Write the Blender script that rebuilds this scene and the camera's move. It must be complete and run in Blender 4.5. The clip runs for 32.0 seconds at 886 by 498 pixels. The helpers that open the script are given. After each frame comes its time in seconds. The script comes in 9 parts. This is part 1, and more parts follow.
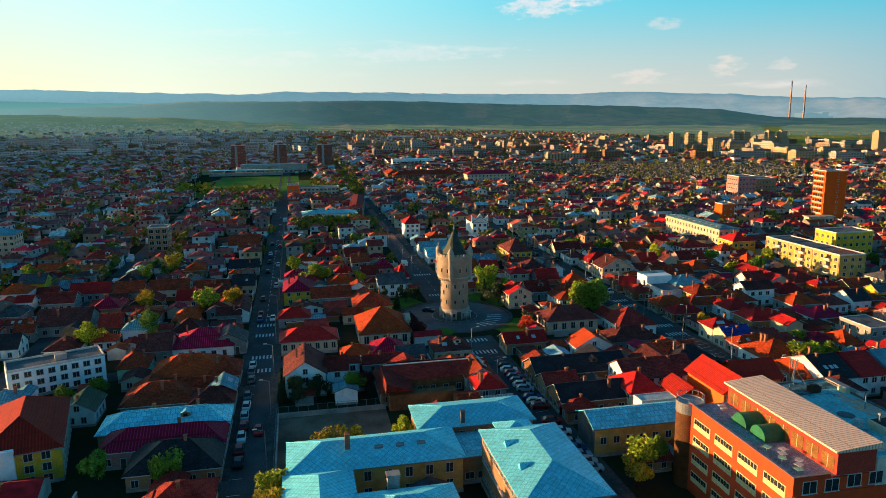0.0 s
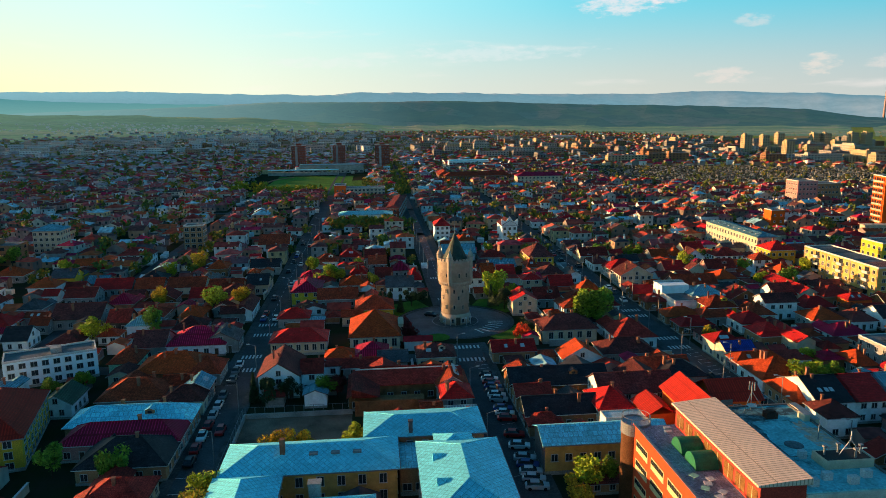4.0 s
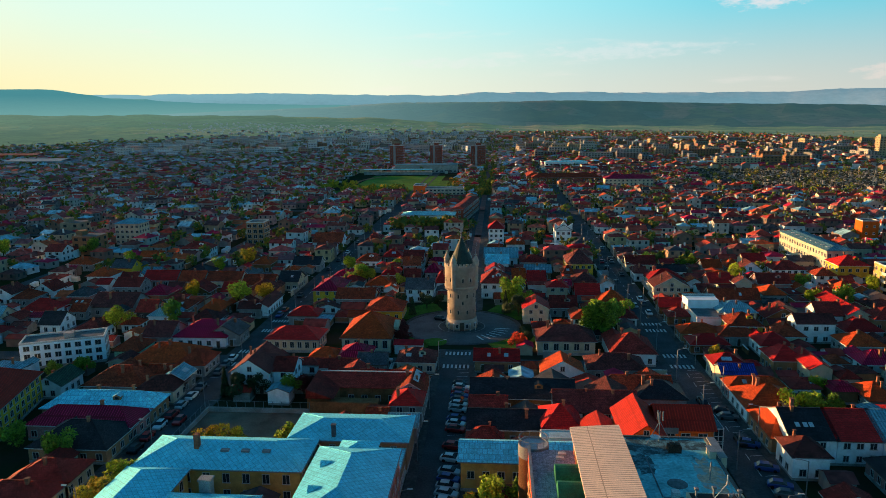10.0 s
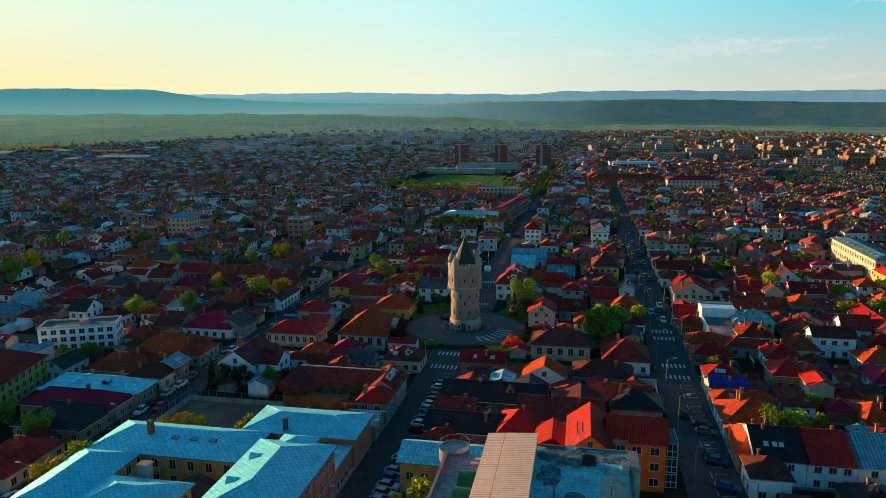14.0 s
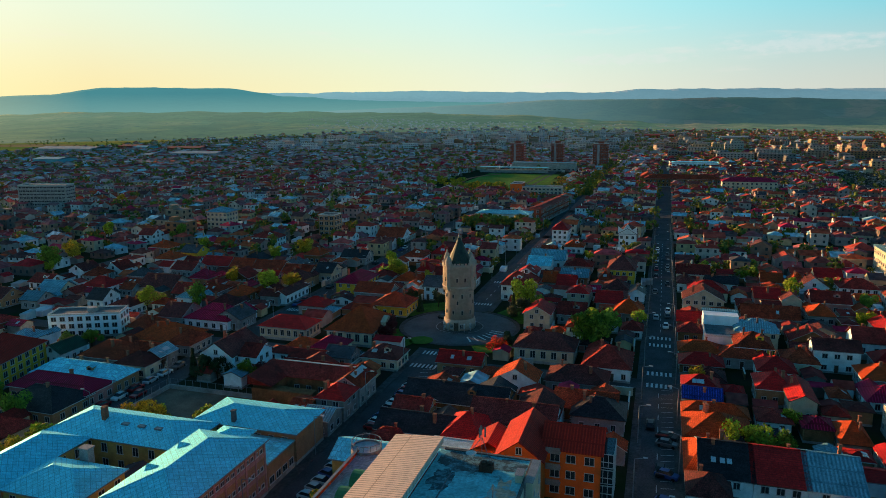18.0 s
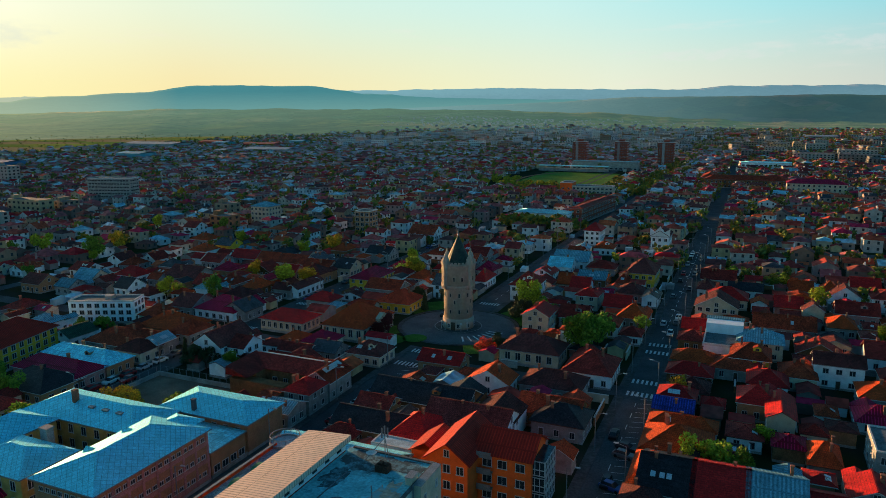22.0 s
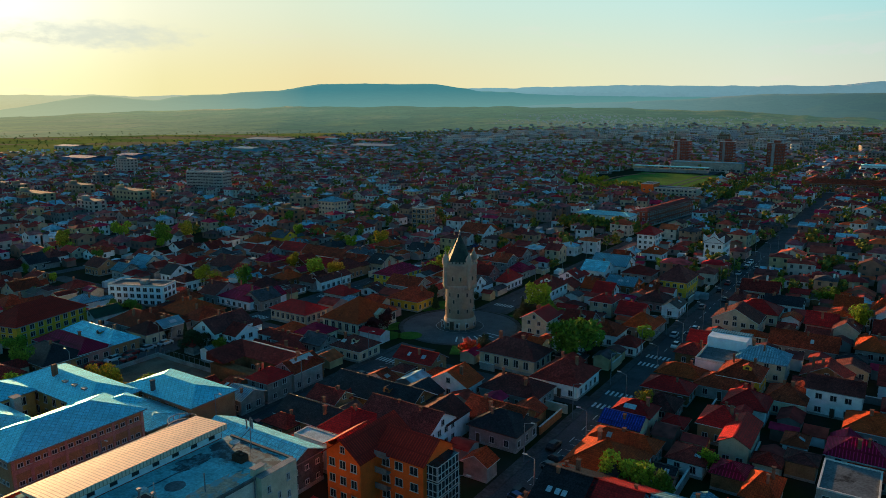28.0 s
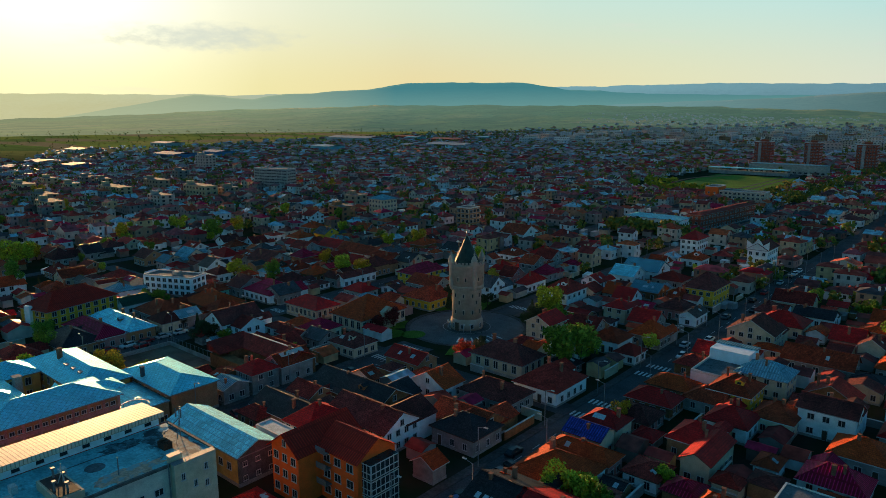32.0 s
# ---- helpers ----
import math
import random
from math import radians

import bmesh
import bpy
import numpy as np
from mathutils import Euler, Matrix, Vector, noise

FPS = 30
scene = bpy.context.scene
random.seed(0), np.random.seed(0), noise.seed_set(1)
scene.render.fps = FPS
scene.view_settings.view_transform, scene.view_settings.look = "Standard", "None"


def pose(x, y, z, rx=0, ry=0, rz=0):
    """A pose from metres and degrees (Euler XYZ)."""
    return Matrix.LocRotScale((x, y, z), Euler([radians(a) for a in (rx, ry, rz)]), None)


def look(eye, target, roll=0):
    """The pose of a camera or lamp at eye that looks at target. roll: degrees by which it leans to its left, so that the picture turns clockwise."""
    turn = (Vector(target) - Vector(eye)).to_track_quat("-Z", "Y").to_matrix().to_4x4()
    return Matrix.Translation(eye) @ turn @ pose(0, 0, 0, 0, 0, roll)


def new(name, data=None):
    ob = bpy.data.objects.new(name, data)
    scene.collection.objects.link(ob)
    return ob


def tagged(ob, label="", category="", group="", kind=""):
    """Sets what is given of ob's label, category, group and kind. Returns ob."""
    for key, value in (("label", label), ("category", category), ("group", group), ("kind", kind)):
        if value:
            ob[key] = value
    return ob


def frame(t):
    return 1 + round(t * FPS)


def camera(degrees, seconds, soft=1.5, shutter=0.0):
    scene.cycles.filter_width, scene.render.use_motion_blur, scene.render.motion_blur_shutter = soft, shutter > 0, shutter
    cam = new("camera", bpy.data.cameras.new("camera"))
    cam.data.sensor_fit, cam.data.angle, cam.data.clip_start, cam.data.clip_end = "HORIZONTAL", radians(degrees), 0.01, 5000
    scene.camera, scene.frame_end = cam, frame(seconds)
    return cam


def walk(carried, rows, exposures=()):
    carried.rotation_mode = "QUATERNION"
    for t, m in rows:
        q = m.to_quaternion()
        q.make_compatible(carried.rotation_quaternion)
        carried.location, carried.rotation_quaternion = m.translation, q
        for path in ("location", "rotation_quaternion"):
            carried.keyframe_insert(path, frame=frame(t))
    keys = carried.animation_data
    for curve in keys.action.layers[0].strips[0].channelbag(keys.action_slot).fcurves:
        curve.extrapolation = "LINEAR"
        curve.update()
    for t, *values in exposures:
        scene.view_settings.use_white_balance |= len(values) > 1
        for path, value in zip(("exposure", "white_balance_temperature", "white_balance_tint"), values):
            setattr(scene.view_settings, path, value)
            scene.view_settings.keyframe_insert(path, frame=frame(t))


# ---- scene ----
cam = camera(64.4, 32.0, soft=0.4)
METRES, EYE, TILT, LEAN, TURN = 185.2, 62.6, 0.0, 0.0, -11.7
ROWS = [
    (0.0, 0.0, 0.0, 0.0, -0.09, -10.95, 0.46),
    (0.5, 0.0144, 0.0017, 0.0002, 0.64, -10.93, 0.48),
    (1.0, 0.0287, 0.0035, 0.0006, 1.35, -10.92, 0.47),
    (1.5, 0.0447, 0.0058, 0.0008, 2.14, -10.92, 0.47),
    (2.0, 0.0592, 0.0081, 0.001, 2.87, -10.91, 0.47),
    (2.5, 0.0737, 0.0105, 0.0013, 3.61, -10.9, 0.48),
    (3.0, 0.09, 0.0135, 0.0019, 4.45, -10.89, 0.48),
    (3.5, 0.1045, 0.0163, 0.0026, 5.21, -10.89, 0.49),
    (5.5, 0.167, 0.0293, 0.005, 8.5, -10.87, 0.54),
    (6.0, 0.1816, 0.0325, 0.0055, 9.3, -10.87, 0.54),
    (6.5, 0.1963, 0.0362, 0.0057, 10.12, -10.85, 0.57),
    (7.0, 0.2124, 0.0405, 0.0061, 11.05, -10.86, 0.56),
    (7.5, 0.227, 0.0445, 0.0062, 11.89, -10.86, 0.57),
    (8.0, 0.2415, 0.0487, 0.0063, 12.71, -10.85, 0.58),
    (8.5, 0.2577, 0.0533, 0.0064, 13.64, -10.84, 0.59),
    (9.0, 0.2722, 0.0578, 0.0063, 14.48, -10.83, 0.6),
    (9.5, 0.2865, 0.0625, 0.0063, 15.25, -10.83, 0.6),
    (10.0, 0.3026, 0.0678, 0.0062, 16.12, -10.82, 0.61),
    (10.5, 0.3172, 0.0727, 0.0058, 16.97, -10.81, 0.61),
    (11.0, 0.3314, 0.0778, 0.006, 17.81, -10.82, 0.6),
    (11.5, 0.3471, 0.0838, 0.0057, 18.75, -10.81, 0.59),
    (12.0, 0.3613, 0.0893, 0.0055, 19.59, -10.81, 0.57),
    (12.5, 0.3756, 0.0948, 0.0053, 20.43, -10.81, 0.58),
    (13.0, 0.3912, 0.1013, 0.0051, 21.31, -10.82, 0.57),
    (13.5, 0.4053, 0.1074, 0.005, 22.09, -10.82, 0.57),
    (14.0, 0.4206, 0.1142, 0.0048, 22.95, -10.83, 0.55),
    (14.5, 0.4346, 0.1206, 0.0047, 23.67, -10.84, 0.55),
    (16.5, 0.4893, 0.1505, 0.0038, 26.61, -10.88, 0.48),
    (17.0, 0.5039, 0.1585, 0.0039, 27.43, -10.9, 0.46),
    (17.5, 0.5173, 0.1658, 0.0037, 28.17, -10.9, 0.47),
    (18.0, 0.5304, 0.1732, 0.0036, 28.96, -10.91, 0.46),
    (18.5, 0.5449, 0.1818, 0.0036, 29.87, -10.92, 0.45),
    (19.0, 0.5577, 0.1896, 0.0037, 30.66, -10.94, 0.42),
    (19.5, 0.5705, 0.1976, 0.0037, 31.43, -10.96, 0.41),
    (20.0, 0.5844, 0.2068, 0.0039, 32.27, -11.0, 0.39),
    (20.5, 0.5969, 0.2152, 0.0039, 33.03, -11.02, 0.38),
    (21.0, 0.6092, 0.2239, 0.0041, 33.79, -11.03, 0.37),
    (21.5, 0.6229, 0.2336, 0.0041, 34.65, -11.06, 0.37),
    (22.0, 0.635, 0.2424, 0.0042, 35.42, -11.08, 0.36),
    (22.5, 0.6484, 0.2524, 0.0043, 36.28, -11.11, 0.35),
    (23.0, 0.6604, 0.2615, 0.0044, 37.06, -11.13, 0.33),
    (23.5, 0.6723, 0.2707, 0.0042, 37.83, -11.14, 0.33),
    (24.0, 0.6852, 0.2814, 0.0044, 38.7, -11.16, 0.33),
    (24.5, 0.6969, 0.291, 0.0045, 39.49, -11.18, 0.31),
    (25.0, 0.7084, 0.3007, 0.0046, 40.28, -11.2, 0.31),
    (25.5, 0.721, 0.3117, 0.0046, 41.15, -11.2, 0.3),
    (27.5, 0.7637, 0.3539, 0.0043, 44.43, -11.21, 0.3),
    (28.0, 0.7754, 0.3657, 0.0045, 45.37, -11.21, 0.29),
    (28.5, 0.7856, 0.3765, 0.0047, 46.21, -11.22, 0.28),
    (29.0, 0.7958, 0.3875, 0.0048, 47.06, -11.22, 0.27),
    (29.5, 0.8069, 0.3998, 0.0051, 47.97, -11.23, 0.27),
    (30.0, 0.8167, 0.411, 0.0051, 48.82, -11.24, 0.26),
    (30.5, 0.8276, 0.4237, 0.0053, 49.79, -11.24, 0.27),
    (31.0, 0.8373, 0.4353, 0.0054, 50.67, -11.25, 0.28),
    (31.5, 0.8466, 0.447, 0.0058, 51.55, -11.27, 0.26),
    (32.0, 0.8571, 0.4602, 0.0061, 52.55, -11.28, 0.25),
]
walk(cam, [(t, pose(0, 0, EYE, TILT, LEAN, TURN) @ pose(METRES * x, METRES * y, METRES * z, 90 + pitch, roll, yaw)) for t, x, y, z, yaw, pitch, roll in ROWS], exposures=[(0.0, 1.25), (14.0, 1.12), (25.0, 0.97), (32.0, 0.84)])

# ---- light ----
SUN_YAW, SUN_UP = 69.0, 5.2          # degrees west of +y, degrees above the plain
SUN_DIR = Vector((-math.sin(radians(SUN_YAW)) * math.cos(radians(SUN_UP)), math.cos(radians(SUN_YAW)) * math.cos(radians(SUN_UP)), math.sin(radians(SUN_UP))))
world = bpy.data.worlds.new("world")
scene.world = world
world.use_nodes = True
wt = world.node_tree
wt.nodes.clear()
w_out = wt.nodes.new("ShaderNodeOutputWorld")
w_bg = wt.nodes.new("ShaderNodeBackground")
w_sky = wt.nodes.new("ShaderNodeTexSky")
w_sky.sky_type, w_sky.sun_disc = "NISHITA", False
w_sky.sun_elevation, w_sky.sun_rotation = radians(SUN_UP), radians(-SUN_YAW)
w_sky.air_density, w_sky.dust_density, w_sky.ozone_density = 1.0, 1.2, 2.0
w_tint = wt.nodes.new("ShaderNodeMix")
w_tint.data_type, w_tint.blend_type = "RGBA", "MULTIPLY"
w_tint.inputs[0].default_value = 1.0
w_tint.inputs[7].default_value = (0.25, 0.90, 1.15, 1)
wt.links.new(w_sky.outputs[0], w_tint.inputs[6])


def w_node(kind, **kw):
    n = wt.nodes.new(kind)
    for k, v in kw.items():
        n.inputs[k].default_value = v
    return n


def w_range(src, a, b, c=0.0, d=1.0):
    n = w_node("ShaderNodeMapRange")
    n.interpolation_type = "SMOOTHSTEP"
    for k, v in zip((1, 2, 3, 4), (a, b, c, d)):
        n.inputs[k].default_value = v
    wt.links.new(src, n.inputs[0])
    return n.outputs[0]


def w_ramp(src, stops):
    n = w_node("ShaderNodeValToRGB")
    e = n.color_ramp.elements
    while len(e) < len(stops):
        e.new(0.5)
    for k, (p, c) in enumerate(stops):
        e[k].position, e[k].color = p, (*c, 1)
    wt.links.new(src, n.inputs[0])
    return n.outputs[0]


def w_blend(fac, a, b):
    n = w_node("ShaderNodeMix")
    n.data_type = "RGBA"
    for src, k in ((fac, 0), (a, 6), (b, 7)):
        if isinstance(src, tuple):
            n.inputs[k].default_value = (*src, 1)
        else:
            wt.links.new(src, n.inputs[k])
    return n.outputs[2]


# evening haze along the horizon: cream and yellow towards the sun, clear cyan away from it
w_co = w_node("ShaderNodeTexCoord")
w_sep = w_node("ShaderNodeSeparateXYZ")
wt.links.new(w_co.outputs["Generated"], w_sep.inputs[0])
w_dot = w_node("ShaderNodeVectorMath")
w_dot.operation = "DOT_PRODUCT"
w_dot.inputs[1].default_value = (SUN_DIR.x, SUN_DIR.y, SUN_DIR.z)
wt.links.new(w_co.outputs["Generated"], w_dot.inputs[0])
w_up = w_sep.outputs["Z"]
w_s = w_node("ShaderNodeMapRange")
w_s.inputs[1].default_value, w_s.inputs[2].default_value = -1.0, 1.0
wt.links.new(w_dot.outputs["Value"], w_s.inputs[0])
w_s = w_s.outputs[0]
K = 0.5
LOW = w_ramp(w_s, [(p, tuple(K * v for v in c)) for p, c in ((0.0, (0.11, 0.40, 0.55)), (0.22, (0.15, 0.38, 0.48)), (0.36, (0.50, 0.54, 0.52)), (0.50, (0.58, 0.60, 0.54)), (0.62, (0.64, 0.68, 0.60)), (0.76, (0.82, 0.85, 0.66)), (0.85, (0.88, 0.86, 0.55)), (0.95, (0.94, 0.80, 0.42)), (0.985, (0.99, 0.90, 0.46)), (1.0, (1.2, 1.14, 0.66)))])
HIGH = w_ramp(w_s, [(p, tuple(K * v for v in c)) for p, c in ((0.0, (0.05, 0.40, 0.62)), (0.22, (0.06, 0.43, 0.62)), (0.36, (0.09, 0.51, 0.66)), (0.55, (0.18, 0.62, 0.74)), (0.68, (0.37, 0.78, 0.83)), (0.80, (0.58, 0.87, 0.84)), (0.90, (0.66, 0.88, 0.78)), (0.955, (0.80, 0.91, 0.72)), (0.975, (0.90, 0.96, 0.75)), (0.987, (1.02, 1.04, 0.82)), (0.994, (1.2, 1.2, 0.98)), (1.0, (1.6, 1.6, 1.35)))])
w_band = w_blend(w_range(w_up, 0.015, 0.16), LOW, HIGH)
# thin evening clouds
w_map = w_node("ShaderNodeMapping", Scale=(2.0, 2.0, 13.0))
w_noise = w_node("ShaderNodeTexNoise", Scale=2.1, Detail=8.0, Roughness=0.55)
wt.links.new(w_co.outputs["Generated"], w_map.inputs["Vector"])
wt.links.new(w_map.outputs[0], w_noise.inputs["Vector"])
w_cl = w_range(w_noise.outputs["Fac"], 0.58, 0.76, 0.0, 0.5)
w_band = w_blend(w_cl, w_band, tuple(K * v for v in (0.92, 0.80, 0.76)))
def w_math(op, a, b):
    n = w_node("ShaderNodeMath")
    n.operation = op
    for k, v in enumerate((a, b)):
        if isinstance(v, float):
            n.inputs[k].default_value = v
        else:
            wt.links.new(v, n.inputs[k])
    return n.outputs[0]


def w_along(v):
    n = w_node("ShaderNodeVectorMath")
    n.operation = "DOT_PRODUCT"
    n.inputs[1].default_value = v
    wt.links.new(w_co.outputs["Generated"], n.inputs[0])
    return n.outputs["Value"]


w_map2 = w_node("ShaderNodeMapping", Scale=(6.0, 6.0, 16.0))
w_n2 = w_node("ShaderNodeTexNoise", Scale=8.0, Detail=8.0, Roughness=0.6)
wt.links.new(w_co.outputs["Generated"], w_map2.inputs["Vector"])
wt.links.new(w_map2.outputs[0], w_n2.inputs["Vector"])


def cloud(band, az, el, wide, high, dense, col, ragged=3.4):
    """One small cloud: an ellipse of the sky with a ragged rim."""
    a = radians(az)
    u = w_math("DIVIDE", w_along((math.cos(a), math.sin(a), 0)), math.sin(radians(wide)))
    v = w_math("DIVIDE", w_math("SUBTRACT", w_up, math.sin(radians(el))), math.sin(radians(high)))
    d = w_math("ADD", w_math("MULTIPLY", u, u), w_math("MULTIPLY", v, v))
    d = w_math("ADD", d, w_math("MULTIPLY", w_math("SUBTRACT", w_n2.outputs["Fac"], 0.5), ragged * 2))
    ahead = w_range(w_along((-math.sin(a), math.cos(a), 0)), 0.2, 0.3)
    return w_blend(w_math("MULTIPLY", w_range(d, -0.4, 1.6, dense, 0.0), ahead), band, tuple(K * c for c in col))


for az, el, wide, high, dense, col in ((63.5, 5.0, 2.4, 0.4, 0.4, (0.95, 0.92, 0.70)), (-19.6, 8.0, 2.6, 0.8, 0.6, (0.92, 0.76, 0.74)), (-23.0, 8.3, 1.6, 0.5, 0.5, (0.92, 0.76, 0.74)), (-28.5, 6.4, 1.3, 0.4, 0.3, (0.90, 0.72, 0.66)), (-33.2, 3.2, 1.0, 0.7, 0.4, (0.95, 0.74, 0.62)), (-27.0, 2.6, 1.8, 0.45, 0.35, (0.92, 0.72, 0.64)), (-10.0, 4.6, 6.0, 0.5, 0.3, (0.80, 0.78, 0.78)), (4.0, 4.0, 5.0, 0.4, 0.25, (0.80, 0.78, 0.78)), (-37.0, 3.2, 0.9, 0.35, 0.3, (0.92, 0.74, 0.66))):
    w_band = cloud(w_band, az, el, wide, high, dense, col)
w_band = cloud(w_band, 59.0, 5.3, 6.4, 1.0, 0.7, (0.68, 0.75, 0.68), 1.3)
w_sky2 = w_node("ShaderNodeVectorMath")
w_sky2.operation = "SCALE"
w_sky2.inputs["Scale"].default_value = 0.096
wt.links.new(w_tint.outputs[2], w_sky2.inputs[0])
w_all = w_blend(w_range(w_up, 0.17, 0.31), w_band, w_sky2.outputs[0])
wt.links.new(w_all, w_bg.inputs[0])
w_bg.inputs[1].default_value = 1.0
wt.links.new(w_bg.outputs[0], w_out.inputs[0])
sun = new("sun", bpy.data.lights.new("sun", "SUN"))
sun.data.energy, sun.data.angle, sun.data.color = 5.0, radians(0.6), (1.0, 0.56, 0.23)
sun.matrix_world = look(SUN_DIR * 100, (0, 0, 0))

# ---- materials ----
MATS = {}


def node_mat(name, rough=0.8, metal=0.0):
    m = bpy.data.materials.new(name)
    m.use_nodes = True
    MATS[name] = m
    nt = m.node_tree
    b = nt.nodes["Principled BSDF"]
    b.inputs["Roughness"].default_value, b.inputs["Metallic"].default_value = rough, metal
    b.inputs["Specular IOR Level"].default_value = 0.3
    return m, nt, b


def nd(nt, kind, **kw):
    n = nt.nodes.new(kind)
    for k, v in kw.items():
        n.inputs[k].default_value = v
    return n


def varied(name, col, rough=0.8, metal=0.0, scale=0.6, amount=0.35, fine=6.0, fine_amount=0.3, bump=0.0, per_thing=0.0, streak=False, island=0.0):
    """A surface of one colour with stains at two scales, and a shade of its own for each thing."""
    m, nt, b = node_mat(name, rough, metal)
    if rough >= 0.9:
        b.inputs["Specular IOR Level"].default_value = 0.06
    co = nd(nt, "ShaderNodeTexCoord")
    geo = nd(nt, "ShaderNodeNewGeometry")
    src = geo.outputs["Position"]
    if streak:
        mp = nd(nt, "ShaderNodeMapping", Scale=(1.0, 0.16, 1.0))
        nt.links.new(co.outputs["UV"], mp.inputs["Vector"])
        src = mp.outputs[0]
    n1 = nd(nt, "ShaderNodeTexNoise", Scale=scale, Detail=4.0, Roughness=0.6)
    n2 = nd(nt, "ShaderNodeTexNoise", Scale=fine, Detail=3.0)
    nt.links.new(src, n1.inputs["Vector"])
    nt.links.new(geo.outputs["Position"], n2.inputs["Vector"])
    mul = None
    for n, a in ((n1, amount), (n2, fine_amount)):
        r = nd(nt, "ShaderNodeMapRange")
        r.inputs["From Min"].default_value, r.inputs["From Max"].default_value = 0.3, 0.7
        r.inputs["To Min"].default_value, r.inputs["To Max"].default_value = 1 - a, 1 + a * 0.8
        nt.links.new(n.outputs["Fac"], r.inputs["Value"])
        if mul is None:
            mul = r.outputs[0]
        else:
            p = nd(nt, "ShaderNodeMath")
            p.operation = "MULTIPLY"
            nt.links.new(mul, p.inputs[0])
            nt.links.new(r.outputs[0], p.inputs[1])
            mul = p.outputs[0]
    hsv = nd(nt, "ShaderNodeHueSaturation", Color=(*col, 1))
    nt.links.new(mul, hsv.inputs["Value"])
    if per_thing or island:
        inf = nd(nt, "ShaderNodeObjectInfo")
        r = nd(nt, "ShaderNodeMapRange")
        a = per_thing or island
        r.inputs["To Min"].default_value, r.inputs["To Max"].default_value = 1 - a, 1 + a
        nt.links.new(geo.outputs["Random Per Island"] if island else inf.outputs["Random"], r.inputs["Value"])
        p = nd(nt, "ShaderNodeMath")
        p.operation = "MULTIPLY"
        nt.links.new(mul, p.inputs[0])
        nt.links.new(r.outputs[0], p.inputs[1])
        nt.links.new(p.outputs[0], hsv.inputs["Value"])
    nt.links.new(hsv.outputs[0], b.inputs["Base Color"])
    if bump:
        bp = nd(nt, "ShaderNodeBump", Strength=bump, Distance=0.05)
        nt.links.new(n2.outputs["Fac"], bp.inputs["Height"])
        nt.links.new(bp.outputs[0], b.inputs["Normal"])
    return m


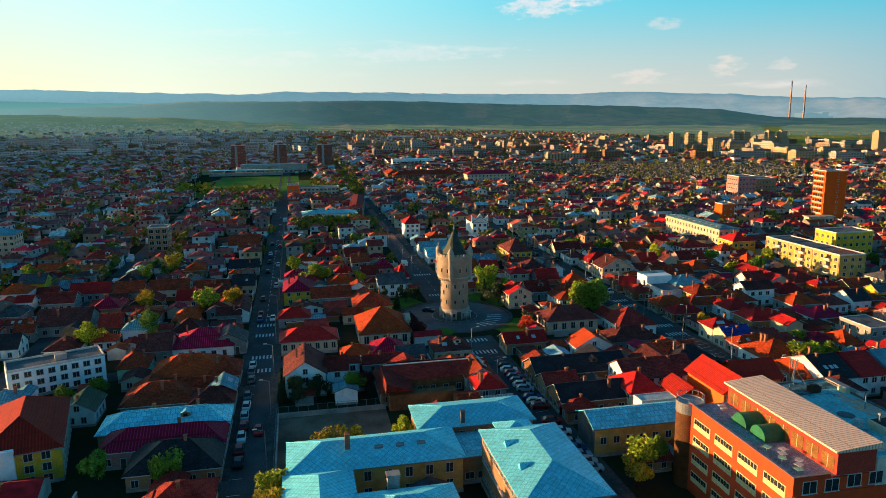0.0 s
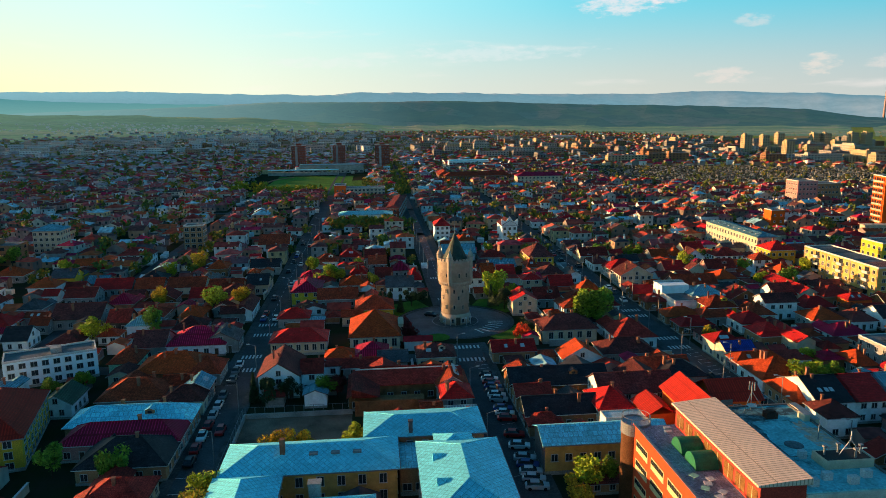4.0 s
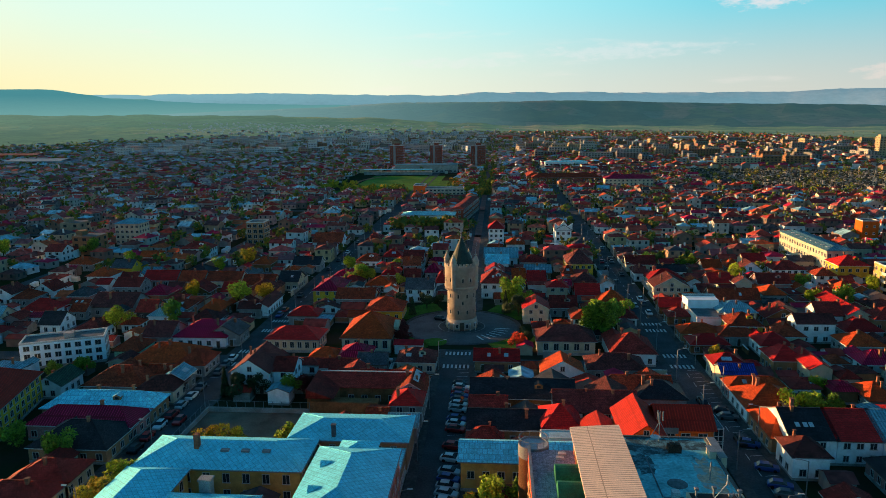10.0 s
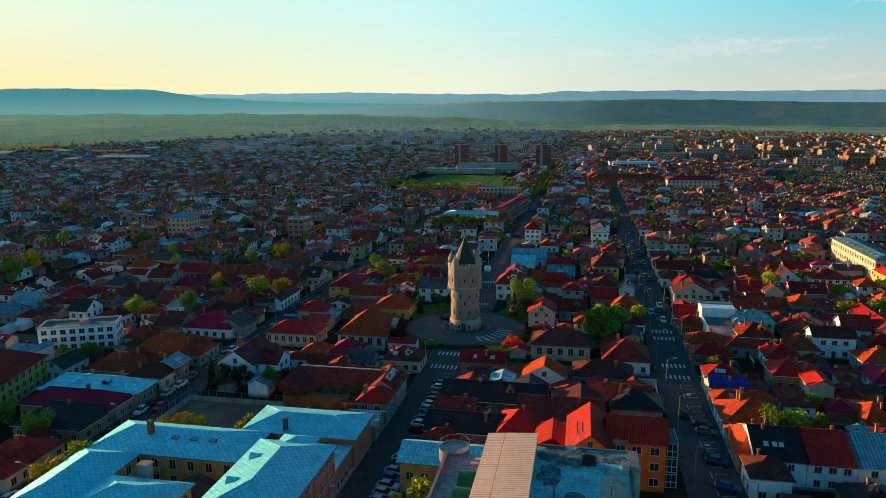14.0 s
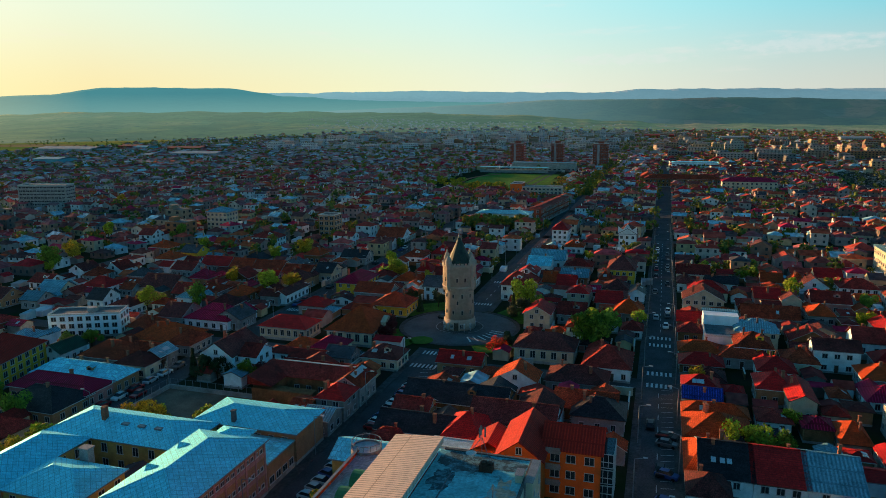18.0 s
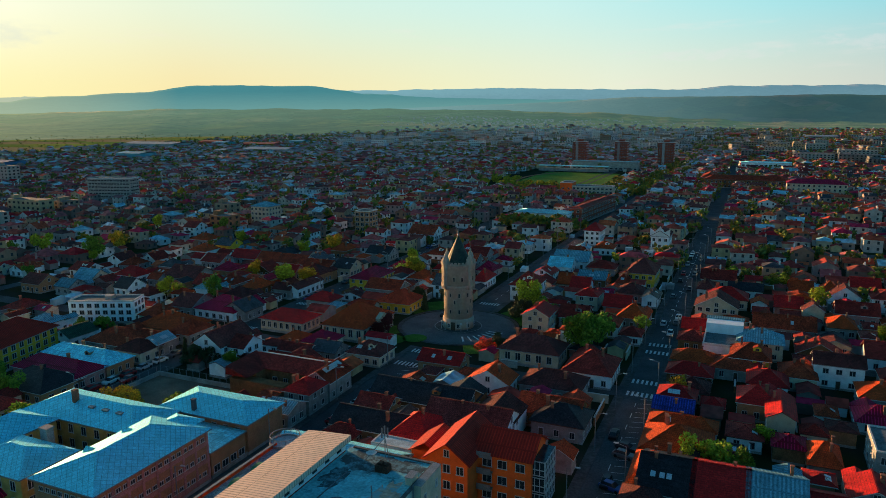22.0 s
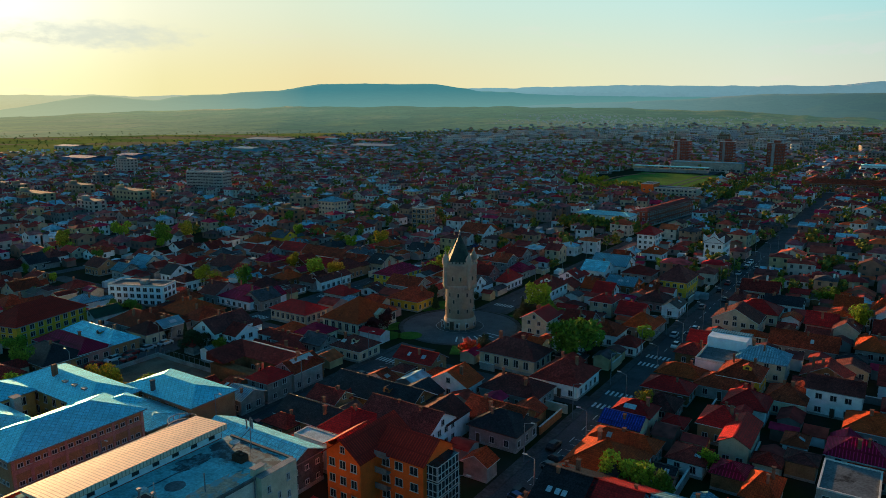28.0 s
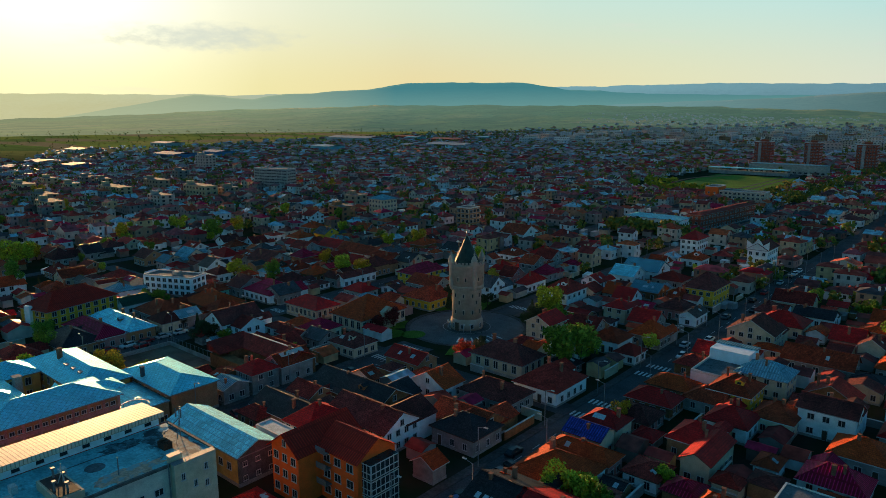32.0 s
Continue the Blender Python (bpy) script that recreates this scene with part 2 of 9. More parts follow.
def tiled(name, col, dark, bw, bh, mortar=0.06, rough=0.8, metal=0.0, offset=0.5, bump=0.6, stain=0.4, per_thing=0.25, spread=0.5, spec=0.12, turn=0.0):
    """Rows of tiles or sheets along the slope: brick pattern on the roof's own metres, with stains and relief."""
    m, nt, b = node_mat(name, rough, metal)
    uv = nd(nt, "ShaderNodeTexCoord")
    geo = nd(nt, "ShaderNodeNewGeometry")
    b.inputs["Specular IOR Level"].default_value = spec
    br = nd(nt, "ShaderNodeTexBrick", Scale=1.0)
    br.offset = offset
    br.inputs["Brick Width"].default_value, br.inputs["Row Height"].default_value = bw, bh
    br.inputs["Mortar Size"].default_value, br.inputs["Mortar Smooth"].default_value = mortar * bh, 0.3
    br.inputs["Color1"].default_value = (*col, 1)
    br.inputs["Color2"].default_value = (*[c * (1 - spread * 0.5) for c in col], 1)
    br.inputs["Mortar"].default_value = (*dark, 1)
    mp = nd(nt, "ShaderNodeMapping", Rotation=(0, 0, radians(turn)))
    nt.links.new(uv.outputs["UV"], mp.inputs["Vector"])
    nt.links.new(mp.outputs[0], br.inputs["Vector"])
    n1 = nd(nt, "ShaderNodeTexNoise", Scale=0.35, Detail=6.0, Roughness=0.65)
    nt.links.new(geo.outputs["Position"], n1.inputs["Vector"])
    r = nd(nt, "ShaderNodeMapRange")
    r.inputs["From Min"].default_value, r.inputs["From Max"].default_value = 0.3, 0.7
    r.inputs["To Min"].default_value, r.inputs["To Max"].default_value = 1 - stain, 1 + stain * 0.7
    nt.links.new(n1.outputs["Fac"], r.inputs["Value"])
    n3 = nd(nt, "ShaderNodeTexNoise", Scale=1.8, Detail=3.0, Roughness=0.7)
    nt.links.new(geo.outputs["Position"], n3.inputs["Vector"])
    r3 = nd(nt, "ShaderNodeMapRange")
    r3.inputs["From Min"].default_value, r3.inputs["From Max"].default_value = 0.35, 0.65
    r3.inputs["To Min"].default_value, r3.inputs["To Max"].default_value = 1 - stain * 0.7, 1 + stain * 0.6
    nt.links.new(n3.outputs["Fac"], r3.inputs["Value"])
    p3 = nd(nt, "ShaderNodeMath")
    p3.operation = "MULTIPLY"
    nt.links.new(r.outputs[0], p3.inputs[0])
    nt.links.new(r3.outputs[0], p3.inputs[1])
    # single tiles replaced or mossed
    n4 = nd(nt, "ShaderNodeTexNoise", Scale=5.5, Detail=2.0)
    nt.links.new(geo.outputs["Position"], n4.inputs["Vector"])
    r4 = nd(nt, "ShaderNodeMapRange")
    r4.inputs["From Min"].default_value, r4.inputs["From Max"].default_value = 0.36, 0.64
    r4.inputs["To Min"].default_value, r4.inputs["To Max"].default_value = 1 - stain * 0.9, 1 + stain * 0.9
    nt.links.new(n4.outputs["Fac"], r4.inputs["Value"])
    p4 = nd(nt, "ShaderNodeMath")
    p4.operation = "MULTIPLY"
    nt.links.new(p3.outputs[0], p4.inputs[0])
    nt.links.new(r4.outputs[0], p4.inputs[1])
    p3 = p4
    inf = nd(nt, "ShaderNodeObjectInfo")
    r2 = nd(nt, "ShaderNodeMapRange")
    r2.inputs["To Min"].default_value, r2.inputs["To Max"].default_value = 1 - per_thing, 1 + per_thing
    nt.links.new(inf.outputs["Random"], r2.inputs["Value"])
    p = nd(nt, "ShaderNodeMath")
    p.operation = "MULTIPLY"
    nt.links.new(p3.outputs[0], p.inputs[0])
    nt.links.new(r2.outputs[0], p.inputs[1])
    hsv = nd(nt, "ShaderNodeHueSaturation")
    nt.links.new(br.outputs["Color"], hsv.inputs["Color"])
    nt.links.new(p.outputs[0], hsv.inputs["Value"])
    nt.links.new(hsv.outputs[0], b.inputs["Base Color"])
    bp = nd(nt, "ShaderNodeBump", Strength=bump, Distance=0.04)
    bp.invert = True
    nt.links.new(br.outputs["Fac"], bp.inputs["Height"])
    nt.links.new(bp.outputs[0], b.inputs["Normal"])
    return m


def stained(name, col, dark, rough, scale, cover, fine=2.5):
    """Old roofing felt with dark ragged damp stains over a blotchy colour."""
    m = varied(name, col, rough, scale=0.3, amount=0.3, fine=fine, fine_amount=0.3)
    nt = m.node_tree
    b = nt.nodes["Principled BSDF"]
    src = b.inputs["Base Color"].links[0].from_socket
    geo = nd(nt, "ShaderNodeNewGeometry")
    n = nd(nt, "ShaderNodeTexNoise", Scale=scale, Detail=9.0, Roughness=0.72)
    nt.links.new(geo.outputs["Position"], n.inputs["Vector"])
    r = nd(nt, "ShaderNodeMapRange")
    r.inputs["From Min"].default_value, r.inputs["From Max"].default_value = cover, cover + 0.09
    r.inputs["To Max"].default_value = 0.85
    nt.links.new(n.outputs["Fac"], r.inputs["Value"])
    mx = nd(nt, "ShaderNodeMix")
    mx.data_type = "RGBA"
    nt.links.new(r.outputs[0], mx.inputs[0])
    nt.links.new(src, mx.inputs[6])
    mx.inputs[7].default_value = (*dark, 1)
    nt.links.new(mx.outputs[2], b.inputs["Base Color"])
    return m


ROOF = {
    "orange": tiled("roof_orange", (0.60, 0.078, 0.018), (0.16, 0.022, 0.007), 0.35, 0.42, stain=0.28),
    "rust": tiled("roof_rust", (0.44, 0.058, 0.022), (0.10, 0.016, 0.008), 0.3, 0.4, stain=0.42),
    "red": tiled("roof_red", (0.54, 0.018, 0.016), (0.12, 0.007, 0.006), 1.1, 0.45, rough=0.65, stain=0.25),
    "redbrown": tiled("roof_redbrown", (0.36, 0.036, 0.026), (0.08, 0.011, 0.009), 0.35, 0.4, stain=0.38),
    "brown": tiled("roof_brown", (0.18, 0.042, 0.036), (0.045, 0.013, 0.012), 0.35, 0.4, stain=0.4),
    "dark": tiled("roof_dark", (0.035, 0.03, 0.034), (0.012, 0.01, 0.012), 1.1, 0.5, rough=0.5),
    "slate": tiled("roof_slate", (0.10, 0.105, 0.115), (0.03, 0.03, 0.035), 0.6, 0.5, rough=0.6),
    "magenta": tiled("roof_magenta", (0.78, 0.018, 0.12), (0.24, 0.006, 0.02), 0.55, 4.0, rough=0.65, stain=0.2, offset=0.0),
    "bluegrey": tiled("roof_bluegrey", (0.20, 0.44, 0.52), (0.11, 0.24, 0.29), 0.6, 3.0, bump=0.15, rough=0.6, spec=0.0, stain=0.25, offset=0.0),
    "paleblue": tiled("roof_paleblue", (0.25, 0.80, 0.90), (0.15, 0.47, 0.54), 0.9, 1.2, rough=0.5, metal=0.45, stain=0.2),
    "oxblood": tiled("roof_oxblood", (0.54, 0.030, 0.015), (0.28, 0.016, 0.009), 0.5, 3.0, rough=0.7, stain=0.14, offset=0.0),
    "pinkroof": tiled("roof_faded", (0.36, 0.14, 0.11), (0.1, 0.04, 0.03), 0.35, 0.4),
    "green": tiled("roof_green", (0.02, 0.22, 0.07), (0.008, 0.09, 0.03), 0.5, 3.0, rough=0.65, offset=0.0),
    "greenroof": tiled("roof_dark_green", (0.012, 0.07, 0.04), (0.005, 0.03, 0.018), 0.5, 3.0, rough=0.5, offset=0.0),
    "blue": tiled("roof_blue", (0.025, 0.06, 0.34), (0.01, 0.025, 0.14), 0.5, 3.0, rough=0.65, offset=0.0),
    "sheet": tiled("roof_sheet_metal", (0.20, 0.80, 0.92), (0.11, 0.43, 0.51), 0.8, 0.8, mortar=0.045, turn=45.0, offset=0.0, rough=0.5, metal=0.45, stain=0.14, per_thing=0.05, spread=0.2, bump=0.25, spec=0.0),
}
WALL = {
    "white": varied("wall_white", (0.80, 0.82, 0.82), 0.85, per_thing=0.1, amount=0.18, fine_amount=0.08),
    "bright": varied("wall_bright_white", (0.76, 0.87, 0.91), 0.85, amount=0.12, fine_amount=0.06),
    "cream": varied("wall_cream", (0.58, 0.48, 0.34), 0.85, per_thing=0.18, amount=0.2, fine_amount=0.1),
    "grey": varied("wall_grey", (0.30, 0.285, 0.27), 0.9, per_thing=0.25, amount=0.3, fine_amount=0.15),
    "dkgrey": varied("wall_dark_grey", (0.09, 0.095, 0.1), 0.9, per_thing=0.2),
    "brick": varied("wall_brick", (0.26, 0.12, 0.055), 0.92, per_thing=0.2, amount=0.4, bump=0.4),
    "tan": varied("wall_tan", (0.38, 0.20, 0.10), 0.88, per_thing=0.15, amount=0.2),
    "pink": varied("wall_pink", (0.42, 0.2, 0.18), 0.88, per_thing=0.15, amount=0.2),
    "yellow": varied("wall_yellow", (0.74, 0.42, 0.035), 0.88, per_thing=0.12, amount=0.2),
    "red": varied("wall_red", (0.45, 0.05, 0.03), 0.88, amount=0.2),
    "green": varied("wall_green", (0.10, 0.40, 0.10), 0.88, amount=0.2),
    "greenw": varied("wall_mint", (0.30, 0.55, 0.38), 0.88, amount=0.2),
    "orangew": varied("wall_orange", (0.86, 0.135, 0.018), 0.88, amount=0.15, fine_amount=0.1),
    "render": varied("wall_weathered_render", (0.36, 0.36, 0.32), 0.9, amount=0.3),
    "panel": varied("wall_panel_block", (0.52, 0.44, 0.33), 0.9, per_thing=0.2, amount=0.25),
    "redblock": varied("wall_red_block", (0.30, 0.075, 0.045), 0.9, amount=0.15, fine_amount=0.1),
    "orangeblock": varied("wall_orange_block", (0.66, 0.115, 0.016), 0.9, amount=0.12, fine_amount=0.1),
    "ochre": varied("wall_ochre", (0.56, 0.35, 0.10), 0.88, amount=0.3, fine_amount=0.1),
}
STONE = varied("tower_stone", (0.46, 0.37, 0.29), 0.9, scale=0.5, amount=0.14, fine=1.4, fine_amount=0.1, bump=0.2)
ASPHALT = varied("asphalt", (0.080, 0.083, 0.086), 0.9, scale=0.15, amount=0.3, fine=3.0)
PAVING = varied("pavement_slabs", (0.09, 0.086, 0.082), 0.9, scale=0.4, amount=0.35, fine=2.0)
KERB = varied("kerb_stone", (0.3, 0.29, 0.28), 0.9)
PAINT = varied("road_paint", (0.62, 0.62, 0.60), 0.8, scale=1.5, amount=0.35)
GRASS = varied("grass", (0.07, 0.16, 0.02), 0.95, scale=0.2, amount=0.4, fine=4.0, fine_amount=0.4)
GLASS = varied("window_glass", (0.03, 0.036, 0.042), 0.12, amount=0.4)
FRAME = varied("window_frame_white", (0.50, 0.50, 0.49), 0.6, amount=0.1)
TRIM = varied("trim_pale", (0.6, 0.58, 0.54), 0.8, amount=0.15)
CHIM = varied("chimney_brick", (0.3, 0.13, 0.08), 0.92, amount=0.4)
CONCRETE = varied("concrete", (0.33, 0.32, 0.30), 0.9, scale=0.3, amount=0.35, bump=0.2)
METAL = varied("painted_steel", (0.22, 0.23, 0.24), 0.5, 0.3, amount=0.2)
WOODD = varied("dark_wood", (0.09, 0.055, 0.035), 0.8)
BARK = varied("bark", (0.07, 0.05, 0.035), 0.95)


def leafmat(name, col):
    m, nt, b = node_mat(name, 0.75)
    geo = nd(nt, "ShaderNodeNewGeometry")
    hsv = nd(nt, "ShaderNodeHueSaturation", Color=(*col, 1))
    r = nd(nt, "ShaderNodeMapRange")
    r.inputs["To Min"].default_value, r.inputs["To Max"].default_value = 0.45, 1.5
    nt.links.new(geo.outputs["Random Per Island"], r.inputs["Value"])
    nt.links.new(r.outputs[0], hsv.inputs["Value"])
    nt.links.new(hsv.outputs[0], b.inputs["Base Color"])
    b.inputs["Subsurface Weight"].default_value = 0.0
    return m


LEAF = {"green": leafmat("leaves_green", (0.15, 0.25, 0.02)), "lime": leafmat("leaves_spring", (0.30, 0.38, 0.022)), "dark": leafmat("leaves_dark", (0.025, 0.055, 0.018)),
        "gold": leafmat("leaves_golden", (0.46, 0.34, 0.02)), "red": leafmat("leaves_copper", (0.14, 0.02, 0.02)), "orange": leafmat("leaves_orange", (0.6, 0.07, 0.02))}


def mix_islands(name, cols, rough=0.8, stain=0.35):
    """One of several colours for each separate piece of a joined mesh."""
    m, nt, b = node_mat(name, rough)
    b.inputs["Specular IOR Level"].default_value = 0.1
    geo = nd(nt, "ShaderNodeNewGeometry")
    rp = nd(nt, "ShaderNodeValToRGB")
    rp.color_ramp.interpolation = "CONSTANT"
    e = rp.color_ramp.elements
    while len(e) < len(cols):
        e.new(0.5)
    for i, c in enumerate(cols):
        e[i].position = i / len(cols)
        e[i].color = (*c, 1)
    n1 = nd(nt, "ShaderNodeTexNoise", Scale=0.5, Detail=4.0)
    nt.links.new(geo.outputs["Position"], n1.inputs["Vector"])
    r = nd(nt, "ShaderNodeMapRange")
    r.inputs["From Min"].default_value, r.inputs["From Max"].default_value = 0.3, 0.7
    r.inputs["To Min"].default_value, r.inputs["To Max"].default_value = 1 - stain, 1 + stain
    hsv = nd(nt, "ShaderNodeHueSaturation")
    nt.links.new(n1.outputs["Fac"], r.inputs["Value"])
    nt.links.new(geo.outputs["Random Per Island"], rp.inputs[0])
    nt.links.new(rp.outputs[0], hsv.inputs["Color"])
    nt.links.new(r.outputs[0], hsv.inputs["Value"])
    nt.links.new(hsv.outputs[0], b.inputs["Base Color"])
    return m


FAR_ROOF = mix_islands("far_roof_tiles", [(0.38, 0.045, 0.030), (0.27, 0.036, 0.030), (0.46, 0.065, 0.030), (0.17, 0.040, 0.036), (0.52, 0.09, 0.032), (0.32, 0.040, 0.034), (0.48, 0.016, 0.022), (0.22, 0.052, 0.042), (0.12, 0.046, 0.044), (0.40, 0.058, 0.038), (0.24, 0.46, 0.54), (0.07, 0.06, 0.066), (0.34, 0.045, 0.034), (0.48, 0.02, 0.06)], 0.8, 0.45)
# two roof palettes with distance haze painted into the colours, mauve then paler
HAZE_MAUVE_ROOF = mix_islands("haze_mauve_roof_tiles", [(0.40, 0.085, 0.085), (0.48, 0.10, 0.080), (0.32, 0.080, 0.080), (0.52, 0.065, 0.070), (0.38, 0.10, 0.10), (0.26, 0.085, 0.090), (0.56, 0.12, 0.075), (0.36, 0.56, 0.62), (0.21, 0.10, 0.105), (0.44, 0.08, 0.080), (0.45, 0.13, 0.12), (0.35, 0.07, 0.080), (0.50, 0.09, 0.080), (0.30, 0.075, 0.080)], 0.8, 0.45)
HAZE_PALE_ROOF = mix_islands("haze_pale_roof_tiles", [(0.42, 0.28, 0.29), (0.36, 0.22, 0.22), (0.46, 0.33, 0.33), (0.38, 0.36, 0.40), (0.48, 0.24, 0.22), (0.33, 0.26, 0.28), (0.44, 0.50, 0.54), (0.40, 0.20, 0.20), (0.30, 0.24, 0.27), (0.50, 0.30, 0.27)], 0.8, 0.35)
# walls of flats paled in the base colour to stand in for haze
HAZE_PALE_BLOCK = mix_islands("haze_pale_flats", [(0.50, 0.52, 0.55), (0.56, 0.54, 0.50), (0.44, 0.47, 0.51), (0.52, 0.45, 0.40), (0.60, 0.62, 0.63), (0.40, 0.41, 0.44), (0.48, 0.48, 0.47), (0.46, 0.34, 0.31)], 0.88, 0.15)
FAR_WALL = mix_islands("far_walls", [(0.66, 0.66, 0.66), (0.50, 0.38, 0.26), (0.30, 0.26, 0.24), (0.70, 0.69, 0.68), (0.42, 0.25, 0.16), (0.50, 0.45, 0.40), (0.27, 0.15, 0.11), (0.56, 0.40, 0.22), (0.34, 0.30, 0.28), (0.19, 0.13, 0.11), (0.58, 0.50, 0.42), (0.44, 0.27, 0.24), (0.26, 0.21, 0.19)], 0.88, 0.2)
FAR_BLOCK = mix_islands("far_blocks", [(0.30, 0.27, 0.25), (0.38, 0.31, 0.22), (0.25, 0.25, 0.26), (0.34, 0.22, 0.15), (0.40, 0.39, 0.38), (0.22, 0.19, 0.18), (0.30, 0.26, 0.22), (0.28, 0.13, 0.10)], 0.88, 0.2)

# ---- mesh helpers ----


def mesh(name, verts, faces, mats, idx=None, smooth=False):
    """A mesh whose faces carry their own metres as UV: u along the level line, v up the slope."""
    me = bpy.data.meshes.new(name)
    me.from_pydata(verts, [], faces)
    for m in mats:
        me.materials.append(m)
    if idx is not None:
        me.polygons.foreach_set("material_index", idx)
    uv = me.uv_layers.new(name="UVMap").data
    me.calc_loop_triangles()
    for p in me.polygons:
        n = p.normal
        u = Vector((-n.y, n.x, 0))
        if u.length < 1e-4:
            u = Vector((1, 0, 0))
        u.normalize()
        v = n.cross(u)
        for li, vi in zip(p.loop_indices, p.vertices):
            c = me.vertices[vi].co
            uv[li].uv = (c.dot(u), c.dot(v))
        p.use_smooth = smooth
    return me


def thing(name, label="", category="", group="", kind="", at=(0, 0, 0), turn=0.0):
    ob = new(name)
    ob.matrix_basis = pose(*at, 0, 0, turn)
    return tagged(ob, label, category, group, kind)


def part(name, data, parent, label="", at=None, turn=0.0):
    ob = new(name, data)
    ob.parent = parent
    if at is not None:
        ob.matrix_basis = pose(*at, 0, 0, turn)
    if label:
        ob["label"] = label
    return ob


class Geo:
    """Collects boxes, prisms and turned shapes into one mesh."""

    def __init__(self):
        self.v, self.f, self.m = [], [], []

    def add(self, vs, fs, mi=0):
        o = len(self.v)
        self.v += [tuple(p) for p in vs]
        self.f += [tuple(i + o for i in q) for q in fs]
        self.m += [mi] * len(fs)
        return self

    def box(self, x0, x1, y0, y1, z0, z1, mi=0, bottom=True):
        vs = [(x0, y0, z0), (x1, y0, z0), (x1, y1, z0), (x0, y1, z0), (x0, y0, z1), (x1, y0, z1), (x1, y1, z1), (x0, y1, z1)]
        fs = [(0, 1, 5, 4), (1, 2, 6, 5), (2, 3, 7, 6), (3, 0, 4, 7), (4, 5, 6, 7)] + ([(3, 2, 1, 0)] if bottom else [])
        return self.add(vs, fs, mi)

    def turned(self, prof, n=32, mi=0, cx=0, cy=0, a0=0.0):
        """A turned solid from (radius, z) pairs."""
        vs = [(cx + r * math.cos(a0 + 2 * math.pi * i / n), cy + r * math.sin(a0 + 2 * math.pi * i / n), z) for r, z in prof for i in range(n)]
        fs = []
        for k in range(len(prof) - 1):
            for i in range(n):
                j = (i + 1) % n
                fs.append((k * n + i, k * n + j, (k + 1) * n + j, (k + 1) * n + i))
        fs.append(tuple(range((len(prof) - 1) * n, len(prof) * n)))
        fs.append(tuple(range(n - 1, -1, -1)))
        return self.add(vs, fs, mi)

    def bar(self, a, b, r, mi=0, n=4):
        a, b = Vector(a), Vector(b)
        d = (b - a).normalized()
        u = d.orthogonal().normalized()
        w = d.cross(u)
        vs = [a + r * (math.cos(2 * math.pi * i / n) * u + math.sin(2 * math.pi * i / n) * w) for i in range(n)]
        vs += [p + (b - a) for p in vs]
        fs = [(i, (i + 1) % n, n + (i + 1) % n, n + i) for i in range(n)] + [tuple(range(n - 1, -1, -1)), tuple(range(n, 2 * n))]
        return self.add(vs, fs, mi)

    def mesh(self, name, mats, smooth=False):
        return mesh(name, self.v, self.f, mats if isinstance(mats, list) else [mats], self.m, smooth)


HIPS = []


def roof_geo(g, x0, x1, y0, y1, z, kind, ridge, pitch, over=0.45, thick=0.16, mi=0, caps=True, rim=None):
    """A hipped or gabled roof with its thickness, over the walls' outline; gable walls fill the ends."""
    X0, X1, Y0, Y1 = x0 - over, x1 + over, y0 - over, y1 + over
    ze = z - over * pitch
    if ridge == "x":
        r = (Y1 - Y0) / 2
        zt = ze + r * pitch
        ym = (Y0 + Y1) / 2
        ins = min(r, (X1 - X0) / 2 - 0.05) if kind == "hip" else 0.0
        A, B = (X0 + ins, ym, zt), (X1 - ins, ym, zt)
        c = [(X0, Y0, ze), (X1, Y0, ze), (X1, Y1, ze), (X0, Y1, ze)]
        top = [(0, 1, 5, 4), (2, 3, 4, 5), (1, 2, 5), (3, 0, 4)]
        ends = [(1, 2, 5), (3, 0, 4)]
    else:
        r = (X1 - X0) / 2
        zt = ze + r * pitch
        xm = (X0 + X1) / 2
        ins = min(r, (Y1 - Y0) / 2 - 0.05) if kind == "hip" else 0.0
        A, B = (xm, Y0 + ins, zt), (xm, Y1 - ins, zt)
        c = [(X0, Y0, ze), (X1, Y0, ze), (X1, Y1, ze), (X0, Y1, ze)]
        top = [(1, 2, 5, 4), (3, 0, 4, 5), (0, 1, 4), (2, 3, 5)]
        ends = [(0, 1, 4), (2, 3, 5)]
    vs = c + [A, B]
    up = [(p[0], p[1], p[2] + thick) for p in vs]
    fs = [f for f in top if not (kind != "hip" and f in ends)]
    n = 6
    allv = up + vs
    faces = list(fs) + [tuple(i + n for i in reversed(f)) for f in fs]
    if kind == "hip":
        edges = [(0, 1), (1, 2), (2, 3), (3, 0)]
    elif ridge == "x":
        edges = [(0, 1), (2, 3), (1, 5), (5, 2), (3, 4), (4, 0)]
    else:
        edges = [(1, 2), (3, 0), (0, 4), (4, 1), (2, 5), (5, 3)]
    faces += [(a + n, b + n, b, a) for a, b in edges]
    g.add(allv, faces, mi)
    if rim is not None:
        g.m[-len(edges):] = [rim] * len(edges)
    HIPS.clear()
    if kind == "hip":
        for k, q in (((0, 4), (1, 5), (2, 5), (3, 4)) if ridge == "x" else ((0, 4), (1, 4), (2, 5), (3, 5))):
            HIPS.append((up[k], up[q]))
            if caps:
                g.bar(up[k], up[q], 0.09, mi)
    return zt + thick


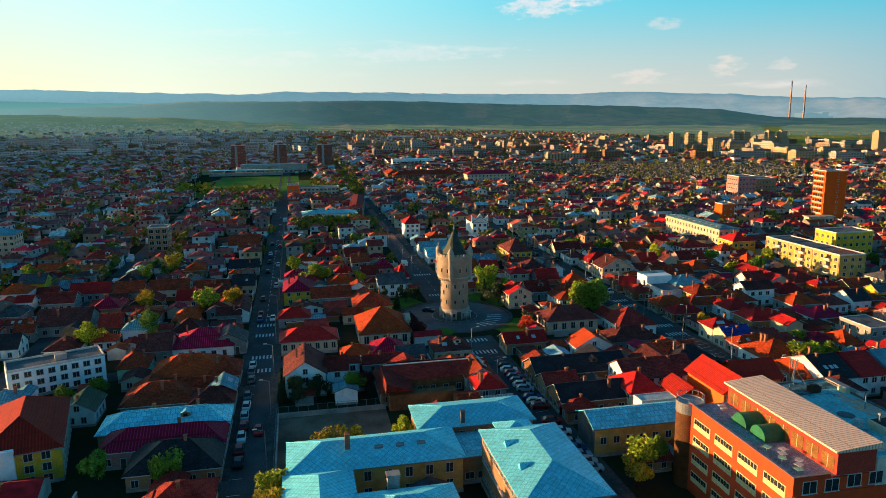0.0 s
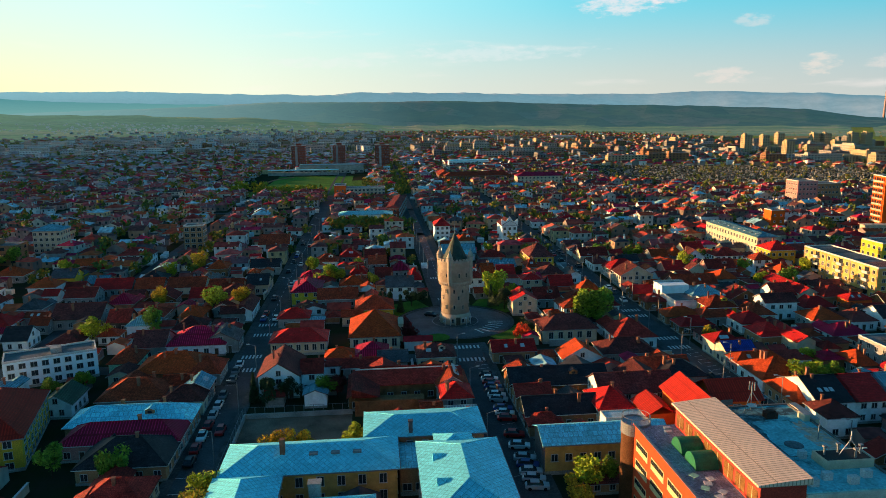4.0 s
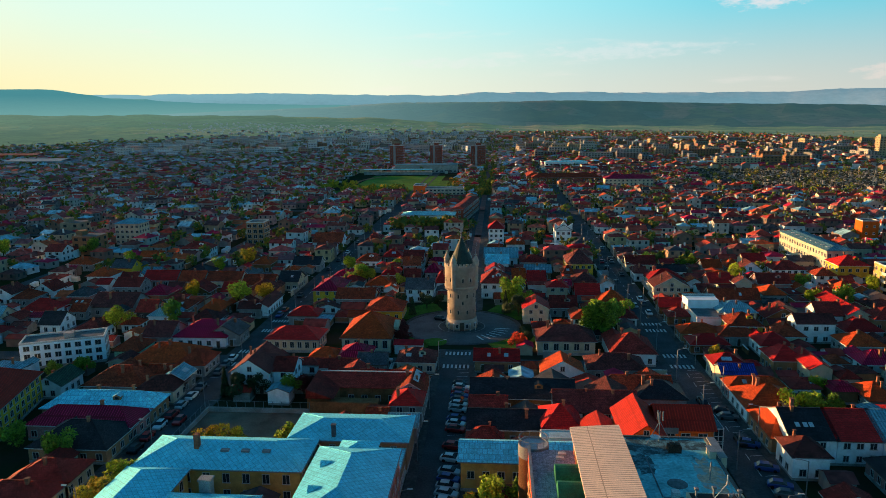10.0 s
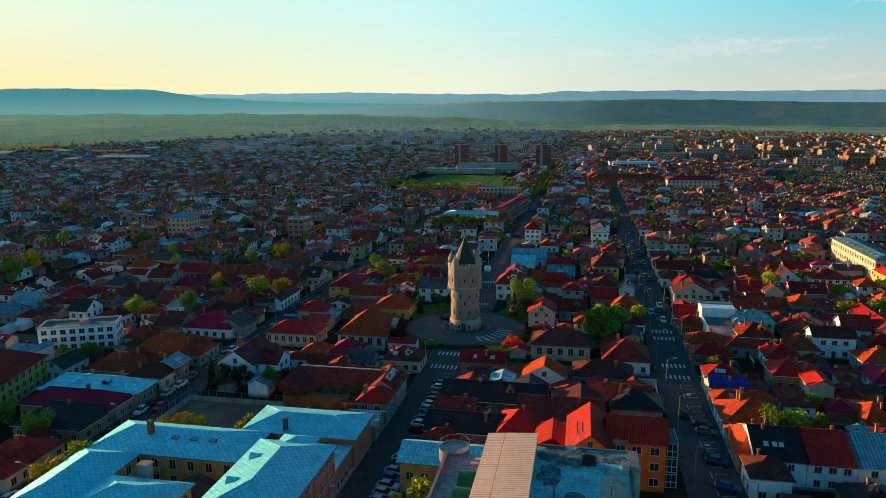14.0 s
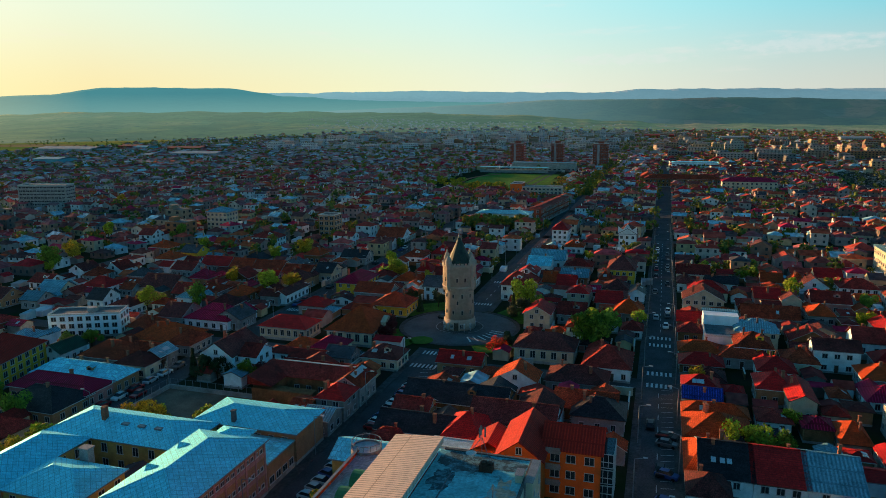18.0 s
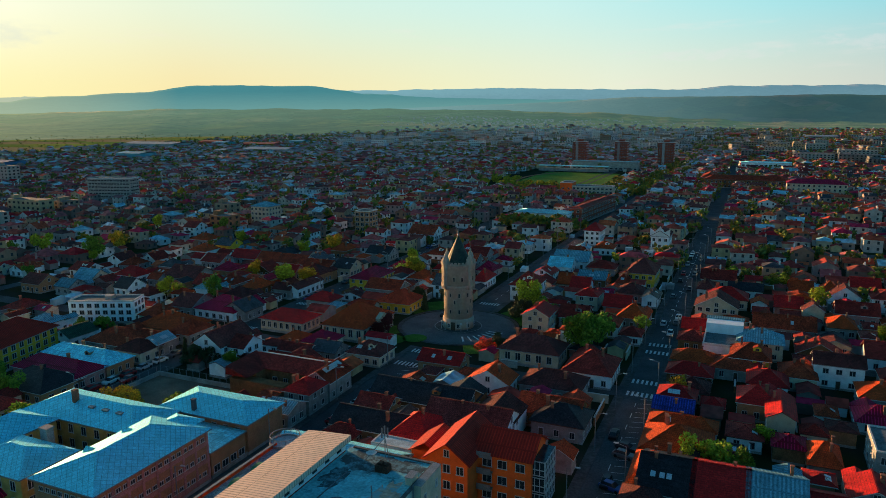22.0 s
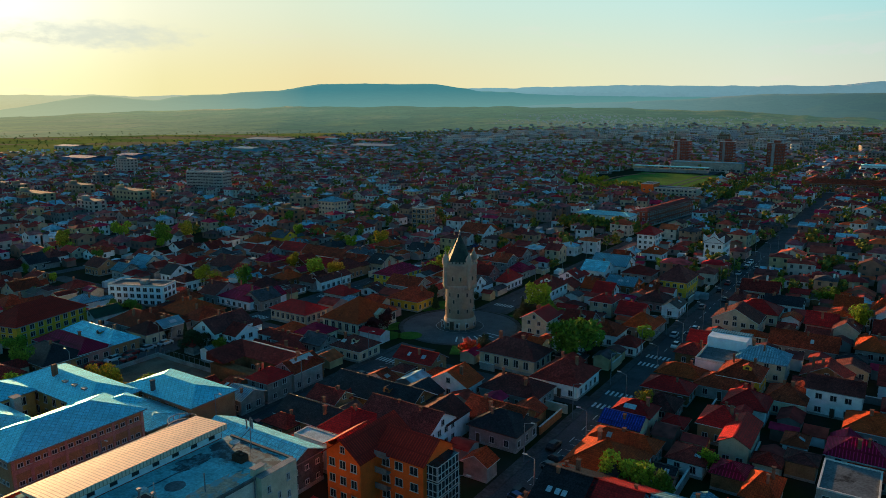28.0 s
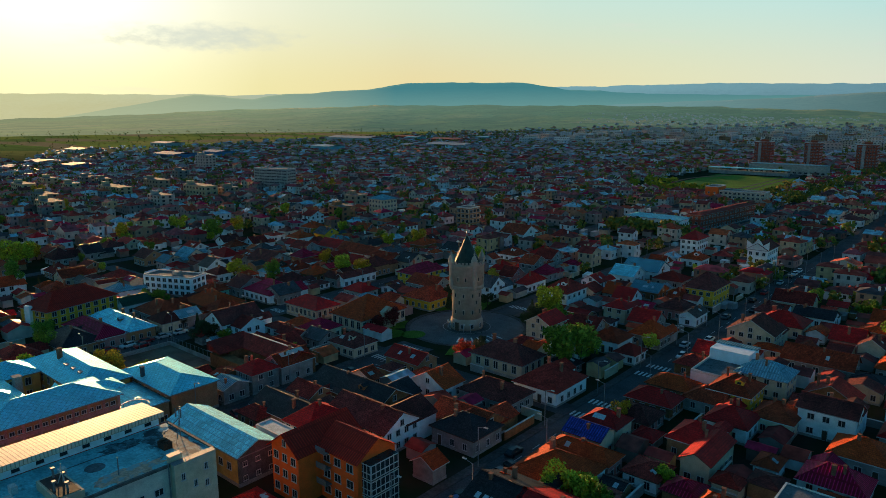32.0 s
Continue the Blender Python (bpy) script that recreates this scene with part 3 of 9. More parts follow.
def gable_walls(g, x0, x1, y0, y1, z, ridge, pitch, mi=0):
    if ridge == "x":
        ym, zt = (y0 + y1) / 2, z + (y1 - y0) / 2 * pitch
        g.add([(x0, y0, z), (x0, y1, z), (x0, ym, zt), (x1, y0, z), (x1, y1, z), (x1, ym, zt)], [(1, 0, 2), (3, 4, 5)], mi)
    else:
        xm, zt = (x0 + x1) / 2, z + (x1 - x0) / 2 * pitch
        g.add([(x0, y0, z), (x1, y0, z), (xm, y0, zt), (x0, y1, z), (x1, y1, z), (xm, y1, zt)], [(0, 1, 2), (4, 3, 5)], mi)


WIN = {}


def window_mesh(w, h, cross=True):
    """A framed window that stands a little proud of its wall and faces -y; the pane lies back in the frame."""
    key = (w, h, cross)
    if key not in WIN:
        g = Geo()
        t = 0.09
        g.box(-w / 2, -w / 2 + t, -0.07, 0.02, 0, h, 0)
        g.box(w / 2 - t, w / 2, -0.07, 0.02, 0, h, 0)
        g.box(-w / 2 + t, w / 2 - t, -0.07, 0.02, h - t, h, 0)
        g.box(-w / 2 - 0.08, w / 2 + 0.08, -0.16, 0.02, -0.1, 0, 0)
        if cross:
            g.box(-0.035, 0.035, -0.06, 0.0, 0, h - t, 0)
        g.add([(-w / 2 + t, -0.02, 0), (w / 2 - t, -0.02, 0), (w / 2 - t, -0.02, h - t), (-w / 2 + t, -0.02, h - t)], [(0, 1, 2, 3)], 1)
        WIN[key] = g.mesh("window", [FRAME, GLASS])
    return WIN[key]


def door_mesh():
    if "door" not in WIN:
        g = Geo()
        g.box(-0.55, 0.55, -0.09, 0.02, 0, 2.15, 0)
        g.box(-0.43, 0.43, -0.12, -0.09, 0.05, 2.0, 1)
        WIN["door"] = g.mesh("door", [FRAME, WOODD])
    return WIN["door"]


SIDES = {"s": 0, "e": 90, "n": 180, "w": -90}


def place_row(parent, data, name, x0, x1, y0, y1, side, us, z):
    """Copies of one mesh along one wall of a box; us are metres along it."""
    px = parent.matrix_basis.translation.x
    if (side == "w" and px + x0 < 8) or (side == "e" and px + x1 > 152):
        return      # walls that the walk never faces
    for u in us:
        if side == "s":
            at = (x0 + u, y0, z)
        elif side == "n":
            at = (x0 + u, y1, z)
        elif side == "e":
            at = (x1, y0 + u, z)
        else:
            at = (x0, y0 + u, z)
        part(name, data, parent, "", at, SIDES[side])


def spaced(length, pitch, margin=1.2):
    n = max(1, int((length - 2 * margin) / pitch) + 1)
    return [length / 2 + (i - (n - 1) / 2) * pitch for i in range(n)]


TAKEN = []
STREETS_X = [(-14.0, -8.2), (43.2, 50.4), (101.2, 107.4)]
FAR_X = [-71.0, -128.0, -186.0, -244.0, -303.0]
FAR_Y = [370.0, 470.0, 580.0]
ROOFLIGHT = varied("roof_light", (0.45, 0.52, 0.56), 0.25, amount=0.1)


def clear(x0, x1, y0, y1, m=0.8):
    for a, b, c, d in TAKEN:
        if x0 - m < b and x1 + m > a and y0 - m < d and y1 + m > c:
            return False
    return True


def on_street(x0, x1, y0, y1):
    for a, b in STREETS_X:
        if x0 < b + 2.2 and x1 > a - 2.2 and y0 < 900:
            return True
    for x in FAR_X:
        if x0 < x + 4 and x1 > x - 4 and y0 < 900:
            return True
    for y in FAR_Y:
        if y0 < y + 4 and y1 > y - 4:
            return True
    return y0 < 180 and y1 > 171.5 and -120 < x1 and x0 < 100


HOUSES = []
FASCIA = [varied("fascia_white", (0.62, 0.63, 0.63), 0.7, amount=0.15), varied("fascia_grey", (0.30, 0.30, 0.30), 0.6, amount=0.2), varied("fascia_brown", (0.12, 0.06, 0.04), 0.8, amount=0.2)]
rnd = random.Random(11)


def chimney(parent, x, y, z0, z1, w=0.55):
    g = Geo().box(x - w / 2, x + w / 2, y - w / 2, y + w / 2, z0, z1).box(x - w / 2 - 0.08, x + w / 2 + 0.08, y - w / 2 - 0.08, y + w / 2 + 0.08, z1, z1 + 0.15)
    part("chimney", g.mesh("chimney", CHIM), parent)


def house(x0, x1, y0, y1, h, kind, roof, wall, label, ridge="x", pitch=0.55, windows=True, chim=None, name="house", wing=True):
    TAKEN.append((x0, x1, y0, y1))
    w, d = x1 - x0, y1 - y0
    cx, cy = (x0 + x1) / 2, (y0 + y1) / 2
    top = thing(name, label, "house", "houses of the town", at=(cx, cy, 0))
    a, b, c, e = -w / 2, w / 2, -d / 2, d / 2
    g = Geo().box(a, b, c, e, 0, h, 0, False)
    if kind == "gable":
        gable_walls(g, a, b, c, e, h, ridge, pitch)
    g.box(a - 0.05, b + 0.05, c - 0.05, e + 0.05, 0, 0.5, 1, False)
    part("wall", g.mesh("wall", [WALL[wall], CONCRETE]), top)
    g = Geo()
    zt = roof_geo(g, a, b, c, e, h, kind, ridge, pitch, rim=1)
    # ridge cap
    half = (d if ridge == "x" else w) / 2 + 0.45
    long = (w if ridge == "x" else d) / 2 + 0.45 - (half if kind == "hip" else 0)
    if long > 0.3:
        if ridge == "x":
            g.box(-long, long, -0.14, 0.14, zt - 0.1, zt + 0.07)
        else:
            g.box(-0.14, 0.14, -long, long, zt - 0.1, zt + 0.07)
    part("roof", g.mesh("roof", [ROOF[roof], FASCIA[len(HOUSES) % 3]]), top)
    # lower wing towards the yard
    if wing and min(w, d) > 5.5:
        ww, wd, wh = w * rnd.uniform(0.35, 0.55), rnd.uniform(3.0, 5.0), h * rnd.uniform(0.75, 0.92)
        ux = rnd.choice((a + ww / 2, b - ww / 2))
        if clear(cx + ux - ww / 2, cx + ux + ww / 2, y1 + 0.6, y1 + wd, 0.2) and not on_street(cx + ux - ww / 2, cx + ux + ww / 2, y1, y1 + wd):
            TAKEN.append((cx + ux - ww / 2, cx + ux + ww / 2, y1, y1 + wd))
            g = Geo().box(ux - ww / 2, ux + ww / 2, e, e + wd, 0, wh, 0, False)
            gable_walls(g, ux - ww / 2, ux + ww / 2, e, e + wd, wh, "y", pitch)
            part("wing_wall", g.mesh("wing_wall", [WALL[wall]]), top)
            g = Geo()
            roof_geo(g, ux - ww / 2, ux + ww / 2, e - min(d, ww) * 0.4, e + wd, wh, "gable", "y", pitch, 0.3)
            part("wing_roof", g.mesh("wing_roof", ROOF[roof]), top)
    if rnd.random() < 0.12:
        sl = ROOFLIGHT if rnd.random() < 0.7 else FRAME
        for k in range(rnd.choice((1, 2, 3))):
            yy = -d * 0.28 if ridge == "x" else rnd.uniform(-0.25, 0.25) * d
            xx = rnd.uniform(-0.25, 0.25) * w if ridge == "x" else w * 0.28
            zr = h + pitch * (d / 2 - abs(yy) if ridge == "x" else w / 2 - abs(xx)) + 0.16
            if kind == "hip":
                zr = min(zr, h + 0.16 + pitch * min(w / 2 - abs(xx), d / 2 - abs(yy)))
            q = 0.4
            dz = pitch * 0.5
            if ridge == "x":
                vs = [(xx - q, yy - 0.5, zr - dz + 0.06), (xx + q, yy - 0.5, zr - dz + 0.06), (xx + q, yy + 0.5, zr + dz + 0.06), (xx - q, yy + 0.5, zr + dz + 0.06)]
            else:
                vs = [(xx - 0.5, yy - q, zr + dz + 0.06), (xx + 0.5, yy - q, zr - dz + 0.06), (xx + 0.5, yy + q, zr - dz + 0.06), (xx - 0.5, yy + q, zr + dz + 0.06)]
            vs += [(p[0], p[1], p[2] - 0.2) for p in vs]
            part("roof_window", mesh("roof_window", vs, [(0, 1, 2, 3), (0, 4, 5, 1), (1, 5, 6, 2), (2, 6, 7, 3), (3, 7, 4, 0)], [sl]), top)
    n = rnd.choice((1, 1, 2)) if chim is None else chim
    for _ in range(n):
        px, py = rnd.uniform(-0.32, 0.32) * w, rnd.uniform(-0.25, 0.25) * d
        chimney(top, px, py, h, zt + rnd.uniform(0.1, 0.7), rnd.choice((0.4, 0.5, 0.6)))
    if windows:
        floors = 2 if h >= 4.7 else 1
        for fl in range(floors):
            z = 0.85 + fl * h / 2
            hh = 1.2 if floors == 2 else 1.35
            wm = window_mesh(rnd.choice((1.1, 1.3)), hh)
            pitch_w = rnd.choice((2.3, 2.7, 3.1))
            for s, ln in (("s", w), ("e", d), ("w", d)):
                us = spaced(ln, pitch_w)
                if fl == 0 and s == "s" and len(us) > 2:
                    k = rnd.randrange(len(us))
                    place_row(top, door_mesh(), "door", a, b, c, e, s, [us.pop(k)], 0.05)
                place_row(top, wm, "window", a, b, c, e, s, us, z)
        if kind == "gable" and min(w, d) > 5:
            wm = window_mesh(1.1, 1.2)
            if ridge == "x" and d * pitch > 3.4:
                place_row(top, wm, "window", a, b, c, e, "e", [d / 2], h + 0.1)
            elif ridge == "y" and w * pitch > 3.4:
                place_row(top, wm, "window", a, b, c, e, "s", [w / 2], h + 0.1)
    if wing and len(HOUSES) % 5 == 2 and ridge == "x" and d > 7.5 and w > 8:
        # small gabled dormer on the slope
        yy, q, up = -d * 0.27, 0.9, 1.2
        zr = h + 0.16 + pitch * (d / 2 + yy)
        back = yy + (up + 0.5) / pitch
        vs = [(-q, yy, zr - 0.1), (q, yy, zr - 0.1), (q, yy, zr + up * 0.6), (0, yy, zr + up), (-q, yy, zr + up * 0.6), (q, yy + up * 0.6 / pitch, zr + up * 0.6), (-q, yy + up * 0.6 / pitch, zr + up * 0.6), (0, yy + up / pitch, zr + up)]
        g = Geo().add(vs, [(0, 1, 2, 3, 4), (1, 5, 2), (0, 4, 6)], 1).add([(x * 1.15, y - (0.2 if k < 3 else 0), z + 0.06) for k, (x, y, z) in enumerate((vs[4], vs[3], vs[2], vs[5], vs[7], vs[6]))], [(0, 1, 4, 5), (1, 2, 3, 4)], 0).box(-0.4, 0.4, yy - 0.03, yy, zr + 0.1, zr + 0.65, 2)
        part("dormer", g.mesh("dormer", [ROOF[roof], WALL[wall], GLASS]), top, "", (w * 0.16, 0, 0))
    HOUSES.append(top)
    return top

# ---- ground, hills, roads ----
CENTRE = Vector((60, 0, 0))


def ring_sheet(name, mat, radii, height, a0=0.0, a1=360.0, step=2.0, smooth=True):
    """A sheet of ground in rings about the middle of the walk; height(r, azimuth west of +y)."""
    n = int(round((a1 - a0) / step)) + 1
    vs, fs = [], []
    for r in radii:
        for i in range(n):
            az = a0 + (a1 - a0) * i / (n - 1)
            a = radians(az)
            vs.append((CENTRE.x - r * math.sin(a), CENTRE.y + r * math.cos(a), height(r, az)))
    for k in range(len(radii) - 1):
        for i in range(n - 1):
            fs.append((k * n + i + 1, k * n + i, (k + 1) * n + i, (k + 1) * n + i + 1))
    ob = new(name, mesh(name, vs, fs, [mat], None, smooth))
    return ob


def along(pairs, a):
    return float(np.interp(a, [p[0] for p in pairs], [p[1] for p in pairs]))


def field_mat():
    """Town earth near by, meadows and strip fields further out."""
    m, nt, b = node_mat("fields", 0.95)
    geo = nd(nt, "ShaderNodeNewGeometry")
    vor = nd(nt, "ShaderNodeTexVoronoi", Scale=0.004)
    mp = nd(nt, "ShaderNodeMapping", Scale=(1.0, 2.6, 1.0), Rotation=(0, 0, 0.5))
    nt.links.new(geo.outputs["Position"], mp.inputs["Vector"])
    nt.links.new(mp.outputs[0], vor.inputs["Vector"])
    rp = nd(nt, "ShaderNodeValToRGB")
    rp.color_ramp.interpolation = "CONSTANT"
    cols = [(0.26, 0.30, 0.07), (0.18, 0.24, 0.06), (0.36, 0.33, 0.09), (0.36, 0.27, 0.13), (0.20, 0.27, 0.06), (0.30, 0.33, 0.07)]
    while len(rp.color_ramp.elements) < len(cols):
        rp.color_ramp.elements.new(0.5)
    for i, c in enumerate(cols):
        rp.color_ramp.elements[i].position, rp.color_ramp.elements[i].color = i / len(cols), (*c, 1)
    sep = nd(nt, "ShaderNodeSeparateColor")
    nt.links.new(vor.outputs["Color"], sep.inputs[0])
    nt.links.new(sep.outputs[0], rp.inputs[0])
    n1 = nd(nt, "ShaderNodeTexNoise", Scale=0.05, Detail=6.0)
    nt.links.new(geo.outputs["Position"], n1.inputs["Vector"])
    r = nd(nt, "ShaderNodeMapRange")
    r.inputs["To Min"].default_value, r.inputs["To Max"].default_value = 0.5, 1.5
    nt.links.new(n1.outputs["Fac"], r.inputs["Value"])
    hsv = nd(nt, "ShaderNodeHueSaturation")
    nt.links.new(rp.outputs[0], hsv.inputs["Color"])
    nt.links.new(r.outputs[0], hsv.inputs["Value"])
    # yards of trodden earth inside the town
    ln = nd(nt, "ShaderNodeVectorMath")
    ln.operation = "LENGTH"
    nt.links.new(geo.outputs["Position"], ln.inputs[0])
    rr = nd(nt, "ShaderNodeMapRange")
    rr.inputs["From Min"].default_value, rr.inputs["From Max"].default_value = 800, 1300
    nt.links.new(ln.outputs["Value"], rr.inputs["Value"])
    n2 = nd(nt, "ShaderNodeTexNoise", Scale=0.09, Detail=5.0)
    nt.links.new(geo.outputs["Position"], n2.inputs["Vector"])
    r2 = nd(nt, "ShaderNodeValToRGB")
    r2.color_ramp.elements[0].position, r2.color_ramp.elements[0].color = 0.35, (0.045, 0.038, 0.028, 1)
    r2.color_ramp.elements[1].position, r2.color_ramp.elements[1].color = 0.65, (0.022, 0.036, 0.012, 1)
    nt.links.new(n2.outputs["Fac"], r2.inputs[0])
    mx = nd(nt, "ShaderNodeMix")
    mx.data_type = "RGBA"
    nt.links.new(rr.outputs[0], mx.inputs[0])
    nt.links.new(r2.outputs[0], mx.inputs[6])
    nt.links.new(hsv.outputs[0], mx.inputs[7])
    nt.links.new(mx.outputs[2], b.inputs["Base Color"])
    b.inputs["Specular IOR Level"].default_value = 0.0
    return m


FIELDS = field_mat()
tagged(ring_sheet("ground", FIELDS, [0.5, 200, 600, 1200, 1800, 2400, 3000, 3600, 4200, 4690], lambda r, a: 0.0, 0, 360, 6), "flat plain of yards, meadows and strip fields", "ground", kind="structure")


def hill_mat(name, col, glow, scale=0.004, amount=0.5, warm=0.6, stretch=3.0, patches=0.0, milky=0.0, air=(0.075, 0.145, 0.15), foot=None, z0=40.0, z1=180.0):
    """Far slopes with the evening haze painted on as emission, golden towards the sun."""
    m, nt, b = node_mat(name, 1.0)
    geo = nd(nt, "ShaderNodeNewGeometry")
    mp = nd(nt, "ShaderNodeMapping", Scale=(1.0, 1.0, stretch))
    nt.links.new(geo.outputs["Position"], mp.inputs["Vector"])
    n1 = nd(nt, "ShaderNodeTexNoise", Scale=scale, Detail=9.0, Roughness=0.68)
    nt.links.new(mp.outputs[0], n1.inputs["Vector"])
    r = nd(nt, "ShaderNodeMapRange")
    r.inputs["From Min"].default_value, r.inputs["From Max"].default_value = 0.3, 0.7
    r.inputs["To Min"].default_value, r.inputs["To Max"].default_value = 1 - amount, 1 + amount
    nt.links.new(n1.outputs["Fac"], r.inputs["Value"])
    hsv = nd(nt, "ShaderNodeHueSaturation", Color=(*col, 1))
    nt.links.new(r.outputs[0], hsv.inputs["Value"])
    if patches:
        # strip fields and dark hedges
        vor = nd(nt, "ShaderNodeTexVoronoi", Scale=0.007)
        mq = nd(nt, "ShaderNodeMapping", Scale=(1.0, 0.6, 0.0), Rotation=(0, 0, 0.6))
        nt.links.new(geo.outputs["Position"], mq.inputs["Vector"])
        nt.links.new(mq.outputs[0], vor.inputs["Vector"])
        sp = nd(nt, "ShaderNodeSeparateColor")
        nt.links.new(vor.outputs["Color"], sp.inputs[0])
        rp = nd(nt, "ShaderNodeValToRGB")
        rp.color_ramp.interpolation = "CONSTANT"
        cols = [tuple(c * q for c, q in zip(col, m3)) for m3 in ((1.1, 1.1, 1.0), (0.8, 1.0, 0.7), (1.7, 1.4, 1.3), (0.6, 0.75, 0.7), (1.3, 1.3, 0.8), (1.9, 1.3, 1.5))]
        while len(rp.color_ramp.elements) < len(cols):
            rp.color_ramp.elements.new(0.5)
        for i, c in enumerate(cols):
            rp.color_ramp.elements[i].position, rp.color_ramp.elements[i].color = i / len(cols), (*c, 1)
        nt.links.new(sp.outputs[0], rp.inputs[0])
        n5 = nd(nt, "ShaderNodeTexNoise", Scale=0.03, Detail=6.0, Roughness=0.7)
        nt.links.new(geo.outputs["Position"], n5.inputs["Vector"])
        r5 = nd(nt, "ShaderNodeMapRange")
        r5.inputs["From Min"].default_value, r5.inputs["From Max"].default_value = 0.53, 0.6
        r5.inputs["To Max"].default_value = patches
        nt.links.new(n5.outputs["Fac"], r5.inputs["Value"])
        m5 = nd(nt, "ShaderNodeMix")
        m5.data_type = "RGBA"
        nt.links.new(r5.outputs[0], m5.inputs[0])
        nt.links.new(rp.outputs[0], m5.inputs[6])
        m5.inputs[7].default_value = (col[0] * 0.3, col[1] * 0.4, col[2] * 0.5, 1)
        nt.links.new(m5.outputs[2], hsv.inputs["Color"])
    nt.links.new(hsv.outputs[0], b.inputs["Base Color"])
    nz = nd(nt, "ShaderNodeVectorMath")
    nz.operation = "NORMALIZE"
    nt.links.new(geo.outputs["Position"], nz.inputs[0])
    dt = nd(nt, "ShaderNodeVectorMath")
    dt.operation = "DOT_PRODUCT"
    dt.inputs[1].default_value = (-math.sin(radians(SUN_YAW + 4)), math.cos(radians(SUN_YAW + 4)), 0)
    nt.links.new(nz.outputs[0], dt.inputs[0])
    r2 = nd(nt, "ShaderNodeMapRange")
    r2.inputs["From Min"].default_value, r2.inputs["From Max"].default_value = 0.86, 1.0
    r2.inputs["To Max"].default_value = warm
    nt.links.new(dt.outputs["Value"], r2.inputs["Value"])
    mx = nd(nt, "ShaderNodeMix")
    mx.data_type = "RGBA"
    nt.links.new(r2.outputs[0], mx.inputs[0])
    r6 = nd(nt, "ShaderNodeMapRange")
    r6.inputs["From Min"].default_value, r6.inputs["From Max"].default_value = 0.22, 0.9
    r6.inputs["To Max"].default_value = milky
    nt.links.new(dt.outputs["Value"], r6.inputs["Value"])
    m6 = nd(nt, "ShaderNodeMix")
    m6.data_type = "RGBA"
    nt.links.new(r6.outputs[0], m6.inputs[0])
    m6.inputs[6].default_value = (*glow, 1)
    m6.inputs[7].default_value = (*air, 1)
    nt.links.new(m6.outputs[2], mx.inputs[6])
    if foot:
        # the painted haze takes its foot colour low over the plain
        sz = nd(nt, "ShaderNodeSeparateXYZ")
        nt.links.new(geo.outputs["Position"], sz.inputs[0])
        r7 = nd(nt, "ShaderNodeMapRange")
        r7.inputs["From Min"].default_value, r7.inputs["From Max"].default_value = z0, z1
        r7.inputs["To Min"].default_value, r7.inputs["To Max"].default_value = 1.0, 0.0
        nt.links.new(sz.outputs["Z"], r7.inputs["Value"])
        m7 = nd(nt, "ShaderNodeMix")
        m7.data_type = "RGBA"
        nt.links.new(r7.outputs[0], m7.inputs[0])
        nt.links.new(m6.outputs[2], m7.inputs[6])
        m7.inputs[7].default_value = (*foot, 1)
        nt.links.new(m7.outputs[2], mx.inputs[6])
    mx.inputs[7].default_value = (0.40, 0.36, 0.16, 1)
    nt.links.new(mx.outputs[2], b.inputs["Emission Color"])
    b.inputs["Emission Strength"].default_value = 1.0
    b.inputs["Specular IOR Level"].default_value = 0.0
    return m


def rough_line(a, amp, seed):
    return amp * (noise.noise((a * 0.35, seed, 0)) + 0.5 * noise.noise((a * 1.1, seed, 3)) + 0.25 * noise.noise((a * 3.0, seed, 7)))


EYE_Z = EYE
FAR_LINE = [(-90, 0.9), (-43, 0.78), (-37.6, 0.9), (-33, 1.2), (-25.7, 1.5), (-21, 1.38), (-11.6, 1.5), (-3.6, 1.68), (1, 1.68), (5, 1.52), (9, 1.57), (18, 1.78), (24, 1.72), (29, 1.68), (40, 1.4), (53, 1.12), (64, 1.18), (72, 1.2), (110, 1.0)]
MESA_LINE = [(-20, 0.1), (-2, 0.4), (9.2, 0.74), (23.6, 1.09), (29.5, 1.45), (31.2, 1.74), (33.0, 2.03), (42.0, 2.06), (43.6, 1.8), (45.1, 1.54), (51.7, 1.2), (54.3, 0.8), (56.5, 1.0), (58.4, 1.15), (60.5, 0.85), (61.7, 0.6), (68, -0.5), (73, -0.7), (120, -0.7)]
RIDGE_LINE = [(-60, -0.9), (-36, -0.5), (-32, 0.12), (-26, 0.4), (-17, 0.62), (-5.3, 1.02), (2, 0.97), (9, 0.97), (12, 0.8), (15, 0.6), (20, 0.5), (27, 0.2), (36, -0.6), (60, -0.9), (110, -0.9)]
MEADOW_LINE = [(-60, -1.0), (-20, -0.95), (0, -0.7), (10, -0.2), (18, 0.05), (26, 0.2), (42, 0.3), (54, 0.05), (64, -0.35), (76, -0.8), (110, -1.0)]


def ridge_height(line, r_top, r_foot, amp, seed):
    def height(r, a):
        top = EYE_Z + r_top * math.tan(radians(along(line, a) + rough_line(a, amp, seed)))
        u = max(0.0, min(1.0, (r - r_foot) / (r_top - r_foot)))
        fold = 1 + 0.34 * (noise.noise((a * 0.22, r * 0.0022, seed)) + 0.35 * noise.noise((a * 0.6, r * 0.005, seed))) * (1 - u)
        return max(-1.0, top) * (u ** 1.4) * fold if r <= r_top else max(-1.0, top) * 0.6
    return height


def span(a, b, n):
    return [a + (b - a) * i / n for i in range(n + 1)]


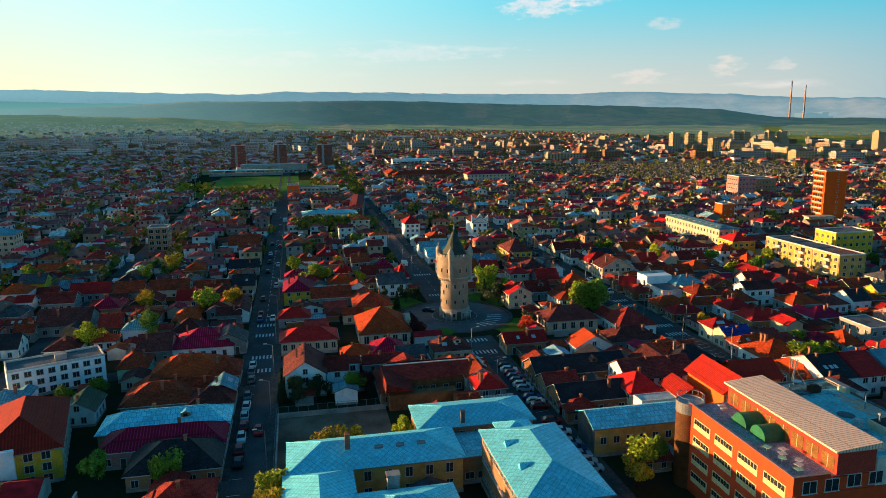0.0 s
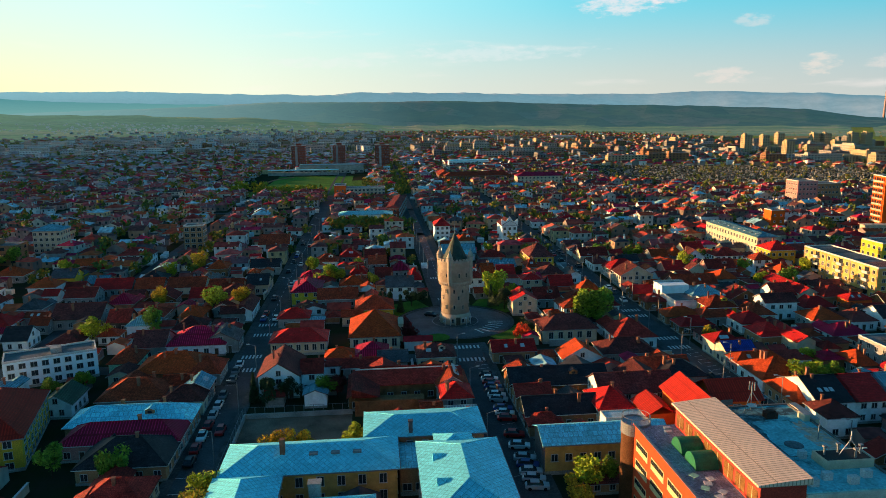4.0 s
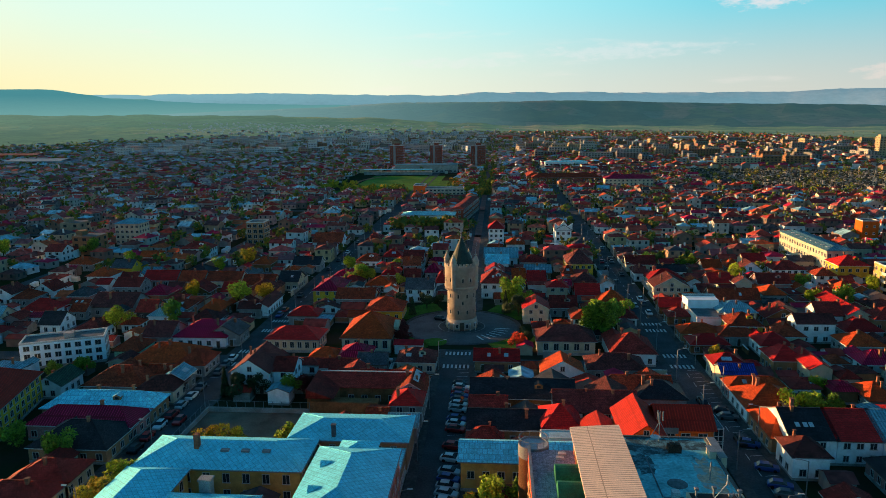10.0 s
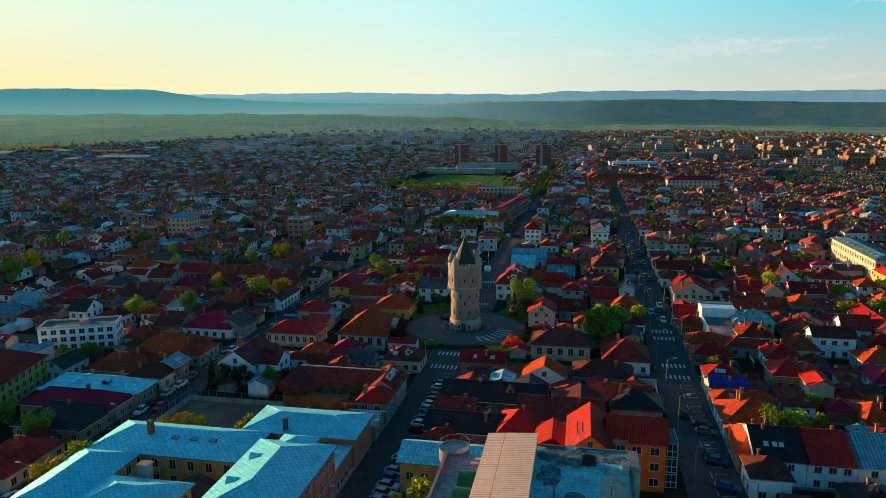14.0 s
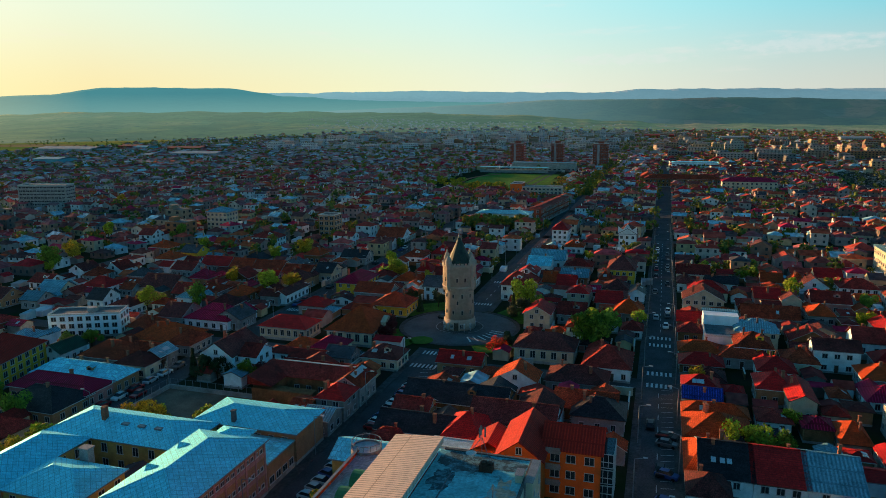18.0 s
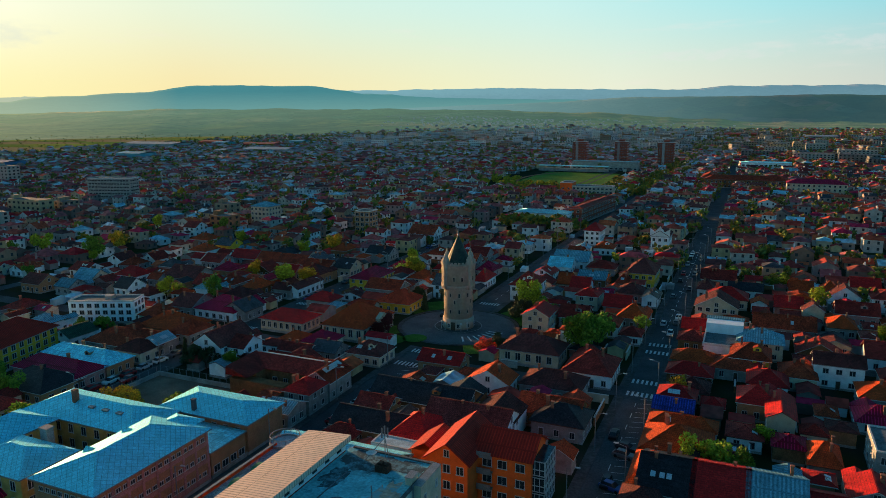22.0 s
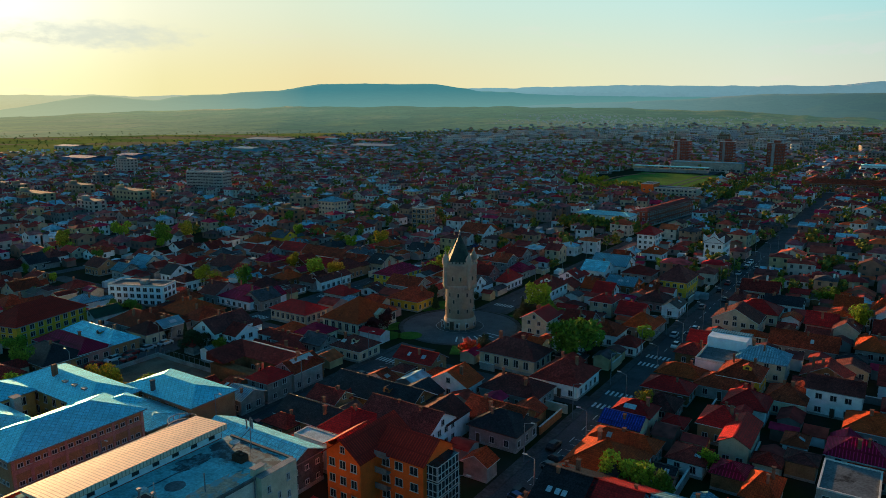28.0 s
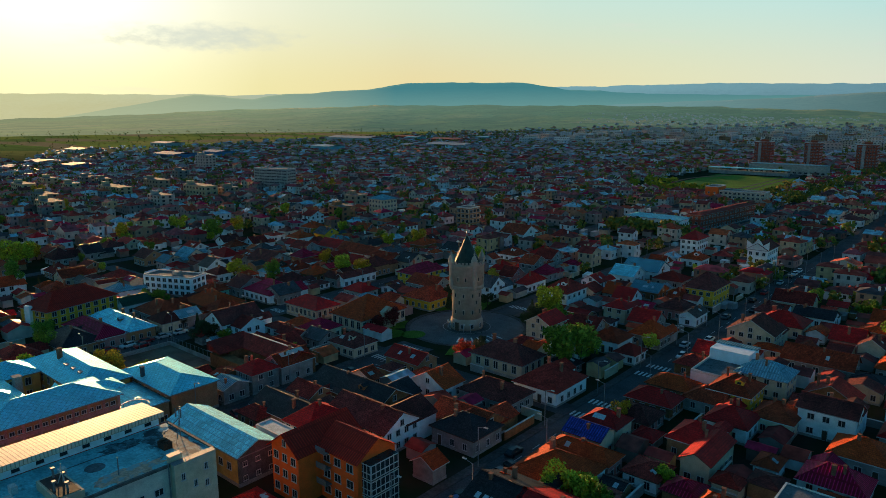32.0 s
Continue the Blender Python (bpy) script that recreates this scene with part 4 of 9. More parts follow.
# every range glows in its own haze colours; no air is built
tagged(ring_sheet("hills_far", hill_mat("hills_haze_blue", (0.15, 0.12, 0.10), (0.058, 0.118, 0.148), 0.005, 0.6, 0.75, 3.0, 0.0, 0.75, (0.13, 0.26, 0.28), (0.066, 0.130, 0.158), 90.0, 190.0), span(4330, 4650, 8) + [4670], ridge_height(FAR_LINE, 4650, 4330, 0.11, 1), -100, 115, 0.3), "mountains along the horizon, pale blue with painted haze", "hills", kind="structure")
tagged(ring_sheet("hills_table_mountain", hill_mat("hills_haze_teal", (0.03, 0.05, 0.025), (0.022, 0.100, 0.116), 0.006, 0.6, 0.5, 3.0, 0.0, 0.35, (0.05, 0.15, 0.165), (0.085, 0.175, 0.165)), span(3500, 4280, 14) + [4310], ridge_height(MESA_LINE, 4280, 3500, 0.07, 5), -30, 115, 0.4), "flat-topped wooded hill with blue haze painted on", "hills", kind="structure")
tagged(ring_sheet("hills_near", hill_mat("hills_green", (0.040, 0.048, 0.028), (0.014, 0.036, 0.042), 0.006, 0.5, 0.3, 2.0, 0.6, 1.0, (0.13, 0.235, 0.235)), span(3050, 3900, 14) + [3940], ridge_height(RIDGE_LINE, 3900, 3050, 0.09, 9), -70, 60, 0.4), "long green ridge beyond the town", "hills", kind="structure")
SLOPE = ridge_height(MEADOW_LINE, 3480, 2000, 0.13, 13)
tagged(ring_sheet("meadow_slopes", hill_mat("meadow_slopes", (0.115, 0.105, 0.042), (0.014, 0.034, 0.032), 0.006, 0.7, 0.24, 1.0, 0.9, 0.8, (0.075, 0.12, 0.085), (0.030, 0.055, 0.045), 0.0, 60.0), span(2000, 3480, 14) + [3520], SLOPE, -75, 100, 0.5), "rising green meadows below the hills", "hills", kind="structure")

# streets: x runs across the walk, y away from it


def flat(name, mat, quads, z, kind="structure", label="", category="road", thick=None):
    g = Geo()
    for x0, x1, y0, y1 in quads:
        if thick:
            g.box(x0, x1, y0, y1, z - thick, z, 0, False)
        else:
            g.add([(x0, y0, z), (x1, y0, z), (x1, y1, z), (x0, y1, z)], [(0, 1, 2, 3)])
    return tagged(new(name, g.mesh(name, mat)), label, category, kind=kind)


for i, (a, b) in enumerate(STREETS_X):
    spans = [(40, 178), (178, 900)] if i != 1 else [(40, 186), (226, 900)]
    flat("road", ASPHALT, [(a, b, *s) for s in spans], 0.03, label="straight asphalt town street")
    flat("pavement", PAVING, [(a - 2.0, a, *s) for s in spans] + [(b, b + 2.0, *s) for s in spans], 0.13, label="slab pavement with a kerb", category="pavement", thick=0.2)
flat("tram_strip", varied("red_paving", (0.26, 0.13, 0.11), 0.9, scale=0.2, amount=0.3, fine=2.0), [(45.0, 48.6, 300, 900)], 0.045, label="reddish paved strip along the middle of the boulevard")
for x in FAR_X:
    flat("road", ASPHALT, [(x - 3, x + 3, 60, 900)], 0.02, label="straight asphalt side street")
for y in FAR_Y:
    flat("road", ASPHALT, [(-420, 420, y - 3.5, y + 3.5)], 0.045, label="asphalt cross street")
flat("road", ASPHALT, [(-120, -16, 172.8, 178.8), (-6.2, 41.2, 172.8, 178.8), (52.4, 99.2, 172.8, 178.8)], 0.035, label="asphalt cross street")
flat("road", ASPHALT, [(-16, -14, 172.8, 178.8), (-8.2, -6.2, 172.8, 178.8), (41.2, 43.2, 172.8, 178.8), (50.4, 52.4, 172.8, 178.8), (99.2, 101.2, 172.8, 178.8)], 0.14, label="asphalt corner of a crossing")

TWR = (46.5, 207.6)


def disc(r0, r1, z, a0=0.0, a1=360.0, n=48, c=TWR):
    vs, fs = [], []
    for i in range(n + 1):
        a = radians(a0 + (a1 - a0) * i / n)
        vs += [(c[0] + r0 * math.cos(a), c[1] + r0 * math.sin(a), z), (c[0] + r1 * math.cos(a), c[1] + r1 * math.sin(a), z)]
    for i in range(n):
        fs.append((2 * i, 2 * i + 1, 2 * i + 3, 2 * i + 2))
    return vs, fs


for nm, mat, r0, r1, z, lab in (("plaza_road", varied("square_asphalt", (0.12, 0.125, 0.13), 0.9, scale=0.15, amount=0.35, fine=3.0), 7.0, 17.0, 0.05, "asphalt ring road round the tower"), ("plaza", PAVING, 0.3, 7.0, 0.16, "round paved island at the foot of the tower"), ("pavement", PAVING, 17.0, 18.2, 0.16, "curved pavement round the plaza")):
    tagged(new(nm, mesh(nm, *disc(r0, r1, z), [mat])), lab, "plaza", kind="structure")
tagged(new("kerb", mesh("kerb", *disc(6.9, 7.15, 0.2), [KERB])), "kerb stones round the tower island", "kerb", kind="structure")
# lawns in the corners of the square
for a0, a1, r0, r1 in ((22, 66, 18.4, 27.0), (112, 160, 18.4, 28.0), (203, 226, 18.4, 26.5), (296, 338, 18.4, 25.5)):
    tagged(new("lawn", mesh("lawn", *disc(r0, r1, 0.2, a0, a1, 16), [GRASS])), "curved lawn of the square", "lawn", kind="structure")

for c, r in (((34.2, 188.2), 3.9), ((39.6, 191.8), 3.5), ((61.5, 229.0), 4.5)):
    tagged(new("lawn", mesh("lawn", *disc(0.05, r, 0.23, c=c), [GRASS])), "small rounded lawn of the square", "lawn", kind="structure")


# zebra crossings and bay lines
def crossing(x0, x1, y, n, w=2.6):
    g = Geo()
    s = (x1 - x0) / (2 * n - 1)
    for i in range(n):
        a = x0 + 2 * i * s
        g.add([(a, y, 0.06), (a + s, y, 0.06), (a + s, y + w, 0.06), (a, y + w, 0.06)], [(0, 1, 2, 3)])
    tagged(new("crossing", g.mesh("crossing", PAINT)), "white zebra crossing worn by traffic", "crossing", kind="structure")


for a, b, y, n in ((-13.6, -8.5, 170.5, 6), (-13.6, -8.5, 180.5, 6), (-13.6, -8.5, 199.5, 6), (-13.6, -8.5, 209.5, 6), (43.4, 50.2, 171.5, 7), (43.4, 50.2, 181.5, 7), (101.4, 107.2, 174.0, 6), (101.4, 107.2, 182.0, 6), (101.4, 107.2, 204.5, 6), (101.4, 107.2, 211.0, 6), (43.5, 50.0, 233.0, 7), (43.5, 50.0, 265.0, 7)):
    crossing(a, b, y, n)
g = Geo()
for x, y0, y1 in ((-11.1, 215, 360), (104.3, 60, 170), (104.3, 218, 365), (46.8, 240, 360)):
    y = y0
    while y < y1:
        g.add([(x - 0.07, y, 0.06), (x + 0.07, y, 0.06), (x + 0.07, y + 2.5, 0.06), (x - 0.07, y + 2.5, 0.06)], [(0, 1, 2, 3)])
        y += 6
for k in range(26):
    y = 108 + k * 2.5
    g.add([(47.4, y, 0.062), (50.3, y + 0.5, 0.062), (50.3, y + 0.62, 0.062), (47.4, y + 0.12, 0.062)], [(0, 1, 2, 3)])
    g.add([(104.9, y + 2, 0.062), (107.3, y + 2.5, 0.062), (107.3, y + 2.62, 0.062), (104.9, y + 2.12, 0.062)], [(0, 1, 2, 3)])
for k in range(14):
    y = 96 + k * 5.5
    g.add([(-14.0, y, 0.062), (-11.8, y, 0.062), (-11.8, y + 0.14, 0.062), (-14.0, y + 0.14, 0.062)], [(0, 1, 2, 3)])
tagged(new("road_marking", g.mesh("road_marking", PAINT)), "painted lane dashes and parking bays", "road marking", kind="structure")
for k in range(7):
    a = radians(-62 + 9 * k)
    c = (TWR[0] + 12.5 * math.cos(a), TWR[1] + 12.5 * math.sin(a))
    u, v = Vector((math.cos(a), math.sin(a), 0)), Vector((-math.sin(a), math.cos(a), 0))
    q = [Vector((*c, 0.07)) + u * s * 2.2 + v * t for s, t in ((-1, -0.25), (1, -0.25), (1, 0.25), (-1, 0.25))]
    tagged(new("crossing_stripe", mesh("crossing_stripe", [tuple(p) for p in q], [(0, 1, 2, 3)], [PAINT])), "white stripe of the curved zebra crossing", "road marking", kind="structure")

# ---- water tower ----
tower = thing("water_tower", "round stone water tower with turrets and a dark conical roof", "tower", at=(*TWR, 0))
TAKEN.append((TWR[0] - 21, TWR[0] + 21, TWR[1] - 21, TWR[1] + 22))
part("base", Geo().turned([(4.75, 0.1), (4.75, 2.6), (4.6, 2.75), (4.62, 3.1), (4.4, 3.3)], 48).mesh("base", STONE, True), tower)
part("shaft", Geo().turned([(4.3, 3.3), (4.2, 12.0), (4.3, 12.1)], 48).mesh("shaft", STONE, True), tower)
part("cornice", Geo().turned([(4.3, 12.05), (4.55, 12.3), (4.9, 12.9), (5.1, 13.0), (5.1, 13.3), (4.95, 13.4)], 48).mesh("cornice", STONE), tower)
part("upper_drum", Geo().turned([(4.95, 13.35), (4.95, 19.0), (5.05, 19.1)], 48).mesh("upper_drum", STONE, True), tower)
part("crown_cornice", Geo().turned([(4.95, 18.9), (5.08, 19.1), (5.2, 19.4), (5.2, 19.75), (4.9, 19.75)], 48).mesh("crown_cornice", STONE), tower)
for i in range(28):
    a = 360 * i / 28
    gm = WIN.setdefault("merlon", Geo().box(-0.32, 0.32, -0.16, 0.16, 0, 0.6).box(-0.36, 0.36, -0.2, 0.2, 0.6, 0.72).mesh("merlon", STONE))
    part("merlon", gm, tower, "", (4.92 * math.cos(radians(a)), 4.92 * math.sin(radians(a)), 19.7), a + 90)
for i in range(40):
    a = 360 * i / 40
    gm = WIN.setdefault("corbel", Geo().box(-0.14, 0.14, -0.25, 0.25, 0, 0.6).mesh("corbel", STONE))
    part("corbel", gm, tower, "", (4.75 * math.cos(radians(a)), 4.75 * math.sin(radians(a)), 12.2), a + 90)
ROOF_TOWER = varied("tower_roof_slate", (0.030, 0.050, 0.036), 0.62, 0.0, scale=0.8, amount=0.4, fine=5)
part("roof", Geo().turned([(3.9, 19.6), (3.75, 20.1), (2.3, 23.1), (1.05, 25.8), (0.3, 27.4), (0.1, 27.8)], 16).mesh("roof", ROOF_TOWER), tower, "dark slate cone roof")
part("spire", Geo().turned([(0.2, 27.4), (0.36, 27.8), (0.14, 28.2), (0.26, 28.6), (0.08, 29.0), (0.05, 31.6)], 10).mesh("spire", METAL), tower, "grey metal spire")
for a in (20, 110, 200, 290):
    tx, ty = 4.9 * math.cos(radians(a - 135)), 4.9 * math.sin(radians(a - 135))
    tr = part("turret", Geo().turned([(0.15, 12.0), (0.7, 13.2), (0.72, 19.4), (0.95, 19.9), (0.95, 20.9), (0.8, 20.95)], 14).mesh("turret", STONE, True), tower, "", (tx, ty, 0))
    part("turret_cap", Geo().turned([(0.98, 20.9), (0.98, 21.2), (0.78, 21.35), (0.7, 21.8), (0.4, 22.3), (0.16, 22.6), (0.3, 22.85), (0.22, 23.1), (0.04, 23.3), (0.03, 23.9)], 14).mesh("turret_cap", STONE, True), tr)
SLIT = Geo().box(-0.4, 0.4, -0.12, 0.05, -0.1, 0.0, 0).box(-0.4, -0.24, -0.08, 0.05, 0, 1.15, 0).box(0.24, 0.4, -0.08, 0.05, 0, 1.15, 0).box(-0.4, 0.4, -0.1, 0.05, 1.15, 1.3, 0).box(-0.24, 0.24, -0.03, 0.02, 0, 1.15, 1).mesh("window", [STONE, GLASS])
for z, r, aa, dz in ((5.0, 4.28, (0, 36), 0), (7.9, 4.26, (18,), 0), (9.9, 4.24, (0, 36), 0), (14.9, 4.97, (18, 45), 0)):
    for base in aa:
        for k in range(5):
            a = base + 72 * k - 100
            part("window", SLIT, tower, "", (r * math.cos(radians(a)), r * math.sin(radians(a)), z), a + 90)
for k in range(10):
    a = 36 * k - 68
    part("window", window_mesh(0.9, 1.2), tower, "", (4.77 * math.cos(radians(a)), 4.77 * math.sin(radians(a)), 0.9), a + 90)
part("door", Geo().box(-0.95, 0.95, -0.25, 0.3, 0, 2.9, 0).box(-0.65, 0.65, -0.32, -0.25, 0.1, 2.5, 1).mesh("door", [STONE, WOODD]), tower, "dark wooden door in a stone frame", (4.7 * math.cos(radians(-86)), 4.7 * math.sin(radians(-86)), 0.1), 4)
for k, a in enumerate((-130, -112, -60, -40)):
    part("lamp", Geo().turned([(0.12, 0), (0.1, 1.8), (0.3, 2.0), (0.3, 2.3), (0.1, 2.5)], 8).mesh("lamp", FRAME), tower, "white lantern post", (5.6 * math.cos(radians(a)), 5.6 * math.sin(radians(a)), 0.16))

# ---- large buildings near the camera ----


def block(x0, x1, y0, y1, h, wall, label, name="apartment_block", floors=4, win=(1.3, 1.4), pitch_w=3.0, roof="flat", roof_mat=None, sides="sew", z0=1.0, fl_h=None, turn=0.0, category="building", rp=0.35, ridge="x", parapet=0.5, over=0.5, mark=True, kind="hip"):
    """A larger building with rows of windows on its walls, and a flat roof with a parapet or a pitched one."""
    if mark:
        TAKEN.append((x0, x1, y0, y1))
    w, d = x1 - x0, y1 - y0
    top = thing(name, label, category, at=((x0 + x1) / 2, (y0 + y1) / 2, 0), turn=turn)
    a, b, c, e = -w / 2, w / 2, -d / 2, d / 2
    g = Geo().box(a, b, c, e, 0, h, 0)
    g.box(a - 0.06, b + 0.06, c - 0.06, e + 0.06, 0, 0.7, 1, False)
    if roof != "flat" and kind == "gable":
        gable_walls(g, a, b, c, e, h, ridge, rp)
    part("wall", g.mesh("wall", [WALL[wall], CONCRETE]), top)
    if roof == "flat":
        g = Geo()
        t = 0.3
        g.box(a, b, c, c + t, h, h + parapet).box(a, b, e - t, e, h, h + parapet).box(a, a + t, c + t, e - t, h, h + parapet).box(b - t, b, c + t, e - t, h, h + parapet)
        part("parapet", g.mesh("parapet", TRIM), top)
        part("roof", Geo().box(a + t, b - t, c + t, e - t, h, h + 0.08).mesh("roof", roof_mat or ROOF_FELT), top)
    else:
        g = Geo()
        roof_geo(g, a, b, c, e, h, kind, ridge, rp, over, 0.18, 0, False)
        part("roof", g.mesh("roof", roof_mat or ROOF[roof]), top)
        for p, q in HIPS:
            part("hip_cap", Geo().bar(p, q, 0.09).mesh("hip_cap", roof_mat or ROOF[roof]), top)
        part("gutter", Geo().box(a - over - 0.1, b + over + 0.1, c - over - 0.12, c - over - 0.002, h - over * rp - 0.02, h - over * rp + 0.14).box(b + over + 0.002, b + over + 0.12, c - over, e + over, h - over * rp - 0.02, h - over * rp + 0.14).mesh("gutter", METAL), top)
    fl_h = fl_h or (h - 0.6) / floors
    wm = window_mesh(*win)
    for s in sides:
        ln = w if s in "sn" else d
        for k in range(floors):
            place_row(top, wm, "window", a, b, c, e, s, spaced(ln, pitch_w, 1.0), z0 + k * fl_h)
    return top


ROOF_FELT = stained("roof_felt", (0.15, 0.16, 0.165), (0.03, 0.03, 0.03), 0.92, 0.25, 0.56)
ROOF_PALE = stained("roof_pale_felt", (0.17, 0.52, 0.55), (0.03, 0.06, 0.065), 0.75, 0.22, 0.57)
SHEET = ROOF["sheet"]

# old school: three wings round a court and two halls
s1 = block(19.8, 41.2, 117.4, 128.0, 6.3, "tan", "school hall with a pale sheet-metal hip roof", "school_hall", 2, (1.2, 1.5), 2.8, "sheet", rp=0.3, sides="s", category="school")
part("chimney", Geo().box(-0.36, 0.36, -0.36, 0.36, 6.0, 8.7).box(-0.44, 0.44, -0.44, 0.44, 8.7, 8.9).mesh("chimney", WALL["dkgrey"]), s1, "dark brick chimney", (-2.6, -4.6, 0))
s2 = block(28.6, 41.3, 84.0, 107.1, 9.9, "tan", "long school wing with a bright sheet-metal hip roof", "school_wing", 3, (0.95, 0.75), 1.35, "sheet", rp=0.36, sides="swe", ridge="y", z0=1.9, fl_h=3.1, category="school")
for yy, zz in ((4.0, 10.75), (-3.5, 10.75)):
    part("dormer", Geo().add([(-0.8, 0, 0), (0.8, 0, 0), (0, 0, 0.9), (0, 2.2, 0.85)], [(0, 1, 2), (1, 3, 2), (3, 0, 2)]).mesh("dormer", SHEET), s2, "triangular sheet-metal dormer", (-4.6, yy, zz), -90)
g = Geo()
roof_geo(g, -3.4, 2.6, 9.2, 14.4, 9.7, "hip", "y", 0.36, 0.3)
part("rear_hip", g.mesh("rear_hip", SHEET), s2)
for k in range(3):
    part("band", Geo().box(6.35, 6.44, -11.4, 11.4, 0.9 + 3.1 * k, 1.6 + 3.1 * k).mesh("band", WALL["pink"]), s2, "pale pink render band")
for k in range(9):
    part("pilaster", Geo().box(6.36, 6.5, -0.22, 0.22, 0.7, 9.6).mesh("pilaster", WALL["pink"]), s2, "", (0, -11.2 + 2.8 * k, 0))
link = block(25.6, 41.0, 107.8, 116.9, 5.0, "tan", "low school link with a curved pale metal roof", "school_link", 1, (1.6, 1.3), 2.2, "paleblue", rp=0.12, sides="se", category="school", over=0.2)
s3 = block(-3.4, 25.0, 105.6, 116.6, 6.5, "ochre", "ochre school wing with tall windows and a sheet-metal hip roof", "school_wing", 2, (1.3, 1.7), 3.4, "sheet", rp=0.4, sides="se", category="school")
part("chimney", Geo().box(-0.4, 0.4, -0.5, 0.5, 7.5, 10.6).mesh("chimney", CHIM), s3, "red-painted chimney", (-4.6, -1.6, 0))
for k in range(3):
    part("roof_window", Geo().box(-0.7, 0.7, -0.4, 0.4, 0, 0.35).mesh("roof_window", METAL), s3, "", (0.5 + 3.6 * k, -2.2, 7.9))
block(-3.9, 6.2, 84.0, 104.9, 6.5, "ochre", "ochre school wing with stepped sheet-metal hips", "school_wing", 2, (1.3, 1.7), 3.2, "sheet", rp=0.45, sides="swe", ridge="y", category="school")
s5 = block(6.8, 21.0, 87.0, 97.2, 6.5, "ochre", "ochre school front wing with a sheet-metal hip roof", "school_wing", 2, (1.3, 1.7), 3.4, "sheet", rp=0.38, sides="sen", category="school")
part("chimney", Geo().box(-0.9, 0.9, -0.7, 0.7, 0, 8.4).box(-1.05, 1.05, -0.85, 0.85, 8.4, 8.7).mesh("chimney", CONCRETE), s5, "broad cream chimney stack", (-1.6, 6.4, 0))

# seized lot behind the school: bare ground, walls and fence
flat("yard", varied("bare_yard", (0.21, 0.14, 0.10), 0.95, scale=0.15, amount=0.45), [(-6.0, 16.6, 117.2, 142.0)], 0.04, label="bare grey yard with patches of grass", category="yard")
lw = thing("yard_wall", "low grey concrete wall with a mesh fence on steel posts", "wall")
part("wall", Geo().box(-6.2, 16.6, 142.0, 142.3, 0, 1.1).box(-6.2, -5.9, 112.0, 142.0, 0, 1.1).mesh("wall", CONCRETE), lw)
for k in range(12):
    part("post", WIN.setdefault("post", Geo().box(-0.05, 0.05, -0.05, 0.05, 0, 2.4).mesh("post", METAL)), lw, "", (-6.0 + 2.05 * k, 142.6, 0))
    part("post", WIN["post"], lw, "", (-6.35, 113.0 + 2.6 * k, 0))
part("rail", Geo().box(-6.2, 16.6, 142.58, 142.62, 2.32, 2.37).box(-6.37, -6.33, 112.8, 142.0, 2.32, 2.37).mesh("rail", METAL), lw)
TAKEN.append((-7.0, 17.5, 112, 143.5))

# courtyard houses between the lot and the cross street
bh = thing("courtyard_house", "brick courtyard house with a rusty tile roof in an L", "house", at=(0, 0, 0))
TAKEN.append((16.2, 42.6, 135.5, 156))
g = Geo().box(17.0, 40.8, 147.2, 155.2, 0, 4.4).box(17.0, 22.4, 143.6, 147.2, 0, 4.4).box(17.2, 32.0, 140.6, 143.4, 0, 3.4)
part("wall", g.mesh("wall", WALL["brick"]), bh)
g = Geo()
roof_geo(g, 17.0, 40.8, 147.2, 155.2, 4.4, "gable", "x", 0.5)
part("roof", g.mesh("roof", ROOF["redbrown"]), bh)
g = Geo().add([(16.6, 140.2, 4.3), (22.6, 140.2, 4.3), (22.6, 151, 4.4), (16.6, 151, 4.4), (16.6, 151.2, 6.6), (16.6, 140.2, 6.3), (16.4, 140.2, 4.2), (16.4, 151.2, 4.2)], [(0, 1, 2, 3), (1, 2, 4, 5), (0, 5, 1), (5, 4, 7, 6), (2, 3, 4)])
part("side_roof", g.mesh("side_roof", ROOF["redbrown"]), bh)
part("ridge_flashing", Geo().box(17.2, 40.6, 151.0, 151.4, 6.45, 6.62).mesh("ridge_flashing", FRAME), bh, "white metal ridge flashing")
place_row(bh, window_mesh(1.3, 1.3), "window", 22.4, 40.8, 147.2, 155.2, "s", [2.5, 5.5, 8.5, 11.5], 1.2)
house(35.2, 41.8, 144.4, 153.6, 4.6, "gable", "rust", "grey", "grey street house with a patched rusty and white metal roof", "y", 0.62)
part("white_sheet", Geo().add([(0.5, -3.2, 0.0), (1.7, -3.2, -0.7), (1.7, 3.4, -0.7), (0.5, 3.4, 0.0)], [(0, 1, 2, 3)]).mesh("white_sheet", FRAME), HOUSES[-1], "white roofing sheets", (0, 0, 6.9))
house(35.4, 41.8, 136.4, 143.6, 5.0, "hip", "red", "grey", "grey street house with a bright red metal roof", "y", 0.6)
house(31.0, 35.0, 131.0, 140.0, 3.2, "gable", "rust", "brick", "low brick shed with a patched roof", "x", 0.3, wing=False)
house(36.0, 41.6, 129.2, 135.6, 3.6, "gable", "bluegrey", "grey", "low grey house with a blue-grey metal roof", "x", 0.4)

